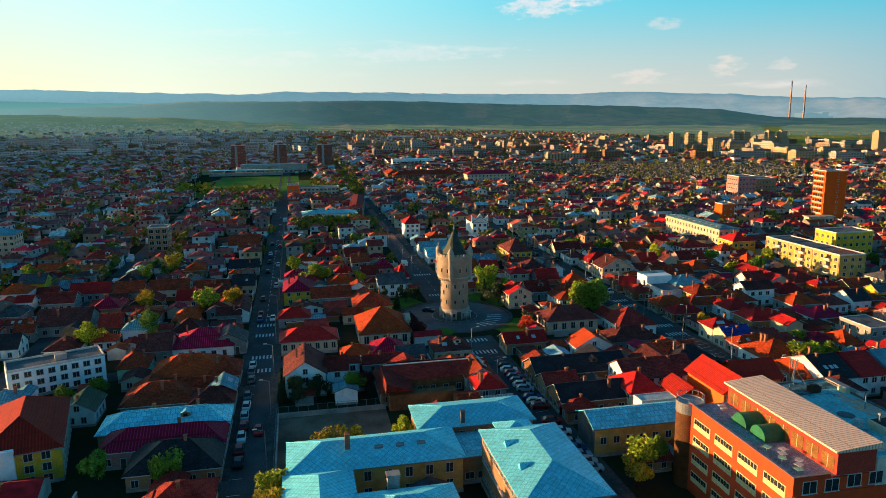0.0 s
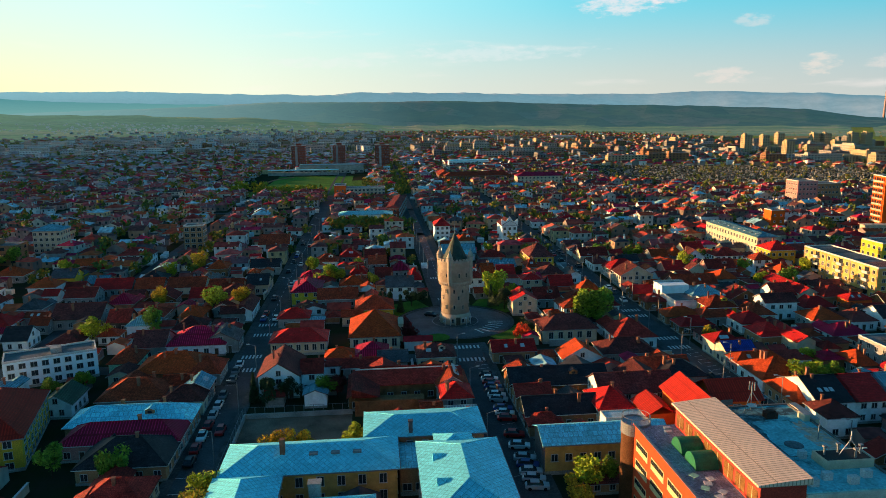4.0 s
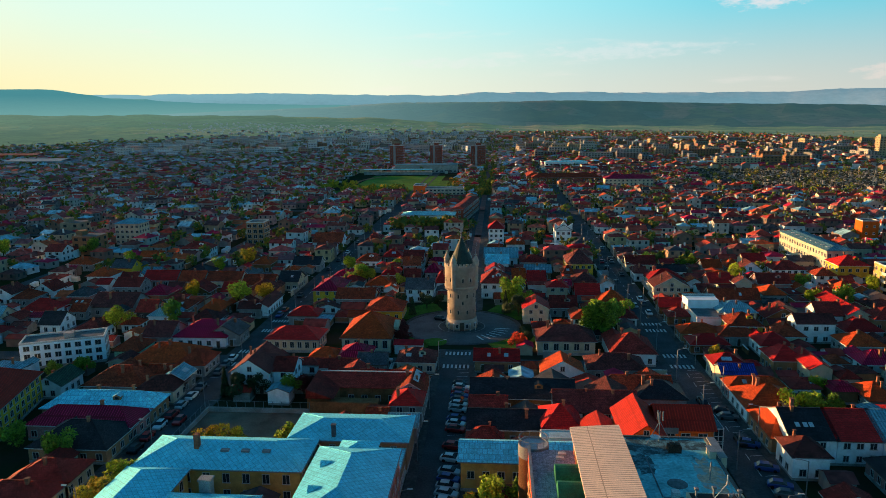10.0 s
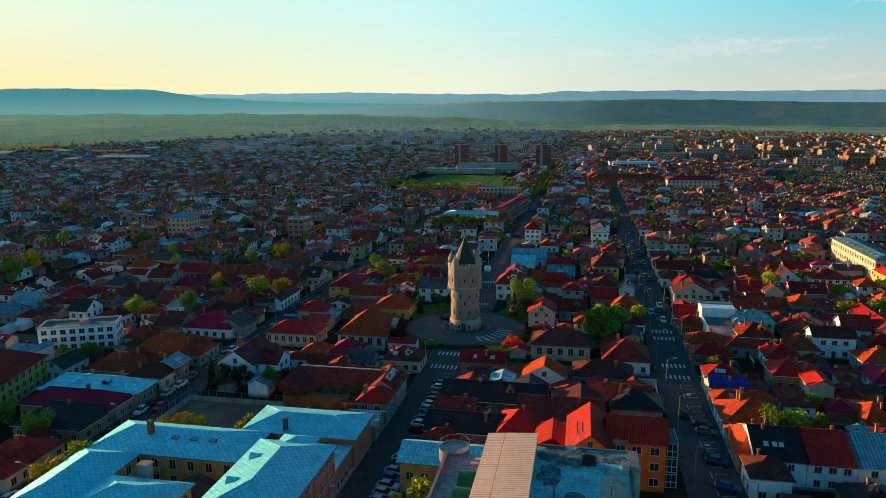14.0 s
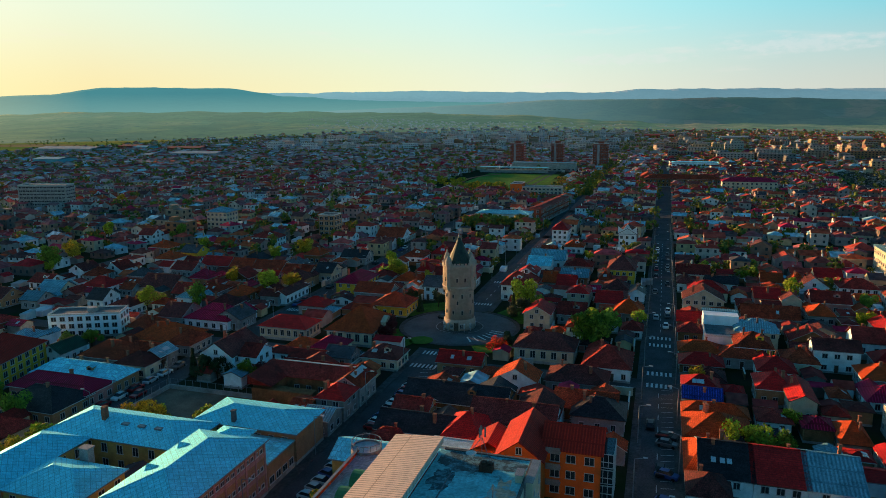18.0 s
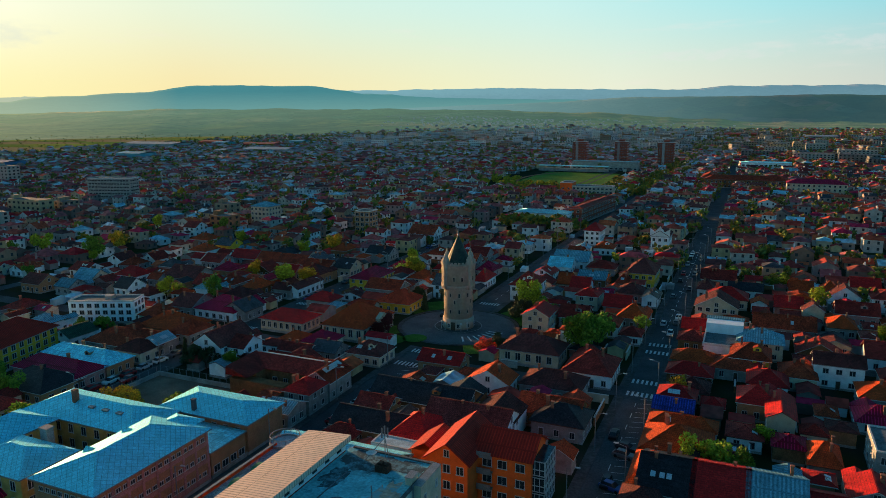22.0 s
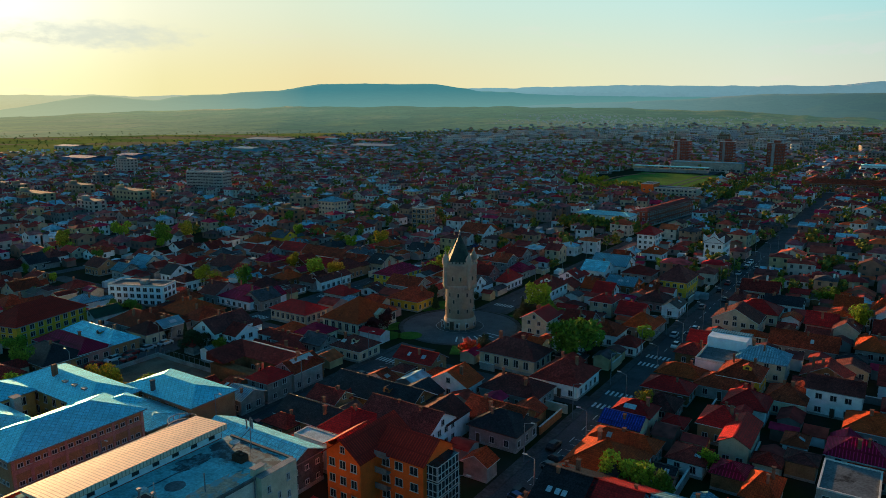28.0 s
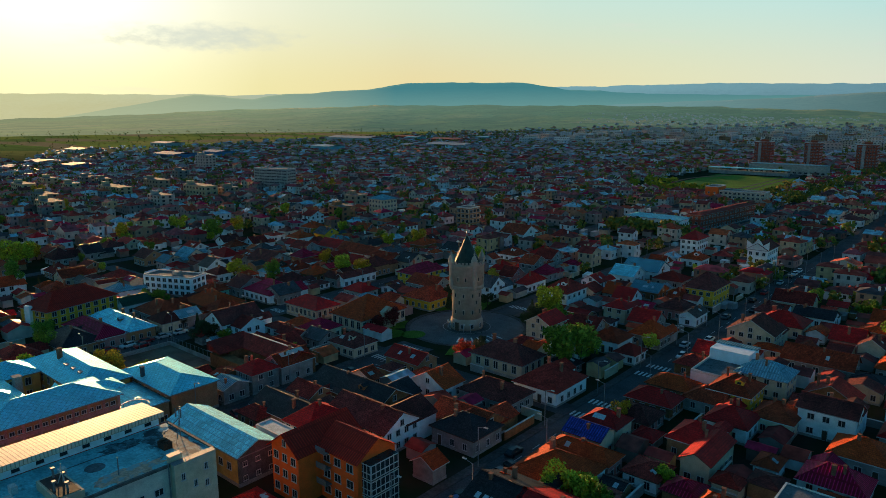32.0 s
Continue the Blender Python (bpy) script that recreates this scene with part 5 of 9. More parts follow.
# shopping block: lit facade, roof terrace, long ribbed roof and plant roof
mall = thing("shopping_block", "five-storey shopping block with red and cream bands and a flat roof", "building", at=(0, 0, 0))
TAKEN.append((58, 89, 55, 102.6))
MALL_RED, MALL_CREAM = varied("mall_orange_red", (0.62, 0.062, 0.012), 0.85, amount=0.15, fine_amount=0.1), varied("mall_cream", (0.66, 0.50, 0.26), 0.85, amount=0.15)
part("wall", Geo().box(62.0, 67.6, 73.7, 99.0, 0, 14.6).mesh("wall", MALL_RED), mall, "orange-red rendered facade")
part("middle_wall", Geo().box(67.6, 74.68, 73.72, 98.98, 0, 14.6).mesh("middle_wall", MALL_RED), mall)
part("tall_wall", Geo().box(74.7, 87.8, 73.7, 99.6, 0, 16.6).mesh("tall_wall", varied("mall_side_render", (0.58, 0.57, 0.48), 0.88, amount=0.25, fine_amount=0.12)), mall, "weathered pale rendered side wall")
for k in range(4):
    for j in range(4):
        y0 = 75.0 + 5.9 * j
        pn = part("band", Geo().box(61.94, 62.0, y0, y0 + 4.6, 2.2 + 3.1 * k, 4.0 + 3.1 * k).mesh("band", MALL_CREAM), mall)
        for q in range(6):
            part("window", WIN.setdefault("mallwin", Geo().box(-0.3, 0.3, -0.04, 0.0, 0, 0.75, 0).mesh("window", GLASS)), pn, "", (61.94, y0 + 0.5 + 0.72 * q, 3.1 + 3.1 * k), -90)
part("roof_terrace", Geo().box(62.3, 74.6, 74.0, 98.8, 14.6, 14.7).mesh("roof_terrace", tiled("terrace_slabs", (0.36, 0.38, 0.42), (0.19, 0.20, 0.23), 0.5, 0.5, mortar=0.05, offset=0.0, stain=0.35, per_thing=0.0)), mall)
part("terrace_parapet", Geo().box(62.0, 62.3, 73.7, 99.0, 14.6, 15.2).box(62.3, 67.6, 73.7, 74.0, 14.6, 15.2).mesh("terrace_parapet", MALL_RED), mall)
part("parapet_coping", Geo().box(61.94, 62.36, 73.64, 99.0, 15.2, 15.27).box(62.36, 67.6, 73.64, 74.06, 15.2, 15.27).mesh("parapet_coping", METAL), mall, "thin grey metal coping")
# the shade on the tower is put into its dark brown render
ty = part("stair_tower", Geo().turned([(2.2, 0), (2.2, 13.2), (2.26, 13.2)], 28, cx=62.9, cy=100.2).mesh("stair_tower", varied("stair_tower_shaded_render", (0.20, 0.095, 0.05), 0.9, amount=0.25), True), mall, "round stair tower, render painted dark brown for shade")
part("stair_tower_rim", Geo().turned([(2.32, 13.2), (2.32, 15.1), (2.14, 15.1), (2.14, 14.75)], 28, cx=62.9, cy=100.2).mesh("stair_tower_rim", METAL), ty)
part("round_terrace", Geo().turned([(2.12, 14.76), (2.12, 14.84)], 28, cx=62.9, cy=100.2).mesh("round_terrace", varied("round_terrace_slabs", (0.36, 0.38, 0.42), 0.8, scale=0.6, amount=0.3)), ty, "blue-grey slab floor")
for k in range(14):
    a = 2 * math.pi * k / 14
    part("baluster", Geo().bar((62.9 + 2.2 * math.cos(a), 100.2 + 2.2 * math.sin(a), 15.2), (62.9 + 2.2 * math.cos(a), 100.2 + 2.2 * math.sin(a), 16.0), 0.04).mesh("baluster", METAL), ty)
n = 28
vs = [(62.9 + r * math.cos(2 * math.pi * k / n), 100.2 + r * math.sin(2 * math.pi * k / n), z) for r, z in ((2.15, 15.96), (2.25, 15.96), (2.25, 16.04), (2.15, 16.04)) for k in range(n)]
part("handrail", Geo().add(vs, [(q * n + k, q * n + (k + 1) % n, (q + 1) % 4 * n + (k + 1) % n, (q + 1) % 4 * n + k) for q in range(4) for k in range(n)]).mesh("handrail", METAL), ty)
RIBBED = tiled("ribbed_roof", (0.86, 0.64, 0.48), (0.44, 0.31, 0.22), 0.5, 9.0, mortar=0.008, rough=0.58, spec=0.07, offset=0.0, stain=0.08, per_thing=0.0, spread=0.1)
pv = part("pavilion", Geo().box(68.6, 74.6, 73.9, 98.4, 14.7, 18.3).mesh("pavilion", WALL["red"]), mall, "red penthouse along the terrace")
part("pavilion_side", Geo().box(74.6, 74.66, 74.0, 98.3, 16.8, 18.25).mesh("pavilion_side", WALL["white"]), pv, "pale rendered east side")
part("pavilion_roof", Geo().add([(68.1, 73.6, 18.3), (71.6, 73.6, 18.62), (75.2, 73.6, 18.86), (75.2, 99.0, 18.86), (71.6, 99.0, 18.62), (68.1, 99.0, 18.3), (68.1, 73.6, 18.0), (75.2, 73.6, 18.0), (75.2, 99.0, 18.0), (68.1, 99.0, 18.0)], [(0, 1, 4, 5), (1, 2, 3, 4), (2, 7, 8, 3), (9, 6, 0, 5), (8, 9, 5, 4, 3), (6, 7, 2, 1, 0)]).mesh("pavilion_roof", RIBBED), pv, "cream ribbed metal roof")
for k in range(8):
    part("window", Geo().box(-1.2, 1.2, -0.05, 0.0, 0, 2.0, 1).box(-0.05, 0.05, -0.09, -0.05, 0, 2.0, 0).mesh("window", [MALL_CREAM, varied("amber_glazing", (0.22, 0.11, 0.035), 0.25)]), pv, "amber terrace glazing", (68.6, 75.6 + 3.0 * k, 15.1), -90)
for k in range(8):
    part("window", Geo().box(-0.5, 0.5, -0.05, 0.0, 0, 0.5, 1).box(-0.6, 0.6, -0.08, -0.05, -0.1, 0.0, 0).mesh("window", [TRIM, GLASS]), pv, "", (74.66, 75.6 + 3.0 * k, 17.2), 90)
for y0 in (85.9, 90.4):
    g = Geo()
    n = 10
    vs = [(xx, -1.8 * math.cos(math.pi * i / n), 1.9 * math.sin(math.pi * i / n)) for xx in (3.3, 0.0) for i in range(n + 1)]
    g.add(vs, [(i, i + 1, n + 2 + i, n + 1 + i) for i in range(n)] + [tuple(range(n, -1, -1)), tuple(range(n + 1, 2 * n + 2))])
    part("awning", g.mesh("awning", varied("green_canvas", (0.01, 0.16, 0.07), 0.6)), mall, "rounded dark green canvas canopy", (65.3, y0, 14.8), 0)
part("plant_roof", Geo().box(74.8, 87.5, 74.0, 99.3, 16.6, 16.75).mesh("plant_roof", ROOF_PALE), mall, "stained pale blue roofing felt")
part("plant_parapet", Geo().box(87.5, 87.86, 73.7, 99.7, 16.6, 16.98).box(75.3, 87.5, 99.3, 99.7, 16.6, 16.95).mesh("plant_parapet", varied("parapet_felt", (0.12, 0.12, 0.115), 0.85, amount=0.4)), mall, "felt-capped low parapet")
def ragged(cx, cy, rx, ry, z, seed, n=40):
    """A blot with a torn outline."""
    vs = []
    for k in range(n):
        a = 2 * math.pi * k / n
        q = 1 + 0.5 * noise.noise((2.2 * math.cos(a), 2.2 * math.sin(a), seed)) + 0.25 * noise.noise((6 * math.cos(a), 6 * math.sin(a), seed))
        vs.append((min(87.4, max(75.3, cx + rx * q * math.cos(a))), min(99.2, max(74.1, cy + ry * q * math.sin(a))), z))
    return Geo().add(vs, [tuple(range(n))])


PINK = stained("roof_patch", (0.62, 0.36, 0.25), (0.20, 0.42, 0.46), 0.85, 0.5, 0.5)
DAMP = stained("roof_damp", (0.13, 0.30, 0.33), (0.018, 0.03, 0.034), 0.75, 0.6, 0.43)
part("patch", ragged(85.4, 88.5, 1.9, 4.6, 16.765, 3).mesh("patch", PINK), mall, "pinkish relaid roofing")
part("damp_patch", ragged(79.5, 96.8, 4.6, 2.6, 16.77, 8).mesh("damp_patch", DAMP), mall, "dark weathered roofing")
part("damp_patch", ragged(85.0, 97.2, 2.6, 1.7, 16.775, 5).mesh("damp_patch", DAMP), mall, "dark weathered roofing")
part("damp_patch", ragged(77.2, 91.2, 1.5, 3.0, 16.78, 12).mesh("damp_patch", DAMP), mall, "dark weathered roofing")
part("round_stain", Geo().turned([(1.3, 16.75), (1.3, 16.78), (0.9, 16.8)], 20, cx=80.6, cy=86.2).mesh("round_stain", ROOF_FELT), mall)
part("plant_house", Geo().box(80.6, 87.3, 79.0, 82.2, 16.75, 17.9).mesh("plant_house", WALL["cream"]), mall, "low cream plant house")
part("plant_house_roof", Geo().box(80.9, 87.0, 79.3, 81.9, 17.9, 17.95).mesh("plant_house_roof", varied("black_felt", (0.02, 0.022, 0.024), 0.8, scale=0.5)), mall, "black roofing felt")
for q in ((81.4, 80.8), (83.6, 81.2), (85.0, 79.6), (86.4, 80.6)):
    part("vent", Geo().bar((0, 0, 0), (0, 0, 1.1), 0.14, 0, 8).box(-0.24, 0.24, -0.24, 0.24, 1.1, 1.35).mesh("vent", METAL), mall, "", (q[0], q[1], 17.95))
part("aerial_frame", Geo().bar((83.4, 80.6, 17.95), (85.0, 80.6, 20.2), 0.06).bar((86.4, 80.6, 17.95), (84.8, 80.6, 20.2), 0.06).bar((84.9, 80.6, 20.0), (84.9, 80.6, 21.2), 0.08).mesh("aerial_frame", FRAME), mall, "white aerial frame")
part("white_box", Geo().box(79.0, 79.9, 82.1, 83.0, 16.75, 17.8).mesh("white_box", FRAME), mall, "white air handler")
for q in ((66.9, 97.4), (66.5, 96.1), (66.3, 92.8)):
    part("hatch", Geo().box(-0.55, 0.55, -0.35, 0.35, 0, 0.3).mesh("hatch", FRAME), mall, "white roof hatch", (q[0], q[1], 14.7))
part("seam", Geo().box(77.9, 78.1, 82.8, 93.2, 16.75, 16.79).box(78.1, 80.6, 82.75, 82.95, 16.75, 16.79).mesh("seam", ROOF_FELT), mall, "dark felt seam")
part("flue", Geo().bar((85.0, 87.4, 16.75), (85.0, 87.4, 19.3), 0.09, 0, 8).bar((87.95, 92.7, 4.0), (87.95, 92.7, 17.3), 0.1, 0, 8).mesh("flue", METAL), mall, "thin dark steel flue")
part("vent_box", Geo().box(81.4, 83.2, 94.6, 95.9, 16.75, 17.7).box(81.7, 82.3, 94.8, 95.6, 17.7, 18.0).box(82.5, 83.0, 94.9, 95.7, 17.7, 17.9).mesh("vent_box", varied("rusty_iron", (0.07, 0.028, 0.016), 0.8, fine=8.0, fine_amount=0.6)), mall, "rusty roof vent housing")
part("stair_head", Geo().box(87.82, 88.9, 93.0, 99.2, 0, 17.1).box(86.6, 87.5, 93.2, 95.0, 16.75, 17.8).mesh("stair_head", WALL["cream"]), mall)
part("stair_head_roof", Geo().box(86.5, 87.6, 93.1, 95.1, 17.8, 17.86).box(87.8, 88.95, 92.95, 99.25, 17.1, 17.16).mesh("stair_head_roof", METAL), mall, "dark metal cap")
for q in ((94.2, 14.6), (95.9, 13.0), (97.6, 14.9), (97.6, 12.4), (95.9, 9.2), (97.6, 8.9)):
    part("window", window_mesh(0.6, 1.0), mall, "", (88.9, q[0], q[1]), 90)
for k in range(4):
    part("service_box", Geo().box(-0.6, 0.6, -0.4, 0.4, 0, 1.0).mesh("service_box", FRAME), mall, "white air handler", (76.5 + 2.7 * k, 75.5 + 1.3 * (k % 2), 16.75))
ma = part("mast", Geo().bar((80.9, 98.4, 16.7), (80.9, 98.4, 21.4), 0.06, 0, 6).bar((78.6, 96.6, 16.7), (80.9, 98.4, 19.8), 0.06).bar((82.6, 96.8, 16.7), (80.9, 98.4, 19.8), 0.05).mesh("mast", METAL), mall, "antenna mast with panel aerials")
for a in range(3):
    part("aerial", Geo().box(-0.09, 0.09, -0.07, 0.07, 19.9, 21.3).mesh("aerial", METAL), ma, "", (80.9 + 0.45 * math.cos(2.1 * a), 98.4 + 0.45 * math.sin(2.1 * a), 0))
part("dish", Geo().turned([(0.1, 0), (0.55, 0.15), (0.75, 0.35)], 14).mesh("dish", FRAME), ma, "white satellite dish", (79.9, 96.4, 18.0))
for k in range(9):
    for f in range(4):
        part("window", window_mesh(1.3, 1.0), mall, "", (87.8, 75.6 + 2.6 * k, 3.0 + 3.4 * f), 90)
front = part("sign_band", Geo().box(62.2, 87.6, 73.5, 73.7, 9.6, 12.6).mesh("sign_band", MALL_RED), mall, "red sign band")
for k in range(7):
    part("window", window_mesh(2.2, 1.8), mall, "", (64.5 + 3.4 * k, 73.7, 13.0 if k > 1 else 12.7))
# low furniture and clutter on the terrace
for k in range(7):
    part("terrace_table", Geo().box(-0.5, 0.5, -0.5, 0.5, 0.68, 0.74).box(-0.05, 0.05, -0.05, 0.05, 0, 0.68).mesh("terrace_table", FRAME if k % 3 else WALL["greenw"]), mall, "", (64.0 + 0.9 * (k % 3), 75.4 + 1.1 * k, 14.7), 20 * k)

annex = block(51.2, 73.9, 111.8, 119.6, 5.85, "dkgrey", "grey annex, ochre long side, pale blue metal gable roof", "annex", 2, (0.9, 0.9), 2.6, "paleblue", rp=0.43, sides="e", kind="gable")
part("long_side", Geo().box(-11.3, 11.1, -3.96, -3.9, 0.75, 5.6).mesh("long_side", WALL["ochre"]), annex, "ochre rendered long side")
for k in range(8):
    part("window", window_mesh(1.3, 1.4), annex, "", (-9.6 + 2.6 * k, -3.96, 2.6), 0)
block(65.4, 73.4, 121.2, 124.8, 5.6, "white", "flat-roofed white annex with roof rails", "flat_annex", 2, (1.2, 1.2), 2.6, roof_mat=varied("white_roof", (0.42, 0.58, 0.62), 0.7), sides="se", parapet=0.2)

# orange apartment house with gables
oh = thing("apartment_house", "bright orange gabled apartment house with glazed balconies", "house", at=(0, 0, 0))
TAKEN.append((73.0, 98.2, 113.5, 129.5))
g = Geo().box(79.3, 86.4, 115.0, 128.0, 0, 9.0).box(86.4, 95.4, 119.6, 128.0, 0, 9.0)
gable_walls(g, 79.3, 86.4, 115.0, 128.0, 9.0, "y", 0.75)
gable_walls(g, 86.4, 95.4, 119.6, 128.0, 9.0, "x", 0.62)
part("wall", g.mesh("wall", WALL["orangew"]), oh)
g = Geo()
roof_geo(g, 79.3, 86.4, 115.0, 128.0, 9.0, "gable", "y", 0.75, 0.6)
roof_geo(g, 86.0, 95.4, 119.6, 128.0, 9.0, "gable", "x", 0.62, 0.5)
part("roof", g.mesh("roof", ROOF["oxblood"]), oh)
for fl in range(3):
    place_row(oh, window_mesh(1.3, 1.4), "window", 79.3, 86.4, 115.0, 128, "s", [1.2, 3.5, 5.8], 1.1 + 2.8 * fl)
    place_row(oh, window_mesh(1.6, 1.4), "window", 86.4, 95.4, 119.6, 128, "s", [1.6, 4.2, 7.2], 1.1 + 2.8 * fl)
    bl = part("balcony", Geo().box(86.6, 89.0, 118.4, 119.6, 0.0, 0.18).box(86.6, 89.0, 118.35, 118.42, 0.18, 1.1).mesh("balcony", METAL), oh, "dark steel balcony", (0, 0, 2.9 + 2.8 * fl))
place_row(oh, window_mesh(1.0, 1.2), "window", 79.3, 86.4, 115.0, 128, "s", [3.5], 9.4)
for fl in range(3):
    gl = part("glazed_bay", Geo().box(95.4, 97.4, 120.6, 126.8, 0.0, 2.5, 1).mesh("glazed_bay", [FRAME, GLASS]), oh, "white glazed balcony bay", (0, 0, 0.5 + 2.8 * fl))
    for k in range(7):
        part("mullion", WIN.setdefault("mull", Geo().box(0, 0.1, -0.05, 0.05, 0, 2.6).mesh("mullion", FRAME)), gl, "", (97.4, 120.7 + k * 1.0, 0))
    for k in range(3):
        part("mullion", WIN["mull"], gl, "", (95.7 + 0.8 * k, 120.55, 0))
    for zz in (0.0, 1.0, 2.4):
        part("transom", WIN.setdefault("trans", Geo().box(97.4, 97.52, 120.6, 126.8, 0, 0.12).box(95.4, 97.4, 120.5, 120.6, 0, 0.12).mesh("transom", FRAME)), gl, "", (0, 0, zz))
g = Geo().box(73.6, 79.0, 121.0, 128.6, 0, 6.2)
part("side_wall", g.mesh("side_wall", WALL["orangew"]), oh)
g = Geo()
roof_geo(g, 73.6, 79.0, 121.0, 128.6, 6.2, "gable", "y", 0.6, 0.5)
part("side_roof", g.mesh("side_roof", ROOF["oxblood"]), oh)

# white two-storey house by the street, and the two halls on the square
house(-49.2, -42.8, 146.8, 155.5, 3.4, "gable", "greenroof", "white", "white house with a dark green metal gable roof", "y", 0.6)
house(-4.6, 4.4, 152.4, 165.4, 5.4, "gable", "brown", "bright", "big white two-storey house with a dark brown gable roof", "y", 0.66)
house(4.7, 9.4, 155.0, 162.6, 4.8, "gable", "redbrown", "bright", "white two-storey side wing with a red-brown gable roof", "x", 0.55, wing=False)
h1 = block(15.0, 28.4, 182.3, 200.0, 4.3, "cream", "cream old hall with arched windows and a brown tile roof", "old_hall", 1, (1.4, 2.2), 2.6, "orange", rp=0.55, sides="sew", z0=1.4)
part("portico", Geo().box(0, 1.4, -2.4, 2.4, 0, 5.3).add([(0, -2.7, 5.3), (1.5, -2.7, 5.3), (1.5, 2.7, 5.3), (0, 2.7, 5.3), (0, 0, 6.6), (1.5, 0, 6.6)], [(0, 1, 5, 4), (2, 3, 4, 5), (1, 2, 5), (3, 0, 4)]).mesh("portico", WALL["cream"]), h1, "pedimented portico", (6.6, 1.0, 0))
h2 = block(68.2, 83.4, 182.6, 192.2, 4.2, "cream", "pale hall with round and arched windows and a brown hip roof", "old_hall", 1, (1.4, 1.9), 2.7, "brown", rp=0.6, sides="sew", z0=1.5)
for px in (-4.6, 1.8):
    chimney(h2, px, 0.8, 5, 7.9, 0.7)
block(-6.0, 8.6, 181.6, 190.8, 3.9, "cream", "cream street house with many windows and a bright red hip roof", "town_house", 1, (1.2, 1.7), 2.1, "red", rp=0.5, sides="sew", z0=1.4)

# white block and yellow school west of the street
wb = block(-67.3, -47.3, 168.0, 176.0, 6.7, "bright", "white three-storey block with a flat roof and dark windows", "office_block", 3, (1.5, 1.3), 2.4, sides="se", turn=23.3, fl_h=2.15, z0=0.7)
part("roof_cabin", Geo().box(0, 2.4, -1.2, 1.2, 6.7, 8.0).mesh("roof_cabin", CONCRETE), wb)
yb = block(-57.4, -44.6, 122.7, 145.7, 6.6, "yellow", "yellow three-storey school with a dark red hip roof", "school", 3, (1.5, 1.4), 2.7, "oxblood", rp=0.6, sides="se", ridge="y", fl_h=2.1, z0=0.5, turn=13.0)
part("stair_shaft", Geo().box(-3.2, -0.6, -12.4, -11.4, 0, 7.4).mesh("stair_shaft", WALL["white"]), yb, "white stair shaft")

# long street building east of the third street: dark, red and blue roofs in a row
for (a, b, rc, lab) in ((111.0, 119.0, "dark", "long house with a near-black sheet roof"), (119.1, 127.0, "red", "long house with a deep red sheet roof"), (127.1, 135.0, "bluegrey", "long house with a blue-grey sheet roof")):
    house(a, b, 124.8, 139.0, 5.0, "gable", rc, "white", lab, "x", 0.42)
house(109.2, 116.6, 165.4, 172.0, 4.4, "hip", "red", "cream", "cream corner house with a bright red roof", "x", 0.55)
house(109.2, 116.6, 159.2, 165.0, 4.4, "gable", "blue", "cream", "cream corner house with a bright blue roof", "x", 0.5)
tb = block(115.5, 125.0, 204.0, 222.0, 4.4, "white", "white two-storey house round a roof terrace", "terrace_house", 1, (1.6, 1.5), 3.2, roof_mat=ROOF_FELT, sides="sew", parapet=0.6)
part("upper_floor", Geo().box(-4.6, 4.6, 2.0, 9.0, 4.48, 7.2).mesh("upper_floor", WALL["bright"]), tb)
part("upper_roof", Geo().box(-4.9, 4.9, 6.6, 9.2, 7.2, 7.4).mesh("upper_roof", ROOF["bluegrey"]), tb)

# white and yellow blocks further east, the orange tower and the office house
cb = block(185.5, 195.5, 281, 328, 10.0, "cream", "long cream apartment block with a pale blue metal roof", "apartment_block", 3, (1.2, 1.5), 2.6, "bluegrey", rp=0.18, sides="sw", ridge="y")
for k in range(9):
    part("roof_window", WIN.setdefault("attic", Geo().box(-0.7, 0.7, -0.4, 0.4, 0, 0.2).mesh("roof_window", FRAME)), cb, "", (-2.8, -19 + 4.8 * k, 10.6))
house(185.0, 196.0, 269.5, 280.4, 6.6, "hip", "red", "yellow", "yellow corner house with a bright red hip roof")
yl = block(189.5, 200.5, 213, 254, 11.0, "ochre", "yellow four-storey apartment block with a patched flat roof", "apartment_block", 4, (1.4, 1.3), 3.1, sides="s")
for k in range(3):
    part("roof_patch", Geo().box(-4.8, 4.6, -19 + 13 * k, -11 + 13 * k, 11.08, 11.3).mesh("roof_patch", (ROOF["pinkroof"], ROOF_FELT, ROOF["slate"])[k]), yl, "patched sheet roofing")
for k in range(12):
    for f in range(4):
        y = -18.6 + 3.4 * k
        if k % 4 == 1:
            part("balcony", WIN.setdefault("loggia", Geo().box(-1.0, 0, -1.35, 1.35, 0, 0.14, 0).box(-1.0, -0.92, -1.35, 1.35, 0.14, 1.05, 1).box(-0.92, 0, -1.35, -1.28, 0.14, 1.05, 1).box(-0.92, 0, 1.28, 1.35, 0.14, 1.05, 1).box(-0.04, 0, -1.1, 1.1, 0.14, 2.3, 2).mesh("balcony", [CONCRETE, FRAME, GLASS])), yl, "", (-5.5, y, 0.4 + 2.62 * f))
        else:
            part("window", window_mesh(1.4, 1.3), yl, "", (-5.5, y, 1.0 + 2.62 * f), -90)
for k in range(4):
    part("downpipe", WIN.setdefault("pipe", Geo().bar((0, 0, 0), (0, 0, 10.8), 0.09, 0, 6).mesh("downpipe", METAL)), yl, "", (-5.6, -20.2 + 13.4 * k, 0))
block(216, 234, 246, 258, 12.6, "yellow", "bright yellow apartment block", "apartment_block", 4, (1.4, 1.3), 3.0, sides="sw")
ot = block(279.5, 291.5, 328, 339, 30.0, "orangeblock", "tall orange apartment tower with one strip of loggias", "tower_block", 10, (1.0, 1.2), 2.2, sides="", turn=-8)
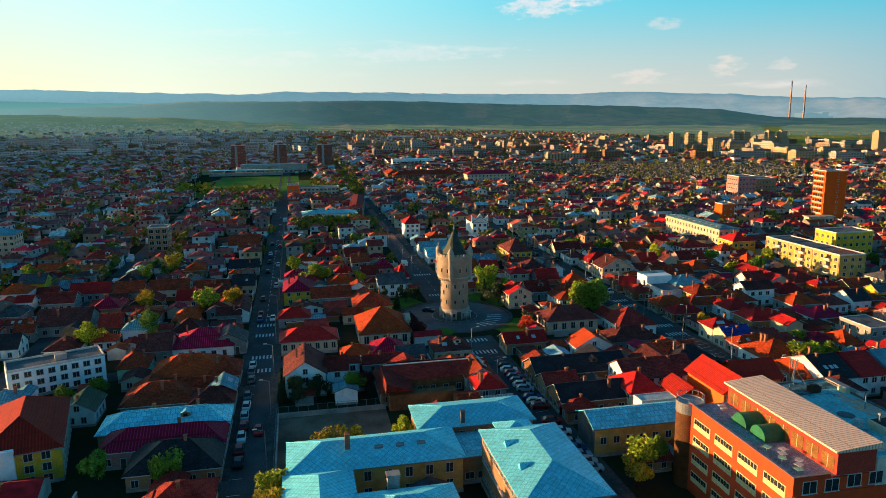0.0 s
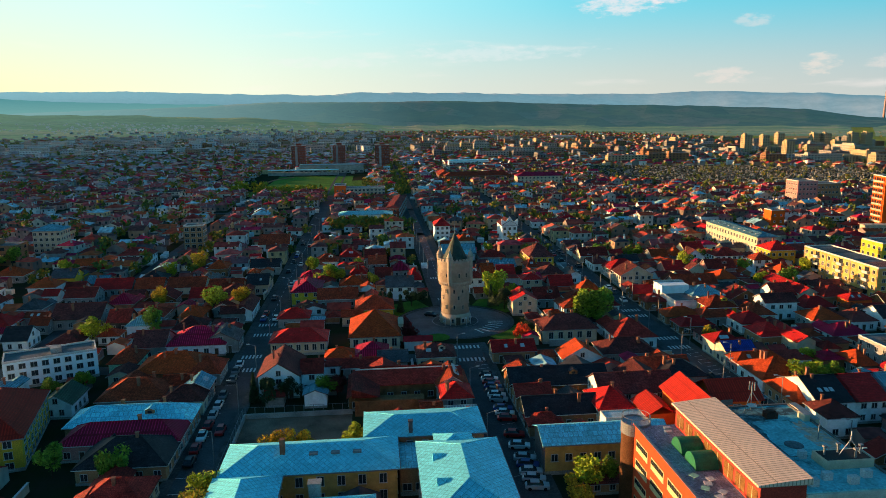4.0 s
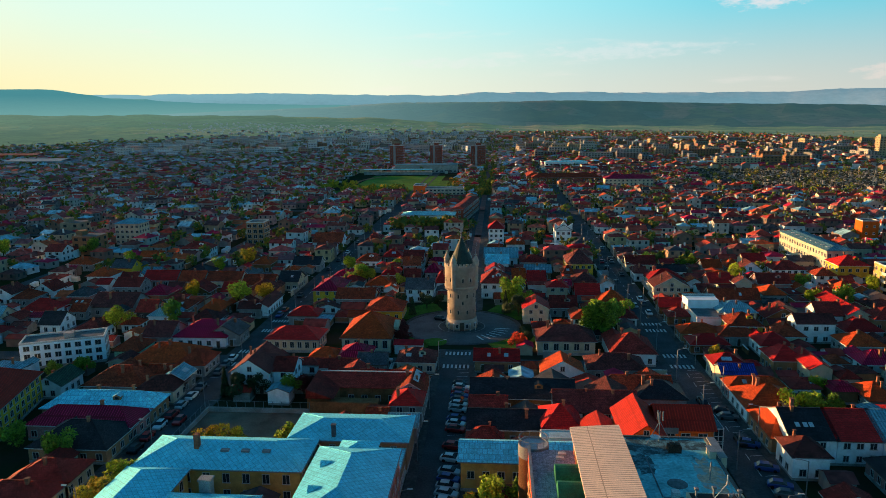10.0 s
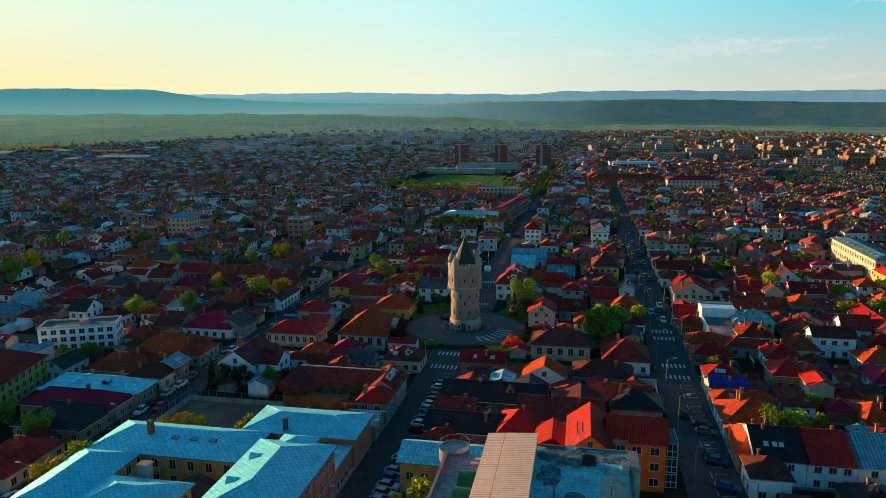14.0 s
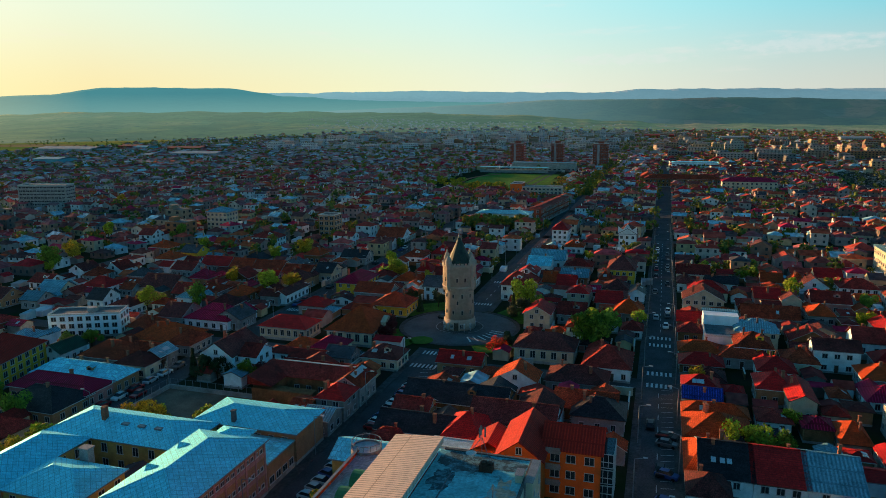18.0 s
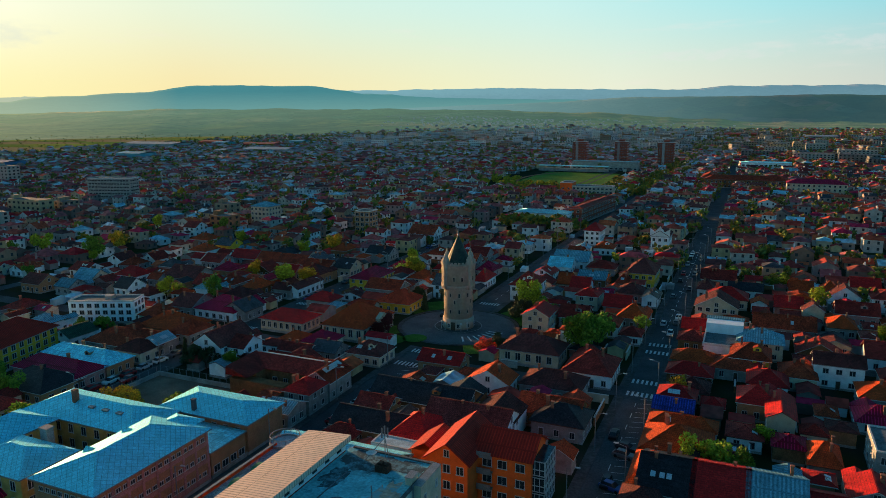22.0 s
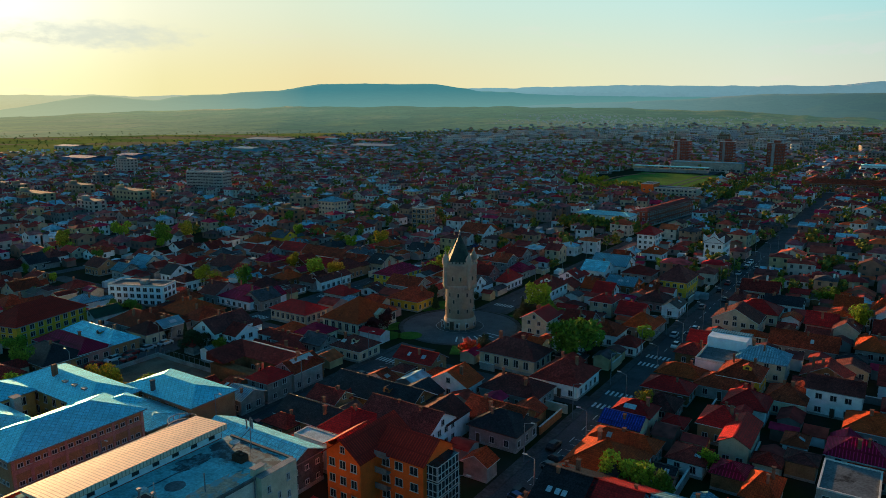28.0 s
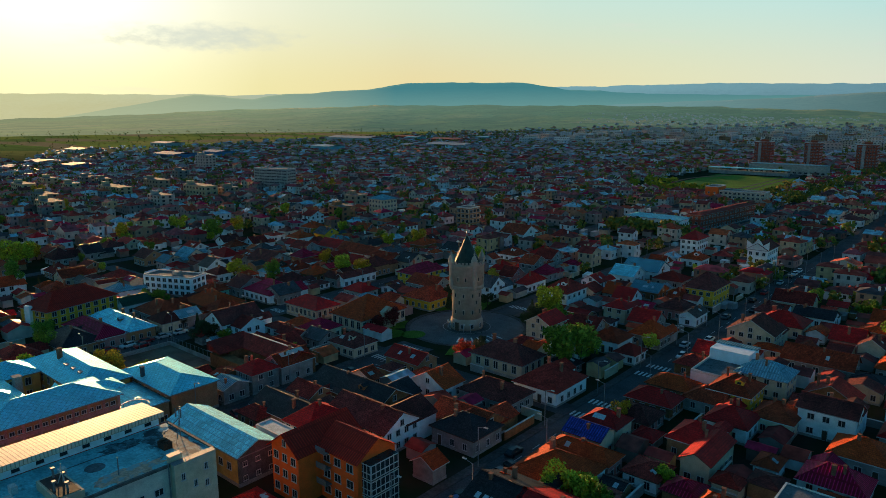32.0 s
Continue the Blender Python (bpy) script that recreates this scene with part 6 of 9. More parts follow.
for f in range(10):
    lg = part("loggia_row", Geo().box(-0.5, 0, -4.6, 4.6, 0, 0.9, 0).box(-0.1, 0, -4.4, 4.4, 0.9, 2.3, 1).mesh("loggia_row", [WALL["panel"], GLASS]), ot, "beige loggia parapets", (-6.0, 0, 0.8 + 2.9 * f))
    for k in range(5):
        part("pier", WIN.setdefault("pier", Geo().box(-0.5, 0, -0.16, 0.16, 0.9, 2.4).mesh("pier", WALL["orangeblock"])), lg, "", (0, -4.4 + 2.2 * k, 0))
    part("window", window_mesh(0.9, 1.1), ot, "", (1.2, -5.5, 1.4 + 2.9 * f))
part("podium", Geo().box(-18, -4, -13, -8.2, 0, 6.5).box(-18.5, -3.5, -13.5, -7.7, 6.5, 6.9).mesh("podium", WALL["panel"]), ot)
for k in range(6):
    part("window", window_mesh(1.6, 1.6), ot, "", (-16.6 + 2.2 * k, -13.0, 3.8))
block(233.6, 241.2, 352.5, 360, 10.8, "orangeblock", "orange-red cube house with few windows", "office_block", 3, (1.0, 1.0), 3.6, sides="s")
block(52.8, 60.4, 349, 361, 7.6, "white", "white three-storey house with a red hip roof", "town_house", 3, (1.2, 1.2), 2.4, "red", rp=0.5, sides="se")
block(-137, -124.5, 341, 352, 11.0, "cream", "cream four-storey house with a pale blue mansard roof", "apartment_house", 4, (1.4, 1.3), 2.6, "bluegrey", rp=0.4, sides="se")
block(-68.5, -59.5, 341, 350, 11.4, "tan", "bare terracotta brick shell of an unfinished house", "unfinished_house", 4, (2.0, 1.7), 2.9, sides="se", category="building")
block(305.5, 319.5, 444, 458, 16.6, "pink", "pinkish rendered office block of five storeys", "office_block", 5, (1.4, 1.3), 2.6, sides="sw")
block(320.5, 338, 447, 460, 14.4, "tan", "tan rendered office block of four storeys", "office_block", 4, (1.4, 1.3), 2.6, sides="sw")
# blue-roofed sports hall and red wing, school by the stadium, far tower blocks
block(2.5, 32.6, 397, 409, 7.4, "white", "sports hall with a pale turquoise roof", "sports_hall", 2, (1.6, 1.2), 2.8, "paleblue", rp=0.22, sides="se")
block(33.2, 40.8, 413, 478, 8.6, "redblock", "long red building along the street", "school", 3, (1.4, 1.4), 3.0, "redbrown", rp=0.2, ridge="y", sides="se", turn=-6.5)
block(-7, 31, 538, 550, 8.0, "panel", "pale school building by the sports ground", "school", 3, (1.8, 1.3), 3.0, sides="sw")
block(-7.2, 1.5, 536, 551, 10.4, "orangew", "ochre stair block of the school", "school_tower", 2, (1.2, 1.2), 4.0, sides="s", mark=False)
for xx, yy, ww in ((-64, 844, 8), (-17, 849, 7), (34, 838, 8.5)):
    t3 = block(xx - ww, xx + ww, yy, yy + 14, 27.5, "redblock", "dark red brick tower block with grey balcony strips", "tower_block", 9, (1.4, 1.3), 2.6, sides="se")
    part("balcony_strip", Geo().box(-1.3, 1.3, -7.8, -7.02, 2, 27).mesh("balcony_strip", WALL["grey"]), t3, "grey rendered balcony strip", (-2.5, 0, 0))
    part("stair_head", Geo().box(-3, 3, -3, 3, 27.6, 30).mesh("stair_head", WALL["redblock"]), t3)
block(88, 150, 642, 655, 7.0, "brick", "long school building with a red tiled roof", "school", 2, (1.4, 1.5), 3.4, "rust", rp=0.5, sides="se")
block(84, 96, 656, 690, 7.0, "brick", "school wing with a red tiled roof", "school_wing", 2, (1.4, 1.5), 3.4, "rust", rp=0.5, sides="w", ridge="y")
block(148, 188, 606, 620, 9.0, "cream", "cream building with a raspberry red roof", "school", 3, (1.4, 1.5), 3.4, "magenta", rp=0.4, sides="s")
block(-58, 12, 786, 800, 9.0, "render", "long grey hall with a pale shed roof", "sports_hall", 1, (3.0, 1.6), 5.0, "bluegrey", rp=0.1, sides="s")
block(112, 160, 830, 844, 8.5, "white", "long pale hall with a blue-grey roof", "hall", 2, (3.0, 1.4), 4.4, "paleblue", rp=0.12, sides="s")
ab = block(85.0, 92.5, 337, 351, 9.0, "white", "white house with a scrolled gable", "gabled_house", 3, (1.2, 1.3), 2.5, "brown", rp=0.6, sides="se", kind="gable", ridge="y")
part("scrolled_gable", Geo().add([(-4.2, 0, 8.4), (-4.2, 0, 12.2), (-2.0, 0, 10.6), (0, 0, 13.2), (2.0, 0, 10.6), (4.2, 0, 12.2), (4.2, 0, 8.4), (-4.2, 0.5, 8.4), (-4.2, 0.5, 12.2), (-2.0, 0.5, 10.6), (0, 0.5, 13.2), (2.0, 0.5, 10.6), (4.2, 0.5, 12.2), (4.2, 0.5, 8.4)], [(0, 6, 5, 4), (0, 4, 3, 2), (0, 2, 1), (7, 9, 10), (7, 8, 9), (7, 10, 11), (7, 11, 12, 13), (1, 2, 9, 8), (2, 3, 10, 9), (3, 4, 11, 10), (4, 5, 12, 11), (0, 1, 8, 7), (5, 6, 13, 12)]).mesh("scrolled_gable", WALL["white"]), ab, "white wavy gable wall", (0, -7.1, 0))
block(-321, -287, 388.5, 399.5, 17.0, "render", "pale grey six-storey slab block", "apartment_block", 7, (2.2, 1.1), 2.5, sides="se", turn=14)

# single houses of the blocks
house(-27.2, -15.3, 98.8, 105.4, 3.2, "hip", "redbrown", "cream", "cream low house with a red-brown tile hip roof")
house(-25.4, -15.3, 104.7, 113.2, 3.2, "hip", "redbrown", "cream", "cream low house with a red-brown tile hip roof")
house(-30.6, -15.3, 117.5, 128.6, 3.2, "hip", "dark", "tan", "tan low house with a near-black metal hip roof")
house(109.0, 115.2, 118.9, 126.3, 4.6, "hip", "brown", "white", "white house with a dark brown tile hip roof")
house(51.8, 58.4, 126.0, 131.0, 2.9, "hip", "redbrown", "tan", "tan low house with a red-brown tile hip roof")
house(-36.9, -15.3, 126.4, 134.8, 3.5, "hip", "magenta", "pink", "pink low house with a raspberry red metal hip roof")
house(66.2, 73.3, 127.1, 137.2, 4.9, "hip", "red", "cream", "cream two-storey house with a bright red metal tile hip roof")
house(109.0, 115.8, 128.5, 141.0, 3.5, "hip", "orange", "tan", "tan low house with an orange clay tile hip roof")
house(51.8, 66.8, 129.3, 137.6, 3.5, "gable", "dark", "tan", "tan low house with a near-black metal gable roof")
house(-39.1, -15.3, 134.4, 142.9, 3.5, "hip", "paleblue", "tan", "tan low house with a pale blue sheet metal hip roof")
house(69.1, 85.5, 135.1, 144.7, 4.9, "gable", "brown", "white", "white two-storey house with a dark brown tile gable roof")
house(51.8, 59.3, 138.6, 144.8, 3.5, "gable", "redbrown", "tan", "tan low house with a red-brown tile gable roof")
house(109.0, 120.9, 142.0, 153.4, 3.5, "hip", "orange", "white", "white low house with an orange clay tile hip roof")
house(15.8, 21.2, 143.5, 156.8, 3.2, "gable", "redbrown", "brick", "bare brick low house with a red-brown tile gable roof", "y")
house(51.8, 74.0, 144.8, 154.2, 3.5, "gable", "dark", "brick", "bare brick low house with a near-black metal gable roof")
house(-24.0, -15.3, 145.1, 152.8, 3.5, "hip", "brown", "cream", "cream low house with a dark brown tile hip roof")
house(87.5, 97.8, 146.1, 154.9, 3.5, "hip", "dark", "grey", "grey rendered low house with a near-black metal hip roof")
house(-38.1, -23.7, 147.9, 158.5, 3.2, "hip", "rust", "grey", "grey rendered low house with a weathered terracotta tile hip roof")
house(18.6, 37.4, 149.2, 158.8, 3.2, "gable", "redbrown", "brick", "bare brick low house with a red-brown tile gable roof")
house(83.4, 95.9, 150.0, 158.5, 3.2, "gable", "rust", "brick", "bare brick low house with a weathered terracotta tile gable roof")
house(-20.8, -15.3, 150.7, 157.1, 4.0, "gable", "bluegrey", "grey", "grey rendered low house with a pale blue-grey metal gable roof", "y")
house(109.0, 121.3, 153.6, 158.9, 3.5, "hip", "orange", "pink", "pink low house with an orange clay tile hip roof")
house(-26.1, -18.9, 153.6, 160.3, 3.2, "gable", "rust", "grey", "grey rendered low house with a weathered terracotta tile gable roof")
house(68.0, 77.7, 161.1, 167.8, 3.5, "gable", "orange", "white", "white low house with an orange clay tile gable roof", "y")
house(-22.5, -15.3, 162.1, 171.9, 3.2, "hip", "rust", "grey", "grey rendered low house with a weathered terracotta tile hip roof")
house(-35.0, -18.7, 163.0, 174.6, 3.5, "hip", "orange", "brick", "bare brick low house with an orange clay tile hip roof")
house(13.9, 22.9, 163.3, 168.3, 2.7, "gable", "redbrown", "grey", "grey rendered low house with a red-brown tile gable roof")
house(79.4, 93.0, 164.1, 173.1, 3.2, "hip", "brown", "grey", "grey rendered low house with a dark brown tile hip roof")
house(22.6, 29.6, 165.7, 172.3, 2.9, "gable", "slate", "grey", "grey rendered low house with a grey slate-look metal gable roof")
house(32.3, 41.8, 167.1, 175.4, 3.2, "hip", "brown", "cream", "cream low house with a dark brown tile hip roof")
house(51.8, 62.7, 168.8, 175.7, 3.2, "gable", "red", "tan", "tan low house with a bright red metal tile gable roof")
house(17.0, 24.9, 169.3, 177.5, 3.5, "hip", "magenta", "cream", "cream low house with a raspberry red metal hip roof")
house(124.7, 132.2, 170.0, 178.9, 4.0, "hip", "red", "tan", "tan low house with a bright red metal tile hip roof")
house(9.2, 16.8, 170.0, 176.1, 2.9, "hip", "orange", "white", "white low house with an orange clay tile hip roof")
house(-44.1, -37.4, 172.1, 180.9, 3.2, "hip", "rust", "greenw", "mint green low house with a weathered terracotta tile hip roof")
house(86.5, 97.7, 175.0, 187.9, 3.5, "hip", "redbrown", "white", "white low house with a red-brown tile hip roof")
house(-41.8, -33.8, 183.0, 193.7, 3.5, "gable", "brown", "grey", "grey rendered low house with a dark brown tile gable roof")
house(126.5, 134.6, 183.4, 191.7, 3.5, "hip", "red", "white", "white low house with a bright red metal tile hip roof")
house(-33.5, -18.4, 184.1, 196.4, 3.2, "hip", "magenta", "white", "white low house with a raspberry red metal hip roof")
house(109.0, 118.9, 184.9, 191.8, 2.9, "hip", "red", "brick", "bare brick low house with a bright red metal tile hip roof")
house(-24.1, -15.3, 185.9, 194.5, 3.5, "gable", "slate", "grey", "grey rendered low house with a grey slate-look metal gable roof", "y")
house(133.2, 140.8, 190.9, 199.6, 3.5, "hip", "rust", "cream", "cream low house with a weathered terracotta tile hip roof")
house(118.4, 129.3, 192.5, 200.2, 2.9, "hip", "rust", "grey", "grey rendered low house with a weathered terracotta tile hip roof")
house(109.0, 119.3, 195.0, 201.7, 2.9, "hip", "orange", "tan", "tan low house with an orange clay tile hip roof")
house(122.5, 131.2, 195.7, 205.3, 4.9, "hip", "rust", "yellow", "yellow two-storey house with a weathered terracotta tile hip roof")
house(140.4, 150.6, 195.7, 202.5, 5.8, "gable", "brown", "white", "white two-storey house with a dark brown tile gable roof")
house(-7.2, 1.9, 206.7, 214.1, 3.2, "hip", "red", "grey", "grey rendered low house with a bright red metal tile hip roof")
house(93.8, 99.3, 209.0, 215.4, 2.9, "hip", "redbrown", "white", "white low house with a red-brown tile hip roof")
house(123.7, 134.4, 209.8, 218.5, 4.9, "hip", "bluegrey", "cream", "cream two-storey house with a pale blue-grey metal hip roof")
house(109.0, 115.8, 210.6, 217.5, 3.2, "hip", "redbrown", "brick", "bare brick low house with a red-brown tile hip roof")
house(65.3, 73.1, 211.1, 220.2, 4.9, "gable", "red", "cream", "cream two-storey house with a bright red metal tile gable roof", "y")
house(15.9, 27.5, 212.3, 223.5, 3.5, "hip", "rust", "yellow", "yellow low house with a weathered terracotta tile hip roof")
house(109.0, 115.9, 222.1, 229.4, 2.9, "gable", "red", "brick", "bare brick low house with a bright red metal tile gable roof")
house(111.0, 123.0, 240.6, 250.1, 4.9, "gable", "brown", "cream", "cream two-storey house with a dark brown tile gable roof", "y")
house(51.8, 60.6, 240.7, 253.3, 5.8, "hip", "redbrown", "white", "white two-storey house with a red-brown tile hip roof")
house(-36.4, -24.9, 246.6, 255.9, 3.2, "gable", "rust", "grey", "grey rendered low house with a weathered terracotta tile gable roof")
house(-51.3, -38.5, 249.7, 259.1, 3.5, "gable", "rust", "cream", "cream low house with a weathered terracotta tile gable roof")
house(34.8, 39.0, 250.1, 262.2, 3.5, "hip", "red", "white", "white low house with a bright red metal tile hip roof")
house(113.1, 125.5, 257.7, 267.7, 3.5, "hip", "red", "cream", "cream low house with a bright red metal tile hip roof")
house(19.9, 26.6, 273.0, 282.2, 4.9, "gable", "rust", "grey", "grey rendered two-storey house with a weathered terracotta tile gable roof")
house(84.8, 94.7, 274.1, 289.5, 5.8, "hip", "brown", "yellow", "yellow two-storey house with a dark brown tile hip roof")
house(51.8, 65.8, 296.7, 308.1, 3.5, "gable", "bluegrey", "white", "white low house with a pale blue-grey metal gable roof")
house(-31.9, -18.1, 331.2, 344.3, 3.5, "gable", "rust", "white", "white low house with a weathered terracotta tile gable roof")
house(-7.2, -0.5, 338.8, 349.0, 3.5, "hip", "redbrown", "green", "green low house with a red-brown tile hip roof")
house(-146.5, -138.6, 298.0, 307.0, 5.0, "gable", "redbrown", "white", "white two-storey house with a red-brown tile gable roof")
house(-125.2, -114.0, 280.0, 289.0, 3.0, "hip", "orange", "grey", "grey rendered low house with an orange clay tile hip roof")
house(-99.2, -90.1, 251.7, 260.7, 4.6, "hip", "orange", "white", "white two-storey house with an orange clay tile hip roof")
house(-97.8, -89.5, 266.8, 275.8, 4.5, "gable", "slate", "yellow", "yellow two-storey house with a grey metal gable roof")
house(-101.2, -91.4, 296.4, 302.4, 3.0, "gable", "orange", "pink", "pink low house with an orange clay tile gable roof", pitch=0.7)
house(-87.3, -73.6, 306.6, 315.6, 4.8, "hip", "redbrown", "white", "white two-storey house with a red-brown tile hip roof")
house(-66.2, -56.7, 264.4, 274.4, 3.0, "hip", "dark", "grey", "grey rendered low house with a near-black metal hip roof")
house(-82.5, -72.8, 240.8, 249.8, 3.2, "gable", "redbrown", "grey", "grey rendered low house with a red-brown tile gable roof")
house(-77.4, -64.8, 253.0, 261.0, 3.0, "gable", "red", "grey", "grey rendered low house with a bright red metal tile gable roof", pitch=0.7)
house(-63.1, -53.7, 252.2, 260.2, 3.0, "gable", "rust", "grey", "grey rendered low house with a weathered terracotta tile gable roof", pitch=0.7)
house(-109.5, -101.8, 234.9, 242.9, 3.0, "gable", "redbrown", "white", "white low house with a red-brown tile gable roof", "y", pitch=0.7)
house(-109.5, -102.9, 223.5, 232.5, 3.0, "hip", "rust", "grey", "grey rendered low house with a weathered terracotta tile hip roof")
house(-75.2, -61.1, 213.4, 225.4, 3.4, "gable", "brown", "grey", "grey rendered low house with a dark brown tile gable roof")
house(-95.9, -85.4, 209.2, 217.2, 3.2, "hip", "red", "white", "white low house with a bright red metal tile hip roof", pitch=0.7)
house(-79.5, -74.5, 209.4, 213.9, 3.0, "gable", "rust", "grey", "grey rendered low house with a weathered terracotta tile gable roof", pitch=0.7)
house(-57.3, -51.3, 209.0, 217.0, 3.2, "gable", "redbrown", "dkgrey", "dark grey low house with a red-brown tile gable roof", pitch=0.7)
house(-51.1, -42.5, 213.0, 222.0, 3.2, "hip", "rust", "grey", "grey rendered low house with a weathered terracotta tile hip roof")
house(-79.9, -73.5, 194.4, 202.4, 3.2, "gable", "dark", "white", "white low house with a near-black metal gable roof", pitch=0.7)
house(-37.6, -30.7, 211.8, 220.8, 3.2, "hip", "orange", "brick", "bare brick low house with an orange clay tile hip roof")
house(-26.7, -17.9, 342.2, 350.2, 3.0, "hip", "orange", "cream", "cream low house with an orange clay tile hip roof", pitch=0.7)
house(-2.3, 6.9, 289.3, 298.3, 3.2, "hip", "rust", "white", "white low house with a weathered terracotta tile hip roof")
house(7.2, 16.0, 299.8, 307.8, 3.0, "hip", "red", "pink", "pink low house with a bright red metal tile hip roof", pitch=0.7)
house(12.8, 18.9, 263.8, 271.8, 3.2, "hip", "red", "tan", "tan low house with a bright red metal tile hip roof", pitch=0.7)
house(18.3, 26.3, 285.7, 295.7, 4.9, "gable", "redbrown", "grey", "grey rendered two-storey house with a red-brown tile gable roof")
house(29.0, 35.4, 268.8, 276.8, 3.2, "hip", "magenta", "grey", "grey rendered low house with a raspberry red metal hip roof", pitch=0.7)
house(22.4, 28.3, 256.4, 264.4, 3.4, "gable", "redbrown", "pink", "pink low house with a red-brown tile gable roof", pitch=0.7)
house(-5.9, 3.6, 231.8, 247.8, 4.8, "hip", "magenta", "yellow", "yellow two-storey house with a raspberry red metal hip roof", "y")
house(-23.5, -16.3, 249.1, 259.1, 3.8, "gable", "dark", "cream", "cream low house with a near-black metal gable roof")
house(3.1, 15.9, 227.5, 236.5, 3.2, "gable", "rust", "grey", "grey rendered low house with a weathered terracotta tile gable roof")
house(26.0, 35.2, 234.4, 242.4, 5.0, "gable", "slate", "bright", "bright white two-storey house with a grey metal gable roof", pitch=0.7)
house(-25.3, -18.4, 213.2, 217.7, 3.6, "gable", "brown", "grey", "grey rendered low house with a dark brown tile gable roof", pitch=0.7)
house(-21.3, -16.3, 214.6, 230.6, 3.6, "gable", "brown", "white", "white low house with a dark brown tile gable roof", "y")
house(-43.8, -36.3, 278.6, 287.6, 3.8, "hip", "orange", "brick", "bare brick low house with an orange clay tile hip roof")
house(-43.4, -36.5, 257.5, 266.5, 3.5, "gable", "slate", "white", "white low house with a grey metal gable roof", "y")
house(-27.5, -16.3, 281.3, 290.3, 3.2, "gable", "dark", "grey", "grey rendered low house with a near-black metal gable roof")
house(61.6, 70.0, 328.5, 337.5, 3.4, "hip", "orange", "white", "white low house with an orange clay tile hip roof")
house(53.1, 59.4, 316.5, 322.5, 3.0, "gable", "rust", "white", "white low house with a weathered terracotta tile gable roof", pitch=0.7)
house(52.7, 61.8, 284.8, 294.8, 3.4, "gable", "paleblue", "white", "white low house with a pale blue sheet metal gable roof")
house(68.6, 75.0, 256.4, 264.4, 3.0, "gable", "red", "white", "white low house with a bright red metal tile gable roof", pitch=0.7)
house(63.1, 67.6, 260.1, 268.1, 3.0, "gable", "orange", "grey", "grey rendered low house with an orange clay tile gable roof", pitch=0.7)
house(74.3, 82.4, 219.0, 227.0, 3.2, "gable", "redbrown", "grey", "grey rendered low house with a red-brown tile gable roof", pitch=0.7)
house(82.2, 86.7, 266.9, 275.9, 3.2, "hip", "rust", "grey", "grey rendered low house with a weathered terracotta tile hip roof")
house(85.1, 93.3, 253.9, 262.9, 3.4, "hip", "brown", "pink", "pink low house with a dark brown tile hip roof")
house(93.9, 98.9, 249.6, 258.6, 3.4, "gable", "dark", "white", "white low house with a near-black metal gable roof", "y")
house(84.1, 92.0, 236.4, 244.4, 3.0, "gable", "red", "grey", "grey rendered low house with a bright red metal tile gable roof", pitch=0.7)
house(109.7, 114.9, 268.2, 277.2, 3.6, "hip", "brown", "white", "white low house with a dark brown tile hip roof")
house(109.7, 121.2, 285.7, 293.7, 3.2, "gable", "redbrown", "cream", "cream low house with a red-brown tile gable roof", pitch=0.7)
house(127.5, 143.2, 231.6, 239.6, 3.0, "gable", "rust", "grey", "grey rendered low house with a weathered terracotta tile gable roof", pitch=0.7)
house(133.4, 141.0, 253.3, 262.3, 3.6, "gable", "red", "pink", "pink low house with a bright red metal tile gable roof")
house(140.8, 146.6, 249.1, 253.6, 4.4, "gable", "brown", "cream", "cream two-storey house with a dark brown tile gable roof", "y", pitch=0.7)
house(138.4, 145.4, 279.2, 288.2, 3.2, "gable", "orange", "grey", "grey rendered low house with an orange clay tile gable roof")
house(157.8, 166.5, 290.5, 299.5, 3.6, "gable", "red", "cream", "cream low house with a bright red metal tile gable roof")
house(161.5, 173.3, 269.8, 278.8, 4.8, "hip", "redbrown", "white", "white two-storey house with a red-brown tile hip roof")
house(148.3, 153.2, 281.3, 289.3, 3.2, "hip", "orange", "grey", "grey rendered low house with an orange clay tile hip roof", pitch=0.7)
house(146.8, 153.8, 237.7, 246.7, 3.2, "hip", "orange", "grey", "grey rendered low house with an orange clay tile hip roof")
house(150.0, 161.1, 252.5, 260.5, 3.6, "gable", "redbrown", "pink", "pink low house with a red-brown tile gable roof", pitch=0.7)
house(161.0, 167.1, 210.7, 232.7, 4.2, "gable", "red", "cream", "cream low house with a bright red metal tile gable roof", "y")
house(162.7, 168.1, 234.8, 241.8, 3.0, "gable", "redbrown", "grey", "grey rendered low house with a red-brown tile gable roof", pitch=0.7)
house(173.0, 177.8, 241.8, 249.8, 3.4, "hip", "orange", "grey", "grey rendered low house with an orange clay tile hip roof", pitch=0.7)
house(90.4, 98.9, 224.4, 232.4, 3.5, "hip", "orange", "grey", "grey rendered low house with an orange clay tile hip roof", pitch=0.8)
house(130.2, 135.2, 162.8, 174.8, 4.6, "gable", "red", "cream", "cream two-storey house with a bright red metal tile gable roof", "y")
house(148.5, 158.3, 183.9, 192.9, 3.4, "hip", "orange", "grey", "grey rendered low house with an orange clay tile hip roof")
house(167.1, 177.8, 207.3, 216.3, 3.8, "hip", "redbrown", "tan", "tan low house with a red-brown tile hip roof")
house(171.5, 179.5, 201.5, 207.0, 4.0, "hip", "red", "orangew", "orange low house with a bright red metal tile hip roof")
house(158.8, 166.8, 182.0, 191.0, 3.2, "hip", "brown", "white", "white low house with a dark brown tile hip roof")
house(168.8, 175.4, 182.3, 191.3, 3.8, "gable", "dark", "white", "white low house with a near-black metal gable roof")
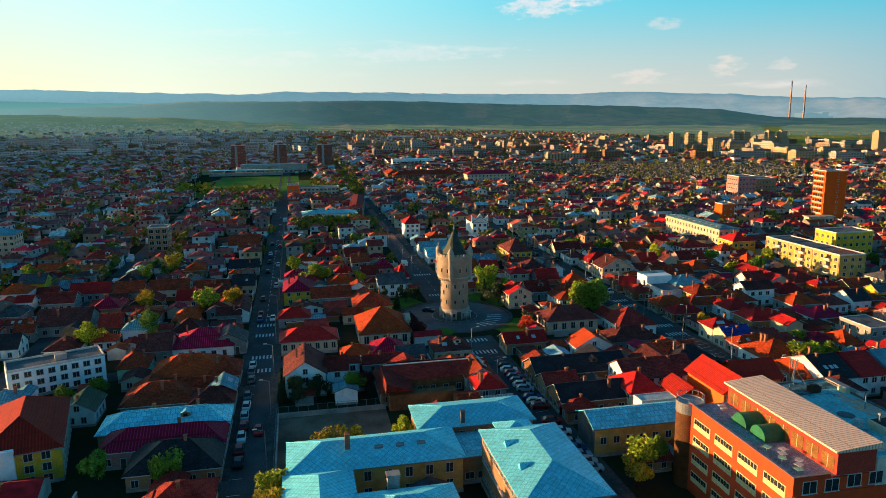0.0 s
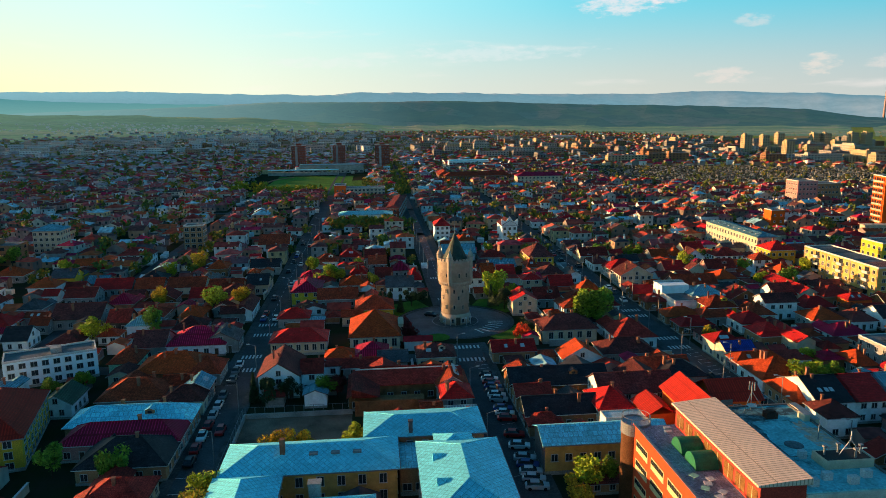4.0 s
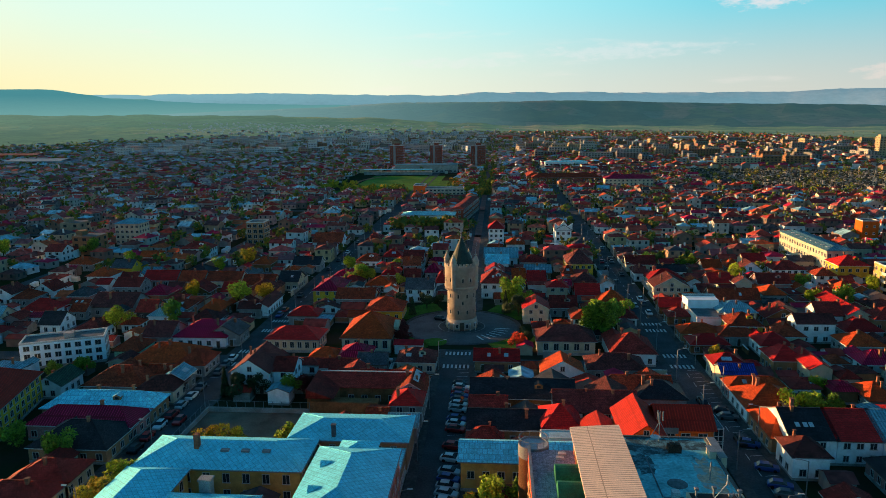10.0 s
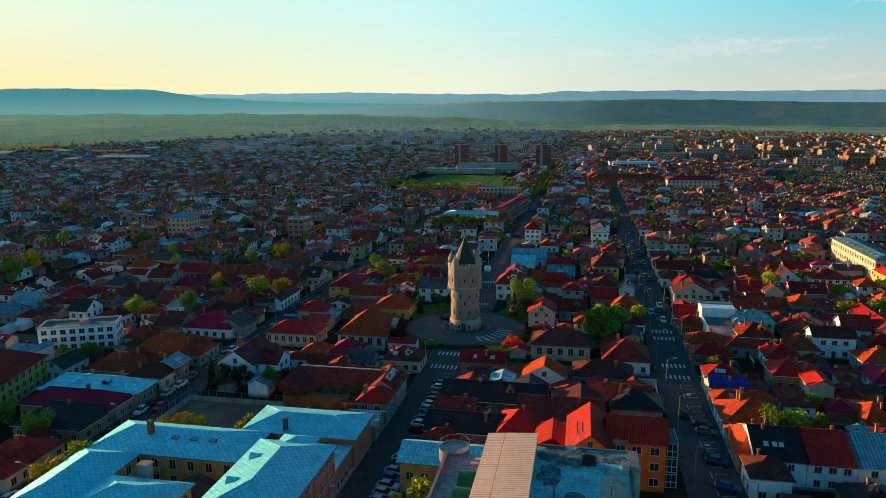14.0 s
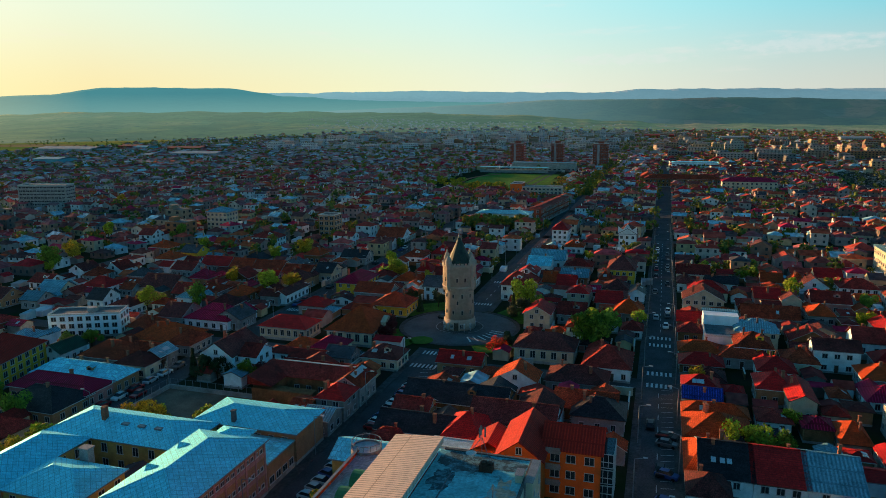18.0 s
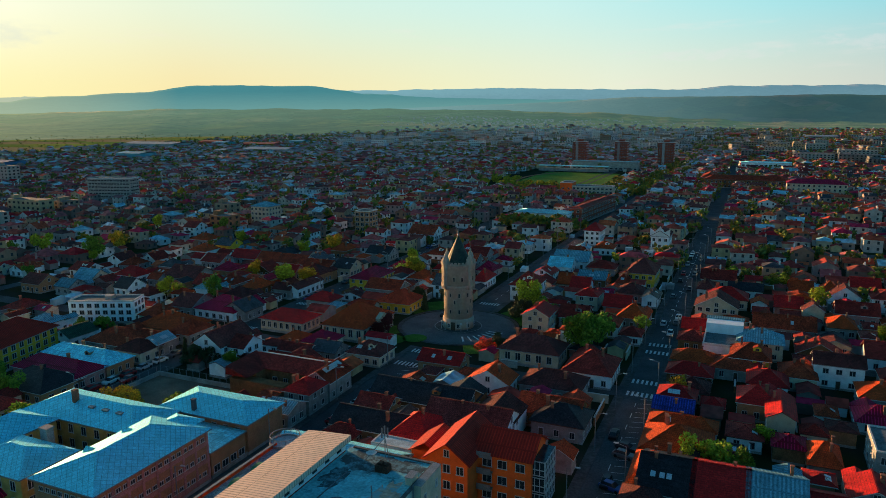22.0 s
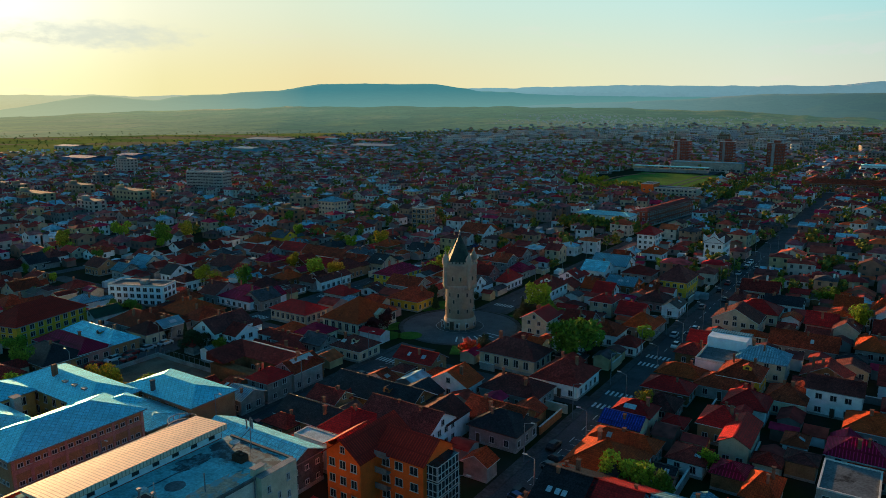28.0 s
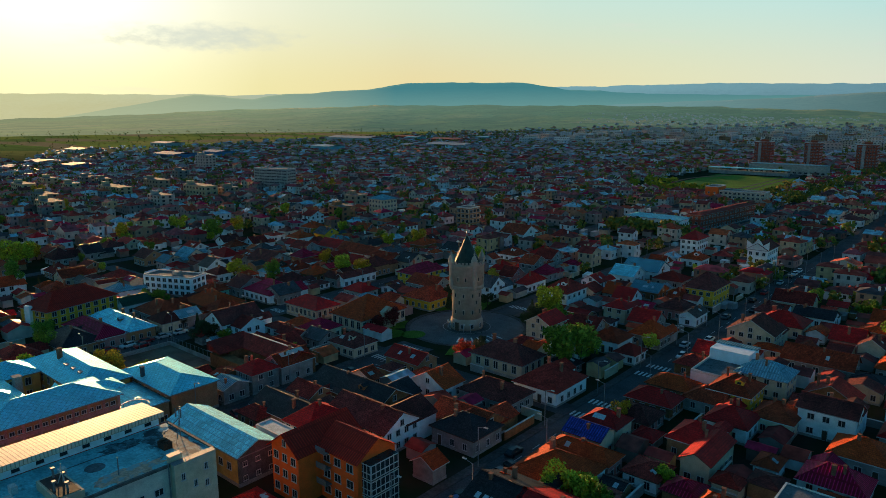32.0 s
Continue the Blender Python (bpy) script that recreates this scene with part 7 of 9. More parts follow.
block(147.0, 155.4, 152.0, 163.2, 5.6, "grey", "grey two-storey house with a flat felt roof", "town_house", 2, (1.2, 1.3), 2.8, sides="sw", parapet=0.25, category="house")
house(136.8, 141.8, 148.7, 157.7, 3.0, "hip", "orange", "grey", "grey rendered low house with an orange clay tile hip roof")
house(181.3, 190.8, 197.4, 205.4, 3.4, "gable", "rust", "brick", "bare brick low house with a weathered terracotta tile gable roof")
house(185.8, 192.7, 190.7, 197.1, 3.6, "gable", "slate", "yellow", "yellow low house with a grey metal gable roof")
# ---- houses that fill the blocks ----
rf = random.Random(5)


RC = ["rust", "redbrown", "red", "brown", "redbrown", "redbrown", "rust", "orange", "brown", "slate", "magenta", "bluegrey", "dark", "redbrown", "brown", "red"]
WC = ["white", "cream", "grey", "white", "tan", "brick", "cream", "grey", "pink", "tan", "white"]
ROOF_WORD = {"rust": "weathered terracotta tile", "orange": "orange clay tile", "red": "bright red metal tile", "redbrown": "red-brown tile", "brown": "dark brown tile", "dark": "near-black metal", "slate": "grey metal", "magenta": "raspberry red metal", "bluegrey": "pale blue-grey metal"}
WALL_WORD = {"brick": "bare brick", "grey": "grey rendered"}
RESERVED = [(-40, -18, 114, 158), (9.5, 13.5, 184, 203), (-95, 12, 575, 775), (-9, 18, 116, 144), (25, 42, 60, 118)]
TREE_SPOTS, FAR_SPOTS = [], []
fv, ff, fm = [], [], []


CEM = [Vector((253, 625)), Vector((374, 556)), Vector((459, 563)), Vector((559, 690)), Vector((450, 782)), Vector((269, 818))]


def in_cemetery(x, y, m=0.0):
    p = Vector((x, y))
    for a, b in zip(CEM, CEM[1:] + CEM[:1]):
        e = (b - a).normalized()
        if e.x * (p.y - a.y) - e.y * (p.x - a.x) < -m:
            return False
    return True


def far_house(x0, x1, y0, y1, h, hip, ridge, pitch, wins, two, zb=0.0, rm=0, turn=0.0):
    o = len(fv)
    over = 0.35
    ze = h - over * pitch
    fv.extend([(x0, y0, 0), (x1, y0, 0), (x1, y1, 0), (x0, y1, 0), (x0, y0, h), (x1, y0, h), (x1, y1, h), (x0, y1, h)])
    ff.extend([(o, o + 1, o + 5, o + 4), (o + 1, o + 2, o + 6, o + 5), (o + 2, o + 3, o + 7, o + 6), (o + 3, o, o + 4, o + 7)])
    fm.extend([1] * 4)
    if not hip:
        if ridge:
            ym, zt = (y0 + y1) / 2, h + (y1 - y0) / 2 * pitch
            fv.extend([(x0, ym, zt), (x1, ym, zt)])
            ff.extend([(o + 7, o + 4, o + 8), (o + 5, o + 6, o + 9)])
        else:
            xm, zt = (x0 + x1) / 2, h + (x1 - x0) / 2 * pitch
            fv.extend([(xm, y0, zt), (xm, y1, zt)])
            ff.extend([(o + 4, o + 5, o + 8), (o + 6, o + 7, o + 9)])
        fm.extend([1] * 2)
    p = len(fv)
    X0, X1, Y0, Y1 = x0 - over, x1 + over, y0 - over, y1 + over
    if ridge:
        r = (Y1 - Y0) / 2
        i = min(r, (X1 - X0) / 2 - 0.1) if hip else 0
        zt = ze + r * pitch
        fv.extend([(X0, Y0, ze), (X1, Y0, ze), (X1, Y1, ze), (X0, Y1, ze), (X0 + i, (Y0 + Y1) / 2, zt), (X1 - i, (Y0 + Y1) / 2, zt)])
        ff.extend([(p, p + 1, p + 5, p + 4), (p + 2, p + 3, p + 4, p + 5)])
        ends = [(p + 1, p + 2, p + 5), (p + 3, p, p + 4)]
    else:
        r = (X1 - X0) / 2
        i = min(r, (Y1 - Y0) / 2 - 0.1) if hip else 0
        zt = ze + r * pitch
        fv.extend([(X0, Y0, ze), (X1, Y0, ze), (X1, Y1, ze), (X0, Y1, ze), ((X0 + X1) / 2, Y0 + i, zt), ((X0 + X1) / 2, Y1 - i, zt)])
        ff.extend([(p + 1, p + 2, p + 5, p + 4), (p + 3, p, p + 4, p + 5)])
        ends = [(p, p + 1, p + 4), (p + 2, p + 3, p + 5)]
    if hip:
        ff.extend(ends)
    fm.extend([rm] * (4 if hip else 2))
    if wins:
        for fl in range(2 if two else 1):
            z0 = 1.1 + 2.8 * fl
            n = max(1, int((x1 - x0) / 3))
            for k in range(n):
                u = x0 + (k + 0.5) * (x1 - x0) / n
                q = len(fv)
                fv.extend([(u - 0.5, y0 - 0.04, z0), (u + 0.5, y0 - 0.04, z0), (u + 0.5, y0 - 0.04, z0 + 1.3), (u - 0.5, y0 - 0.04, z0 + 1.3)])
                ff.append((q, q + 1, q + 2, q + 3))
                fm.append(2)
            n = max(1, int((y1 - y0) / 3))
            for k in range(n):
                u = y0 + (k + 0.5) * (y1 - y0) / n
                for xx, s in ((x1 + 0.04, 1), (x0 - 0.04, -1)):
                    q = len(fv)
                    fv.extend([(xx, u - 0.5 * s, z0), (xx, u + 0.5 * s, z0), (xx, u + 0.5 * s, z0 + 1.3), (xx, u - 0.5 * s, z0 + 1.3)])
                    ff.append((q, q + 1, q + 2, q + 3))
                    fm.append(2)
    if wins:
        q = len(fv)
        cx, cy, s = rf.uniform(x0 + 1, x1 - 1), rf.uniform(y0 + 1, y1 - 1), 0.3
        zz = h + (zt - h) * 0.3
        fv.extend([(cx - s, cy - s, zz), (cx + s, cy - s, zz), (cx + s, cy + s, zz), (cx - s, cy + s, zz), (cx - s, cy - s, zt + 0.6), (cx + s, cy - s, zt + 0.6), (cx + s, cy + s, zt + 0.6), (cx - s, cy + s, zt + 0.6)])
        ff.extend([(q, q + 1, q + 5, q + 4), (q + 1, q + 2, q + 6, q + 5), (q + 2, q + 3, q + 7, q + 6), (q + 3, q, q + 4, q + 7), (q + 4, q + 5, q + 6, q + 7)])
        fm.extend([1] * 5)
    if zb or turn:
        ca, sa, mx, my = math.cos(radians(turn)), math.sin(radians(turn)), (x0 + x1) / 2, (y0 + y1) / 2
        for k in range(o, len(fv)):
            ux, uy = fv[k][0] - mx, fv[k][1] - my
            fv[k] = (mx + ca * ux - sa * uy, my + sa * ux + ca * uy, fv[k][2] + zb)


def town_reach(az):
    return along([(-60, 900), (-45, 1200), (-32, 1350), (-20, 2100), (-8, 2450), (4, 2450), (14, 2400), (24, 2250), (32, 1950), (45, 1500), (60, 1100), (80, 780)], az)


def block_quarter(r, az):
    """The quarter of flats beyond the old houses, thick in the north and thinning out westwards."""
    return -41 < az < 29 and along([(-41, 860), (-12, 900), (-4, 1080), (10, 1180), (29, 1230)], az) < r < along([(-41, 1500), (-12, 1750), (4, 2150), (18, 2150), (29, 1650)], az)


near_count = 0
y = 72.0
while y < 2500:
    rowd = 12.5 if y < 260 else 9.0
    x = -1900.0
    while x < 1700:
        step = rf.uniform(10.5, 15.5) if y < 260 and abs(x) < 320 else rf.uniform(8.0, 13.0)
        cx, cy = x + step / 2, y + rowd / 2 + rf.uniform(-2.6, 2.6)
        x += step
        dx, dy = cx - CENTRE.x, cy
        r = math.hypot(dx, dy)
        az = math.degrees(math.atan2(-dx, dy))
        if az < -58 or az > 84 or r > town_reach(az) * rf.uniform(0.62, 1.08):
            continue
        thin = 0.10 + max(0.0, (r - 700) / 1800) * 0.6
        if block_quarter(r, az) and rf.random() < 0.6:
            continue
        w, d = (rf.uniform(7.0, 11.0), rf.uniform(6.5, 9.5)) if r < 300 else (rf.uniform(6.0, 11.5), rf.uniform(5.5, 8.5))
        if any(a - 7 < cx < b + 7 and c - 7 < cy < e + 7 for a, b, c, e in RESERVED):
            continue
        if in_cemetery(cx, cy, 8):
            continue
        w = min(w, step - 0.5)
        x0, x1, y0, y1 = cx - w / 2, cx + w / 2, cy - d / 2, cy + d / 2
        if rf.random() < thin:
            if not on_street(cx - 3, cx + 3, cy - 3, cy + 3) and clear(cx - 3, cx + 3, cy - 3, cy + 3, 0):
                (TREE_SPOTS if r < 420 else FAR_SPOTS).append((cx, cy))
            continue
        for a, b in STREETS_X + [(v - 3.4, v + 3.4) for v in FAR_X]:
            if x0 < b + 2.2 and x1 > a - 2.2 and y0 < 900:
                if cx > (a + b) / 2:
                    x0 = b + 2.3
                    x1 = max(x1, x0 + 7)
                else:
                    x1 = a - 2.3
                    x0 = min(x0, x1 - 7)
        if on_street(x0, x1, y0, y1) or not clear(x0, x1, y0, y1, 0.6):
            if not on_street(x0 + 2, x1 - 2, y0 + 2, y1 - 2):
                s = 0.45
                x0, x1, y0, y1 = cx - w * s / 2, cx + w * s / 2, cy - d * s / 2, cy + d * s / 2
                if clear(x0, x1, y0, y1, 0.3) and not on_street(x0, x1, y0, y1):
                    TAKEN.append((x0, x1, y0, y1))
                    far_house(x0, x1, y0, y1, 2.6, False, rf.random() < 0.5, 0.4, False, False)
            continue
        hip, rx = rf.random() < 0.6, rf.random() < 0.6
        h = rf.choice((2.7, 2.9, 3.1, 3.3, 3.6, 4.2, 4.8)) if r < 300 else rf.choice((2.6, 2.8, 3.0, 3.2, 3.6, 4.2, 5.2, 5.9))
        pitch = rf.uniform(0.46, 0.7) if r < 300 else rf.uniform(0.34, 0.56)
        if r < 300 and near_count < 115 and -45 < az < 62:
            near_count += 1
            rc, wc = rf.choice(RC), rf.choice(WC)
            house(round(x0, 1), round(x1, 1), round(y0, 1), round(y1, 1), h, "hip" if hip else "gable", rc, wc, f"{WALL_WORD.get(wc, wc)} {'two-storey' if h > 4.7 else 'low'} house with a {ROOF_WORD[rc]} {'hip' if hip else 'gable'} roof", "x" if rx else "y", pitch)
        else:
            if r < 500:
                TAKEN.append((x0, x1, y0, y1))
            zb = SLOPE(r, az) - 0.4 if r > 2000 and az > -29 else 0.0
            # haze-coloured roofs come likelier with distance and to the west
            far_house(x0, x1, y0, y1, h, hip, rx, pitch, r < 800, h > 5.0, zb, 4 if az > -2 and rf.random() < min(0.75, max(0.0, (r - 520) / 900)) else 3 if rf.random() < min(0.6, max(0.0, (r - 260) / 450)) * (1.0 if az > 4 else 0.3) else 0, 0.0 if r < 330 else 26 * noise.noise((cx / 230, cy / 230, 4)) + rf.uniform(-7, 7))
            if r < 1100 and rf.random() < 0.55:
                ww = w * rf.uniform(0.4, 0.6)
                xa = rf.choice((x0, x1 - ww))
                far_house(xa, xa + ww, y1 - 1.0, y1 + rf.uniform(2, 4.5), h * rf.uniform(0.7, 0.95), False, not rx, pitch * 0.9, False, False)
        if rf.random() < (0.3 if r < 420 else 0.12):
            (TREE_SPOTS if r < 420 else FAR_SPOTS).append((x1 + rf.uniform(0.5, 2), cy + rf.uniform(-6, 6)))
        if r > 420 and rf.random() < 0.16:
            FAR_SPOTS.append((x1 + rf.uniform(0.5, 3), y1 + rf.uniform(0, 5)))
    y += rowd


# sheds and garden walls that crowd the yards
rs = random.Random(17)
sheds = 0
for _ in range(6000):
    x, y = rs.uniform(-95, 190), rs.uniform(96, 300)
    w, d = rs.uniform(3.6, 7.5), rs.uniform(3.4, 7.0)
    x0, x1, y0, y1 = round(x - w / 2, 1), round(x + w / 2, 1), round(y - d / 2, 1), round(y + d / 2, 1)
    if any(a - 4 < x < b + 4 and c - 4 < y < e + 4 for a, b, c, e in RESERVED):
        continue
    if on_street(x0, x1, y0, y1) or not clear(x0, x1, y0, y1, 0.25):
        continue
    sheds += 1
    rc, wc = rs.choice(RC), rs.choice(WC)
    h = rs.choice((2.2, 2.5, 2.8, 3.2))
    if sheds <= 150:
        house(x0, x1, y0, y1, h, rs.choice(("gable", "gable", "hip")), rc, wc, f"small {WALL_WORD.get(wc, wc)} outbuilding with a {ROOF_WORD[rc]} roof", rs.choice("xy"), rs.uniform(0.25, 0.6), w > 5.5, 0, "outbuilding", False)
    else:
        TAKEN.append((x0, x1, y0, y1))
        far_house(x0, x1, y0, y1, h, False, rs.random() < 0.5, 0.4, False, False)
walls = 0
for _ in range(3000):
    x, y = rs.uniform(-80, 180), rs.uniform(100, 290)
    if rs.random() < 0.5:
        q = (x, x + 0.25, y, y + rs.uniform(4, 11))
    else:
        q = (x, x + rs.uniform(4, 11), y, y + 0.25)
    if walls < 110 and clear(*q, 0.1) and not on_street(*q) and not any(a - 4 < x < b + 4 and c - 4 < y < e + 4 for a, b, c, e in RESERVED):
        walls += 1
        h = rs.uniform(1.4, 2.2)
        g = Geo().box(*q, 0, h, 0).box(q[0] - 0.06, q[1] + 0.06, q[2] - 0.06, q[3] + 0.06, h, h + 0.1, 1)
        tagged(new("garden_wall", g.mesh("garden_wall", [rs.choice((WALL["grey"], WALL["brick"], WALL["cream"], CONCRETE)), TRIM])), "rendered garden wall with a pale coping", "wall", "garden walls")


def bulk(name, v, f, m, mats):
    me = bpy.data.meshes.new(name)
    me.from_pydata(v, [], f)
    for k in mats:
        me.materials.append(k)
    me.polygons.foreach_set("material_index", m)
    return new(name, me)


tagged(bulk("far_houses", fv, ff, fm, [FAR_ROOF, FAR_WALL, varied("far_house_panes", (0.035, 0.04, 0.045), 0.5, amount=0.4), HAZE_MAUVE_ROOF, HAZE_PALE_ROOF]), "sea of low houses with red and brown tiled roofs", "houses", kind="stuff")

# small sheds, carports and vans in the yards and side streets further out
yv, yf = [], []
ry = random.Random(29)
for _ in range(4800):
    az, r = ry.uniform(-46, 66), 230 + 1100 * ry.random() ** 0.8
    x, y = CENTRE.x - r * math.sin(radians(az)), r * math.cos(radians(az))
    w, d, h = ry.uniform(0.8, 2.2), ry.uniform(0.9, 2.4), ry.uniform(1.5, 2.6)
    if in_cemetery(x, y, 4) or any(a < x < b and c < y < e for a, b, c, e in RESERVED) or any(a - 0.5 < x < b + 0.5 for a, b in STREETS_X):
        continue
    if r < 480 and not clear(x - w, x + w, y - d, y + d, 0.1):
        continue
    o, k = len(yv), ry.uniform(0.7, 1.0)
    yv.extend([(x - w, y - d, 0), (x + w, y - d, 0), (x + w, y + d, 0), (x - w, y + d, 0), (x - w, y - d, h * k), (x + w, y - d, h * k), (x + w, y + d, h), (x - w, y + d, h)])
    yf.extend([(o, o + 1, o + 5, o + 4), (o + 1, o + 2, o + 6, o + 5), (o + 2, o + 3, o + 7, o + 6), (o + 3, o, o + 4, o + 7), (o + 4, o + 5, o + 6, o + 7)])
tagged(bulk("yard_sheds", yv, yf, [0] * len(yf), [mix_islands("shed_sheets", [(0.72, 0.73, 0.73), (0.50, 0.62, 0.68), (0.62, 0.55, 0.44), (0.30, 0.30, 0.31), (0.76, 0.75, 0.72), (0.40, 0.10, 0.07), (0.24, 0.44, 0.52), (0.20, 0.16, 0.14), (0.66, 0.66, 0.66)], 0.7, 0.25)]), "small pale sheds, carports and vans in the yards", "sheds", kind="stuff")

# ---- trees ----


def crown_mesh(seed, rad, tall, n, leaf, conic=False):
    """A crown of many small bent leaf clumps round a few limbs, ragged at the rim."""
    r = random.Random(seed)
    lobes = [(Vector((r.gauss(0, 0.42) * rad, r.gauss(0, 0.42) * rad, tall * (0.45 + 0.5 * r.random()))), rad * r.uniform(0.35, 0.62)) for _ in range(9)]
    g = Geo()
    for _ in range(n):
        if conic:
            z = tall * (0.08 + 0.92 * r.random() ** 1.3)
            q = rad * (1.02 - z / tall) * math.sqrt(r.uniform(0.3, 1))
            a = r.uniform(0, 6.283)
            c = Vector((q * math.cos(a), q * math.sin(a), z))
        else:
            p, s = r.choice(lobes)
            d = Vector((r.gauss(0, 1), r.gauss(0, 1), r.gauss(0, 0.85)))
            d.normalize()
            c = p + d * s * r.uniform(0.55, 1.08)
        u = Vector((r.gauss(0, 1), r.gauss(0, 1), r.gauss(0, 1))).normalized()
        w = u.orthogonal().normalized()
        k = leaf * r.uniform(0.6, 1.3)
        m = c + u.cross(w) * k * 0.35
        g.add([c - u * k, c - w * k * 0.6, m, c + u * k, c + w * k * 0.6], [(0, 1, 2), (1, 3, 2), (3, 4, 2), (4, 0, 2)])
    return g


TREES = {}


def tree_proto(kind, v):
    key = (kind, v)
    if key not in TREES:
        conic = kind == "dark" and v % 2 == 0
        rad, tall = (1.5, 7.5) if conic else (2.6, 6.2)
        cr = crown_mesh(v * 13 + len(kind), rad, tall, 1500, 0.33, conic).mesh("crown", LEAF[kind])
        g = Geo()
        g.bar((0, 0, 0), (0.05, 0.04, tall * 0.42), 0.17, 0, 6)
        rr = random.Random(v)
        for _ in range(5):
            a = rr.uniform(0, 6.28)
            g.bar((0.05, 0.04, tall * rr.uniform(0.25, 0.42)), (rad * 0.6 * math.cos(a), rad * 0.6 * math.sin(a), tall * rr.uniform(0.55, 0.8)), 0.07, 0, 4)
        TREES[key] = (cr, g.mesh("trunk", BARK))
    return TREES[key]


TREE_LABEL = {"green": "leafy green tree", "lime": "fresh yellow-green spring tree", "dark": "dark evergreen tree", "gold": "golden blossoming bush tree", "red": "copper-leaved tree", "orange": "orange-leaved tree"}


def tree(x, y, s, kind="green", v=None, where="beside the houses"):
    v = rf.randrange(4) if v is None else v
    cr, tk = tree_proto(kind, v)
    t = thing("tree", f"{TREE_LABEL[kind]} {where}", "tree", "trees of the town", at=(x, y, 0), turn=rf.uniform(0, 360))
    t.scale = (s, s, s * rf.uniform(0.9, 1.15))
    part("trunk", tk, t)
    part("crown", cr, t)
    return t

for k, (x, y) in enumerate(TREE_SPOTS[:150]):
    if clear(x - 1.2, x + 1.2, y - 1.2, y + 1.2, 0) and not on_street(x - 1, x + 1, y - 1, y + 1):
        tree(x, y, rf.uniform(0.5, 0.95), rf.choice(("green", "green", "lime", "gold", "green", "lime", "dark")))
for x, y, s, k, w in ((68.5, 101, 1.0, "gold", "in the court"), (56, 104, 1.0, "lime", "in front of the annex"), (61, 106.5, 0.8, "green", "in front of the annex"), (53.6, 100, 0.9, "gold", "beside the shopping block"), (2.5, 120.5, 0.85, "gold", "in the bare yard"), (6.5, 121.2, 0.85, "gold", "in the bare yard"), (10, 120.0, 0.7, "gold", "in the bare yard"), (17.6, 122.5, 0.85, "lime", "in the bare yard"), (-5.5, 107, 1.1, "lime", "at the school corner"), (-6.4, 100, 1.0, "gold", "at the school corner"), (-9 + 3.6, 150.5, 0.85, "dark", "by the white house"), (-2.6, 150.3, 0.8, "dark", "by the white house"), (2, 149.5, 0.8, "dark", "by the white house"), (10, 149.5, 0.8, "green", "behind the yard wall"), (13, 151, 0.9, "red", "behind the yard wall"), (31, 186, 0.9, "red", "in the square"), (30.5, 193, 0.9, "red", "in the square"), (63, 185.6, 0.75, "orange", "on the lawn of the square"), (65, 190, 0.8, "dark", "in the square"), (30, 219, 0.9, "dark", "in the square"), (34, 226, 0.9, "dark", "in the square"), (38, 229, 0.8, "dark", "in the square"), (25, 225, 0.8, "dark", "in the square"), (60, 222, 0.9, "dark", "in the square"), (64, 219, 1.0, "dark", "in the square"), (63, 228, 1.35, "lime", "beside the square"), (68, 224, 1.1, "green", "beside the square"), (85.5, 196, 1.75, "green", "behind the hall"), (90, 198.5, 1.5, "green", "behind the hall"), (86, 202, 1.4, "lime", "behind the hall"), (5, 262, 1.3, "lime", "in a courtyard"), (8, 259, 1.1, "gold", "in a courtyard"), (-42.5, 203, 1.1, "green", "behind the low houses"), (-56.5, 195.5, 1.25, "lime", "behind the white block"), (-30, 225, 1.4, "lime", "in a courtyard"), (-22, 229, 1.1, "gold", "in a courtyard"), (24, 199.6, 0.6, "gold", "behind the old hall"), (-24, 117, 0.9, "green", "in a yard"), (-36, 121, 0.9, "green", "in a yard"), (118, 142.5, 1.0, "lime", "behind the long houses"), (122, 143.5, 1.0, "lime", "behind the long houses"), (126, 142.5, 0.9, "green", "behind the long houses"), (130, 158, 0.7, "lime", "in a yard"), (112.4, 175.4, 0.7, "gold", "by the crossing"), (73, 152, 0.5, "lime", "in a yard"), (70, 154, 0.5, "gold", "in a yard"), (28, 158.5, 0.5, "gold", "in a court"), (-46, 160.5, 0.9, "green", "in front of the white block"), (-52, 158, 0.8, "green", "in front of the white block")):
    tree(x, y, s, k, None, w)

for x, y, k in ((-144, 148, "lime"), (-145, 154, "lime"), (-119, 141, "green"), (-155, 161, "gold"), (-174, 237, "lime"), (-140, 237, "green"), (-74, 213, "lime"), (-49, 237, "gold"), (-102, 289, "lime"), (-65, 271, "lime"), (-377, 244, "gold"), (-307, 237, "gold"), (-54, 222, "gold"), (-173, 210, "gold"), (-263, 418, "gold"), (-129, 316, "green"), (-123, 316, "green"), (-101, 291, "lime"), (-150, 256, "gold"), (-61, 278, "lime"), (-2, 280, "lime"), (-52, 291, "gold"), (-168, 304, "lime"), (11, 284, "lime"), (77, 313, "lime"), (101, 220, "lime"), (130, 262, "green"), (134, 271, "lime"), (124, 293, "green"), (158, 234, "lime"), (163, 253, "green"), (190, 248, "lime"), (169, 230, "green"), (149, 265, "lime"), (141, 296, "green")):
    for dx, dy in ((0, 0), (3, 0), (-3, 0), (0, 3), (0, -3), (4, 4), (-4, 4), (4, -4), (-4, -4)):
        if clear(x + dx - 1.3, x + dx + 1.3, y + dy - 1.3, y + dy + 1.3, 0) and not on_street(x + dx - 1, x + dx + 1, y + dy - 1, y + dy + 1):
            tree(x + dx, y + dy, 0.75 + 0.1 * (abs(x + y) % 5) + (0.4 if x < -118 else 0), k, None, "between the houses")
            break

# far trees, one joined sheet of clumps
tv, tf = [], []
rt = random.Random(3)


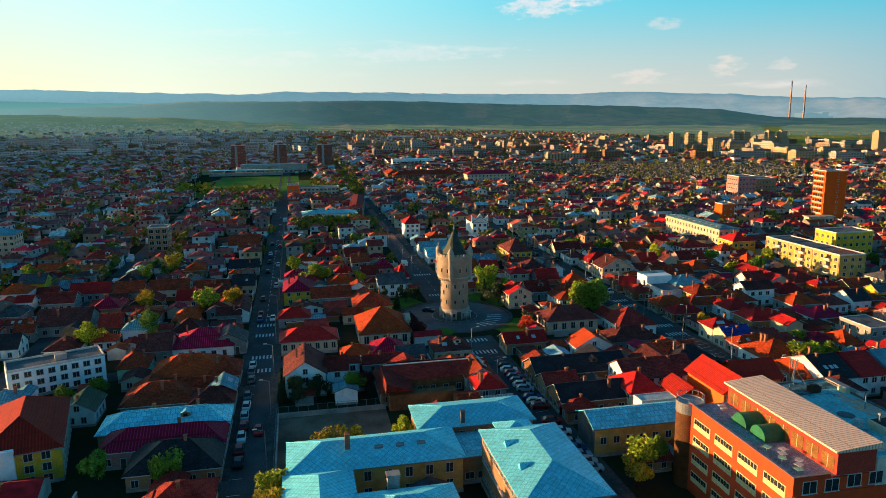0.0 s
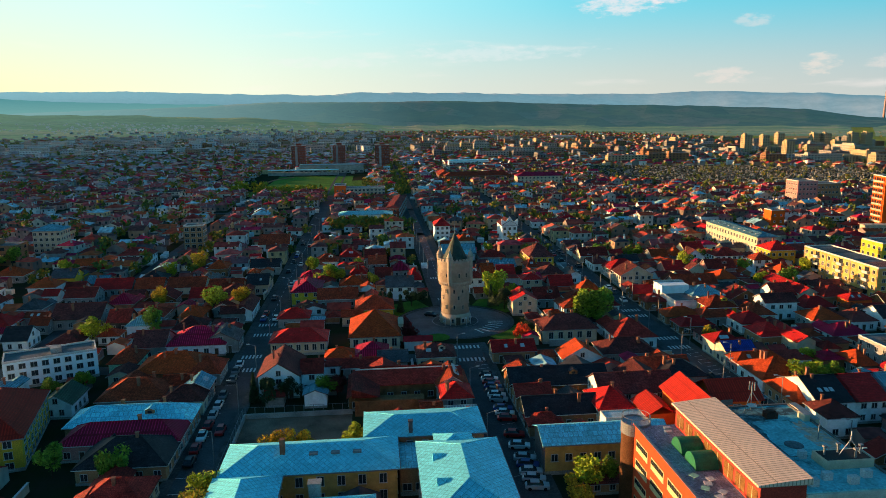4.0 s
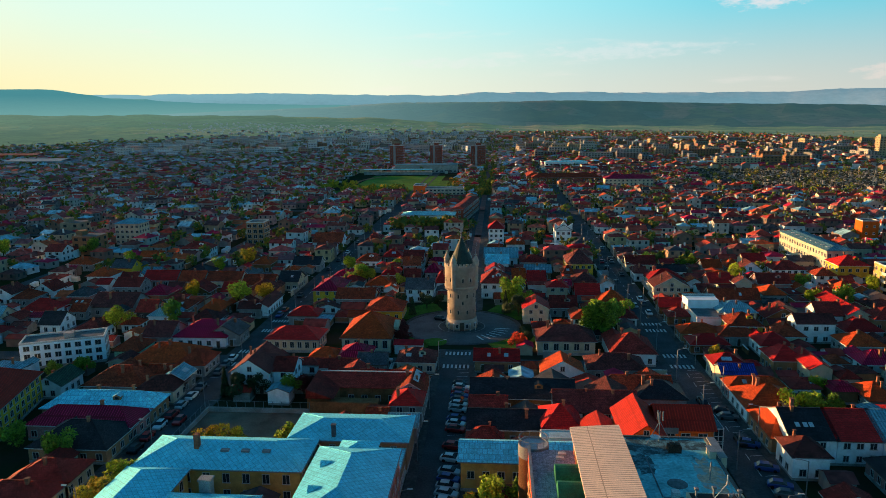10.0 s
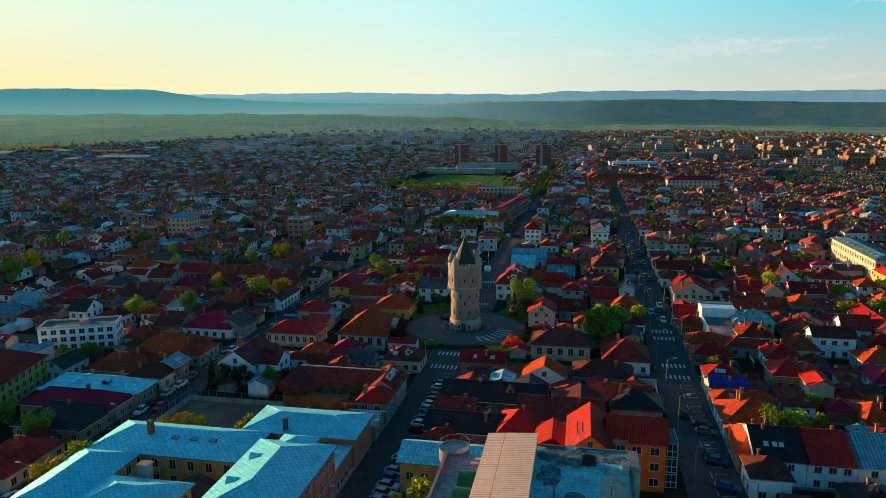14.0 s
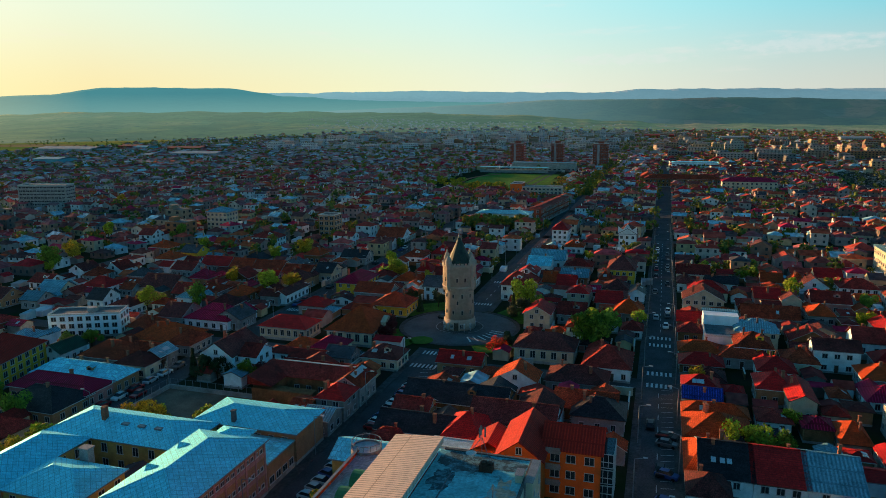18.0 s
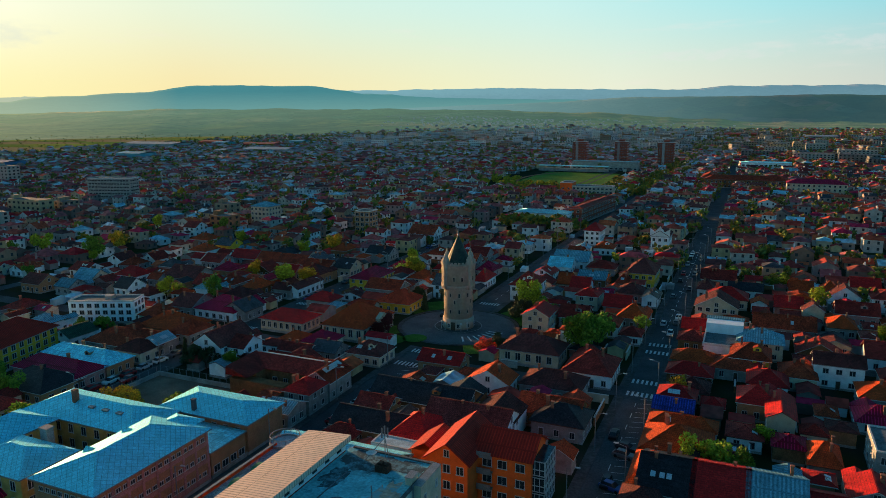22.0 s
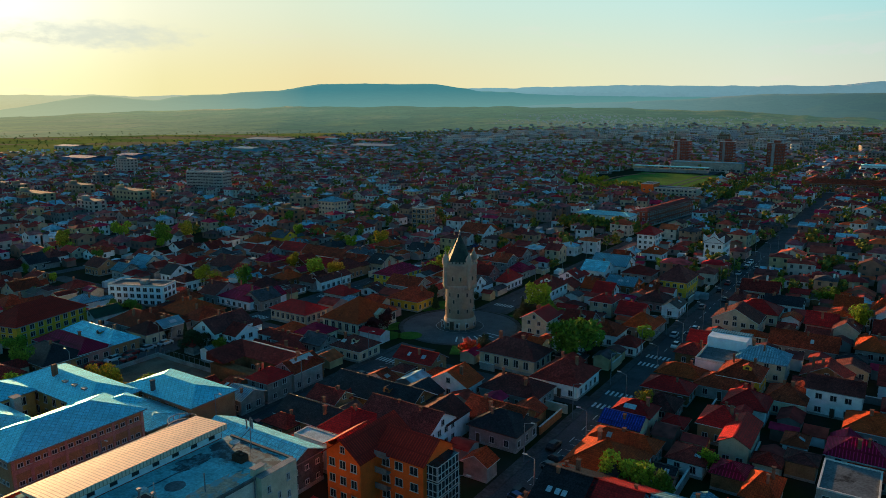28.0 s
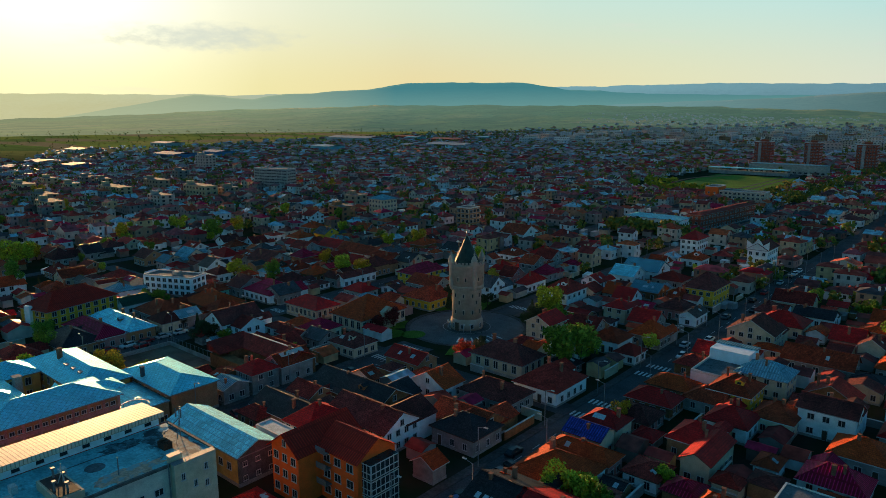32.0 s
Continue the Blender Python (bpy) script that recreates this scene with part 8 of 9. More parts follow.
def far_tree(x, y, s, n=14):
    for _ in range(n):
        c = Vector((x + rt.gauss(0, 0.36) * s * 2, y + rt.gauss(0, 0.36) * s * 2, s * (0.8 + 2.4 * rt.random())))
        u = Vector((rt.gauss(0, 1), rt.gauss(0, 1), rt.gauss(0, 1))).normalized()
        w = u.orthogonal().normalized()
        k = s * rt.uniform(0.45, 0.85)
        o = len(tv)
        m = c + u.cross(w) * k * 0.5
        tv.extend([tuple(c - u * k), tuple(c - w * k * 0.7), tuple(m), tuple(c + u * k), tuple(c + w * k * 0.7)])
        tf.extend([(o, o + 1, o + 2), (o + 1, o + 3, o + 2), (o + 3, o + 4, o + 2), (o + 4, o, o + 2)])


for x, y in TREE_SPOTS[150:]:
    far_tree(x, y, rt.uniform(1.2, 2.0), 40)
for x, y in FAR_SPOTS:
    far_tree(x, y, rt.uniform(1.3, 2.4))
for k in range(130):
    far_tree(rt.choice((41, 53)) + rt.uniform(-2, 2), 600 + k * 5.5, rt.uniform(1.6, 2.6), 16)
for k in range(420):
    x, y = rt.uniform(250, 560), rt.uniform(556, 818)
    if in_cemetery(x, y) and (rt.random() < 0.28 or not in_cemetery(x, y, -14)):
        far_tree(x, y, rt.uniform(1.0, 2.0), 16)
for k in range(60):
    far_tree(30 + 24 * rt.random(), 560 + 70 * rt.random(), rt.uniform(1.0, 2.0), 20)
    far_tree(15 + 22 * rt.random(), 575 + 90 * rt.random(), rt.uniform(1.2, 2.2), 20)
    far_tree(-2 + 40 * rt.random(), 384 + 8 * rt.random(), rt.uniform(1.6, 2.4), 24)
for k in range(2600):
    az, r = rt.uniform(-60, 86), rt.uniform(1000, 2300)
    far_tree(CENTRE.x - r * math.sin(radians(az)), r * math.cos(radians(az)), rt.uniform(0.9, 2.1), 7)
tv2, tf2 = tv, tf
tv, tf = [], []
for k in range(150):
    q = rt.random()
    x, y = ((-74 + 50 * rt.random(), 584 + 20 * rt.random()) if q < 0.45 else (30 + 26 * rt.random(), 566 + 80 * rt.random()) if q < 0.8 else (-96 + 22 * rt.random(), 590 + 60 * rt.random()))
    far_tree(x, y, rt.uniform(0.9, 1.7), 26)
tagged(bulk("hedges", tv, tf, [0] * len(tf), [mix_islands("hedge_leaves", [(0.34, 0.30, 0.02), (0.26, 0.30, 0.03), (0.42, 0.32, 0.03), (0.16, 0.22, 0.03)], 0.8, 0.3)]), "yellow-green spring hedges round the sports ground", "hedges", kind="stuff")
tv, tf = tv2, tf2
FAR_LEAF = mix_islands("far_leaves", [(0.12, 0.16, 0.035), (0.22, 0.21, 0.03), (0.08, 0.11, 0.03), (0.30, 0.19, 0.03), (0.15, 0.18, 0.04)], 0.8, 0.3)
tagged(bulk("far_trees", tv, tf, [0] * len(tf), [FAR_LEAF]), "spring trees scattered among the far houses", "trees", kind="stuff")

# ---- sports ground and cemetery ----
flat("sports_field", varied("field_turf", (0.075, 0.19, 0.02), 0.95, scale=0.05, amount=0.25, fine=0.5), [(-74, 2, 600, 745)], 0.06, label="green football field", category="field")
TRACK = varied("running_track", (0.30, 0.13, 0.07), 0.9, scale=0.1)
vs, fs = [], []
for i in range(49):
    a = 2 * math.pi * i / 48
    for q in (1.0, 1.13):
        vs.append((-46 + 31 * q * math.cos(a), 674 + 64 * q * math.sin(a), 0.1))
for i in range(15, 35):
    fs.append((2 * i, 2 * i + 1, 2 * i + 3, 2 * i + 2))
tagged(new("running_track", mesh("running_track", vs, fs, [TRACK])), "reddish running track round the field", "track", kind="structure")
flat("meadow", GRASS, [(-8, 58, 566, 690), (-95, -10, 564, 600)], 0.05, label="rough grass beside the sports ground", category="meadow")
stand = thing("grandstand", "low white grandstand along the sports field", "grandstand", at=(-48, 762, 0))
part("roof", Geo().box(-40, 34, -4, 4, 5.5, 6.0).mesh("roof", ROOF["paleblue"]), stand)
part("tier", Geo().box(-40, 34, -3, 3.8, 0, 3.2).mesh("tier", CONCRETE), stand)
tagged(new("cemetery_ground", mesh("cemetery_ground", [(p.x, p.y, 0.05) for p in CEM], [tuple(range(len(CEM)))], [GRASS])), "grass of the cemetery", "cemetery", kind="structure")
gv, gf = [], []
for k in range(12000):
    x, y = rt.uniform(250, 560), rt.uniform(556, 820)
    if not in_cemetery(x, y, -2):
        continue
    w, d, h = rt.uniform(0.4, 1.0), rt.uniform(0.3, 0.9), rt.uniform(0.9, 2.6)
    o = len(gv)
    gv.extend([(x - w, y - d, 0), (x + w, y - d, 0), (x + w, y + d, 0), (x - w, y + d, 0), (x - w, y - d, h), (x + w, y - d, h), (x + w, y + d, h), (x - w, y + d, h)])
    gf.extend([(o, o + 1, o + 5, o + 4), (o + 1, o + 2, o + 6, o + 5), (o + 2, o + 3, o + 7, o + 6), (o + 3, o, o + 4, o + 7), (o + 4, o + 5, o + 6, o + 7)])
tagged(bulk("gravestones", gv, gf, [0] * len(gf), [mix_islands("gravestone", [(0.24, 0.24, 0.23), (0.07, 0.07, 0.07), (0.34, 0.32, 0.29), (0.04, 0.04, 0.04), (0.17, 0.14, 0.1), (0.06, 0.07, 0.05), (0.05, 0.06, 0.03)], 0.7, 0.2)]), "pale gravestones crowded on the cemetery", "gravestones", kind="stuff")

# ---- far apartment blocks with rows of windows, and works ----
BLOCK_COLOURS = [varied("block_" + n, c, 0.9, amount=0.15) for n, c in (("beige", (0.30, 0.23, 0.16)), ("cream", (0.46, 0.35, 0.21)), ("grey", (0.22, 0.20, 0.18)), ("ochre", (0.30, 0.15, 0.08)), ("white", (0.42, 0.38, 0.33)))]
BLOCK_WORDS = ["beige", "cream", "grey", "ochre", "off-white"]


def far_block(x0, x1, y0, y1, h, floors, colour=None):
    bv, bf, bm = [], [], []
    o = 0
    bv.extend([(x0, y0, 0), (x1, y0, 0), (x1, y1, 0), (x0, y1, 0), (x0, y0, h), (x1, y0, h), (x1, y1, h), (x0, y1, h)])
    bf.extend([(o, o + 1, o + 5, o + 4), (o + 1, o + 2, o + 6, o + 5), (o + 2, o + 3, o + 7, o + 6), (o + 3, o, o + 4, o + 7), (o + 4, o + 5, o + 6, o + 7)])
    bm.extend([0] * 4 + [2])
    for k in range(floors):
        z = 1.2 + k * (h - 0.8) / floors
        n = max(2, int((x1 - x0) / 4))
        for i in range(n):
            u = x0 + (i + 0.5) * (x1 - x0) / n
            q = len(bv)
            bv.extend([(u - 0.9, y0 - 0.05, z), (u + 0.9, y0 - 0.05, z), (u + 0.9, y0 - 0.05, z + 1.4), (u - 0.9, y0 - 0.05, z + 1.4)])
            bf.append((q, q + 1, q + 2, q + 3))
            bm.append(1)
        n = max(2, int((y1 - y0) / 4))
        for i in range(n):
            u = y0 + (i + 0.5) * (y1 - y0) / n
            for xx, s in ((x0 - 0.05, -1), (x1 + 0.05, 1)):
                q = len(bv)
                bv.extend([(xx, u - 0.9 * s, z), (xx, u + 0.9 * s, z), (xx, u + 0.9 * s, z + 1.4), (xx, u - 0.9 * s, z + 1.4)])
                bf.append((q, q + 1, q + 2, q + 3))
                bm.append(1)
    g = Geo()
    g.v, g.f, g.m = bv, bf, bm
    g.box(x0 + 1, x0 + 4, y0 + 2, y1 - 3, h, h + 2.2, 0)
    k = rb.randrange(5) if colour is None else colour
    t = thing("apartment_block", f"{BLOCK_WORDS[k]} panel apartment block of {floors} storeys with a flat roof", "apartment block", "apartment blocks across the town")
    me = bpy.data.meshes.new("body")
    me.from_pydata(g.v, [], g.f)
    for m in (BLOCK_COLOURS[k], GLASS, ROOF_FELT):
        me.materials.append(m)
    me.polygons.foreach_set("material_index", g.m)
    part("body", me, t)


rb = random.Random(21)
for x, y, h in ((571, 997, 29), (593, 926, 22), (665, 1112, 24), (707, 1139, 26), (757, 1119, 26), (773, 1113, 26), (810, 1098, 27), (829, 1091, 27), (844, 897, 30)):
    far_block(x - 6, x + 6, y - 6, y + 6, h, 9, 1)
# blocks of the quarter by the cemetery, and of the western quarter
for x, y, w, d, h, floors in ((334, 846, 50, 11, 11, 4), (372, 848, 22, 12, 13, 4), (408, 866, 27, 12, 12, 4), (234, 955, 42, 12, 12, 4), (190, 990, 60, 12, 11, 4), (155, 1166, 22, 12, 14, 5), (505, 812, 26, 12, 12, 4), (560, 800, 44, 13, 12, 4), (610, 760, 30, 14, 13, 4), (650, 735, 40, 13, 12, 4),
                              (-263, 275, 17, 9, 10.3, 4), (-297, 323, 30, 10, 10.3, 3), (-282, 336, 9, 12, 8.3, 3), (-367, 326, 23, 10, 9.9, 3), (-436, 384, 11, 11, 9.3, 3), (-492, 443, 19, 12, 18, 6), (-138, 320, 12, 10, 8.9, 3), (-170, 360, 11, 10, 9.2, 3), (-457, 279, 14, 10, 9.3, 3), (-357, 288, 34, 10, 8.4, 3), (-401, 274, 13, 10, 8.7, 3)):
    far_block(x - w / 2, x + w / 2, y - 5, y - 5 + d, h, floors)
for k in range(85):
    az, r = rb.uniform(-41, -2), rb.uniform(930, 1550)
    x, y = CENTRE.x - r * math.sin(radians(az)), r * math.cos(radians(az))
    w, d = rb.choice(((44, 11), (12, 30), (26, 11), (20, 12)))
    far_block(x, x + w, y, y + d, rb.choice((9, 11, 12, 14)), 4)
for k in range(34):
    x, y = rb.uniform(-300, 60), rb.uniform(980, 1700)
    w, d = rb.choice(((34, 11), (12, 26), (20, 11)))
    far_block(x, x + w, y, y + d, rb.choice((8, 10, 12)), 4)
for k in range(7):
    r, az = rb.uniform(380, 640), rb.uniform(58, 70)
    x, y = CENTRE.x - r * math.sin(radians(az)), r * math.cos(radians(az))
    far_block(x, x + rb.choice((12, 22)), y, y + 10, rb.choice((8, 9, 10)), 3)
PANE = varied("far_panes", (0.05, 0.06, 0.068), 0.5, amount=0.4)
# the quarter of flats: rows of four-storey slabs, too many to count
qv, qf, qm = [], [], []


def slab(cx, cy, w, d, h, floors, turn):
    o = len(qv)
    x0, x1, y0, y1 = -w / 2, w / 2, -d / 2, d / 2
    qv.extend([(x0, y0, 0), (x1, y0, 0), (x1, y1, 0), (x0, y1, 0), (x0, y0, h), (x1, y0, h), (x1, y1, h), (x0, y1, h)])
    qf.extend([(o, o + 1, o + 5, o + 4), (o + 1, o + 2, o + 6, o + 5), (o + 2, o + 3, o + 7, o + 6), (o + 3, o, o + 4, o + 7), (o + 4, o + 5, o + 6, o + 7)])
    # slabs on the western side get the haze-paled walls
    qm.extend([3 if cx < 90 else 0] * 4 + [2])
    for k in range(floors):
        z = 1.3 + k * (h - 0.6) / floors
        for side, ln in (("s", w), ("w", d), ("e", d)):
            n = max(2, int(ln / 4.5))
            for i in range(n):
                u = (i + 0.5) / n * ln - ln / 2
                q = len(qv)
                if side == "s":
                    qv.extend([(u - 1.2, y0 - 0.06, z), (u + 1.2, y0 - 0.06, z), (u + 1.2, y0 - 0.06, z + 1.4), (u - 1.2, y0 - 0.06, z + 1.4)])
                else:
                    xx, sg = (x0 - 0.06, -1) if side == "w" else (x1 + 0.06, 1)
                    qv.extend([(xx, u - 1.1 * sg, z), (xx, u + 1.1 * sg, z), (xx, u + 1.1 * sg, z + 1.4), (xx, u - 1.1 * sg, z + 1.4)])
                qf.append((q, q + 1, q + 2, q + 3))
                qm.append(1)
    ca, sa = math.cos(radians(turn)), math.sin(radians(turn))
    zb = max(0.0, SLOPE(math.hypot(cx - CENTRE.x, cy), math.degrees(math.atan2(CENTRE.x - cx, cy)))) if math.hypot(cx - CENTRE.x, cy) > 2000 else 0.0
    for k in range(o, len(qv)):
        ux, uy, uz = qv[k]
        qv[k] = (cx + ca * ux - sa * uy, cy + sa * ux + ca * uy, uz + zb - 0.1)


y = 860.0
while y < 2200:
    x = -1000.0
    while x < 1200:
        cx, cy = x + rb.uniform(-8, 8), y + rb.uniform(-8, 8)
        x += 44
        r, az = math.hypot(cx - CENTRE.x, cy), math.degrees(math.atan2(CENTRE.x - cx, cy))
        if block_quarter(r, az) and not in_cemetery(cx, cy, 30) and abs(cx - 47) > 26 and rb.random() < (0.55 if az > -4 else 0.26):
            w, d = rb.choice(((30, 10), (24, 11), (11, 26), (18, 11), (13, 13), (16, 10)))
            slab(cx, cy, w, d, rb.choice((7.5, 9.5, 10.5, 11.5, 13.5)) if az > -4 else rb.choice((7, 8, 9, 10.5)), 3, 24 * noise.noise((cx / 260, cy / 260, 9)) + rb.uniform(-5, 5))
    y += 36
tagged(bulk("flats", qv, qf, qm, [FAR_BLOCK, PANE, ROOF_FELT, HAZE_PALE_BLOCK]), "many grey and cream four-storey slabs of flats", "apartment blocks", kind="stuff")
SHED_ROOF = {n: varied("shed_roof_" + n, c, 0.75, 0.0, scale=0.05, amount=0.2) for n, c in (("pale", (0.36, 0.38, 0.38)), ("turquoise", (0.14, 0.42, 0.48)), ("blue", (0.05, 0.16, 0.30)), ("red", (0.36, 0.05, 0.03)))}
SHED_WALL = {n: varied("shed_wall_" + n, c, 0.7, scale=0.05, amount=0.2) for n, c in (("pale", (0.36, 0.38, 0.38)), ("turquoise", (0.14, 0.40, 0.46)), ("blue", (0.05, 0.16, 0.30)), ("red", (0.34, 0.05, 0.03)))}
for x, y, w, h, c in ((-741, 378, 39, 6, "pale"), (-638, 377, 30, 7, "blue"), (-588, 380, 21, 4.2, "pale"), (-705, 526, 54, 8.9, "blue"), (-698, 586, 36, 9, "blue"), (-657, 745, 43, 11, "turquoise"), (-906, 1027, 120, 9, "pale"), (-876, 1146, 49, 8.3, "red"), (-828, 1120, 34, 8, "turquoise"), (-721, 1103, 75, 7.7, "red"), (-581, 946, 81, 8, "pale"), (-631, 897, 18, 8, "pale"), (-702, 1192, 29, 9, "turquoise"), (481, 1679, 58, 8.7, "pale"), (-690, 330, 30, 5, "pale"), (-620, 320, 26, 5, "pale"), (-560, 300, 24, 4.5, "pale"), (-520, 330, 22, 5, "pale"), (-980, 520, 50, 6, "pale"), (-1050, 700, 60, 7, "pale"), (250, 1720, 60, 8, "pale"), (90, 1850, 70, 8, "red"), (-300, 1900, 60, 8, "pale")):
    sh = thing("industrial_hall", f"low industrial hall with a {c} metal roof", "hall", "halls at the edge of town", at=(x, y, 0))
    d = 10 + 0.12 * w
    part("wall", Geo().box(-w / 2, w / 2, -d, d, 0, h - 1.2).mesh("wall", SHED_WALL[c]), sh)
    g = Geo()
    roof_geo(g, -w / 2, w / 2, -d, d, h - 1.2, "gable", "x", 0.12, 0.3)
    part("roof", g.mesh("roof", SHED_ROOF[c]), sh)
    for k in range(int(w / 12)):
        part("gate", Geo().box(-2, 2, -d - 0.06, -d + 0.02, 0, 3.2).mesh("gate", GLASS), sh, "dark roller gate", (-w / 2 + 6 + 12 * k, 0, 0))
# hamlets on the meadows, their haze painted on as a faint emission
hv, hf = [], []
for _ in range(330):
    az, r = rb.choice((rb.gauss(21, 3), rb.gauss(17, 3), rb.gauss(12, 5))), 2350 + 600 * rb.random()
    x, y, w, h = CENTRE.x - r * math.sin(radians(az)), r * math.cos(radians(az)), rb.uniform(2.5, 4), rb.uniform(2.4, 3.4)
    z = SLOPE(r, az) - 1.0
    o = len(hv)
    hv.extend([(x - w, y - w, z), (x + w, y - w, z), (x + w, y + w, z), (x - w, y + w, z), (x - w, y - w, z + h), (x + w, y - w, z + h), (x + w, y + w, z + h), (x - w, y + w, z + h), (x - w, y, z + h * 1.7), (x + w, y, z + h * 1.7)])
    hf.extend([(o, o + 1, o + 5, o + 4), (o + 1, o + 2, o + 6, o + 9, o + 5), (o + 3, o, o + 4, o + 8, o + 7), (o + 4, o + 5, o + 9, o + 8), (o + 6, o + 7, o + 8, o + 9)])
tagged(bulk("hamlet_houses", hv, hf, [0] * len(hf), [hill_mat("hamlet_walls_haze_glow", (0.40, 0.26, 0.22), (0.035, 0.055, 0.052), 0.3, 0.8, 0.1)]), "small pale houses scattered over the meadow slopes", "houses", kind="stuff")
# works material: haze put in as a blue-grey emission
HAZE_GLOW = hill_mat("works_haze_glow", (0.05, 0.07, 0.08), (0.07, 0.13, 0.15), 0.02, 0.3)
STACK = varied("stack_concrete", (0.44, 0.27, 0.23), 0.9, scale=0.02)
for az, top in ((-37.6, 2.06), (-38.5, 1.76)):
    r = 3900.0
    st = thing("power_station_chimney", "tall thin pale red power station chimney", "chimney", at=(-r * math.sin(radians(az)), r * math.cos(radians(az)), 0))
    zt = EYE_Z + r * math.tan(radians(top))
    part("shaft", Geo().turned([(5.6, 0), (4.2, zt * 0.4), (3.3, zt)], 16).mesh("shaft", STACK), st)
wk = thing("power_station", "power station halls, blue-grey with painted haze", "power station", at=(4050 * math.sin(radians(37.6)), 4050 * math.cos(radians(37.6)), 0))
part("hall", Geo().box(-120, 90, -40, 40, 0, 26).mesh("hall", HAZE_GLOW), wk)
part("boiler_house", Geo().box(60, 130, -40, 40, 0, 48).mesh("boiler_house", HAZE_GLOW), wk)
for k, (px, h) in enumerate(((-260, 22), (-190, 30), (-140, 18), (150, 34), (185, 50), (215, 30), (270, 20))):
    part("works_block", Geo().box(px - 18, px + 18, -30, 30, 0, h).mesh("works_block", HAZE_GLOW), wk)


# ---- cars ----
PAINTS = [varied("car_" + n, c, 0.3, 0.1, amount=0.05, fine_amount=0.03) for n, c in (("white", (0.7, 0.7, 0.7)), ("silver", (0.42, 0.44, 0.46)), ("black", (0.015, 0.015, 0.018)), ("red", (0.4, 0.02, 0.02)), ("blue", (0.02, 0.06, 0.22)), ("grey", (0.12, 0.125, 0.13)))]
CAR_WORD = ["white", "silver", "black", "red", "dark blue", "grey"]
TYRE = varied("tyre", (0.02, 0.02, 0.02), 0.9)
WHEEL = Geo()
n = 14
WHEEL.add([(sx * 0.1, 0.31 * math.cos(2 * math.pi * i / n), 0.31 * math.sin(2 * math.pi * i / n)) for sx in (-1, 1) for i in range(n)], [(i, (i + 1) % n, n + (i + 1) % n, n + i) for i in range(n)] + [tuple(range(n - 1, -1, -1)), tuple(range(n, 2 * n))])
WHEEL = WHEEL.mesh("wheel", TYRE)
CARS = {}


def loft(g, rings, mi=0):
    k = len(rings[0])
    vs = [p for r in rings for p in r]
    fs = [(j * k + i, j * k + (i + 1) % k, (j + 1) * k + (i + 1) % k, (j + 1) * k + i) for j in range(len(rings) - 1) for i in range(k)]
    g.add(vs, fs + [tuple(range(k - 1, -1, -1)), tuple(range((len(rings) - 1) * k, len(rings) * k))], mi)


def car_meshes(p):
    if p not in CARS:
        g = Geo()
        rings = []
        for y, w, z0, z1 in ((-2.1, 0.72, 0.4, 0.72), (-2.0, 0.82, 0.28, 0.86), (-1.0, 0.86, 0.25, 0.95), (0.6, 0.86, 0.25, 0.98), (1.8, 0.83, 0.26, 0.95), (2.08, 0.75, 0.38, 0.8)):
            rings.append([(-w, y, z0), (w, y, z0), (w, y, z1 - 0.12), (w - 0.1, y, z1), (-w + 0.1, y, z1), (-w, y, z1 - 0.12)])
        loft(g, rings)
        g.add([(-0.58, -0.35, 1.42), (0.58, -0.35, 1.42), (0.56, 1.2, 1.40), (-0.56, 1.2, 1.40), (-0.58, -0.35, 1.47), (0.58, -0.35, 1.47), (0.56, 1.2, 1.45), (-0.56, 1.2, 1.45)], [(0, 1, 5, 4), (1, 2, 6, 5), (2, 3, 7, 6), (3, 0, 4, 7), (4, 5, 6, 7)])
        body = g.mesh("body", PAINTS[p])
        g = Geo()
        g.add([(-0.76, -1.05, 0.94), (0.76, -1.05, 0.94), (0.76, 1.75, 0.94), (-0.76, 1.75, 0.94), (-0.57, -0.34, 1.425), (0.57, -0.34, 1.425), (0.55, 1.19, 1.41), (-0.55, 1.19, 1.41)], [(0, 1, 5, 4), (1, 2, 6, 5), (2, 3, 7, 6), (3, 0, 4, 7)])
        CARS[p] = (body, g.mesh("glazing", GLASS))
    return CARS[p]


rc = random.Random(8)


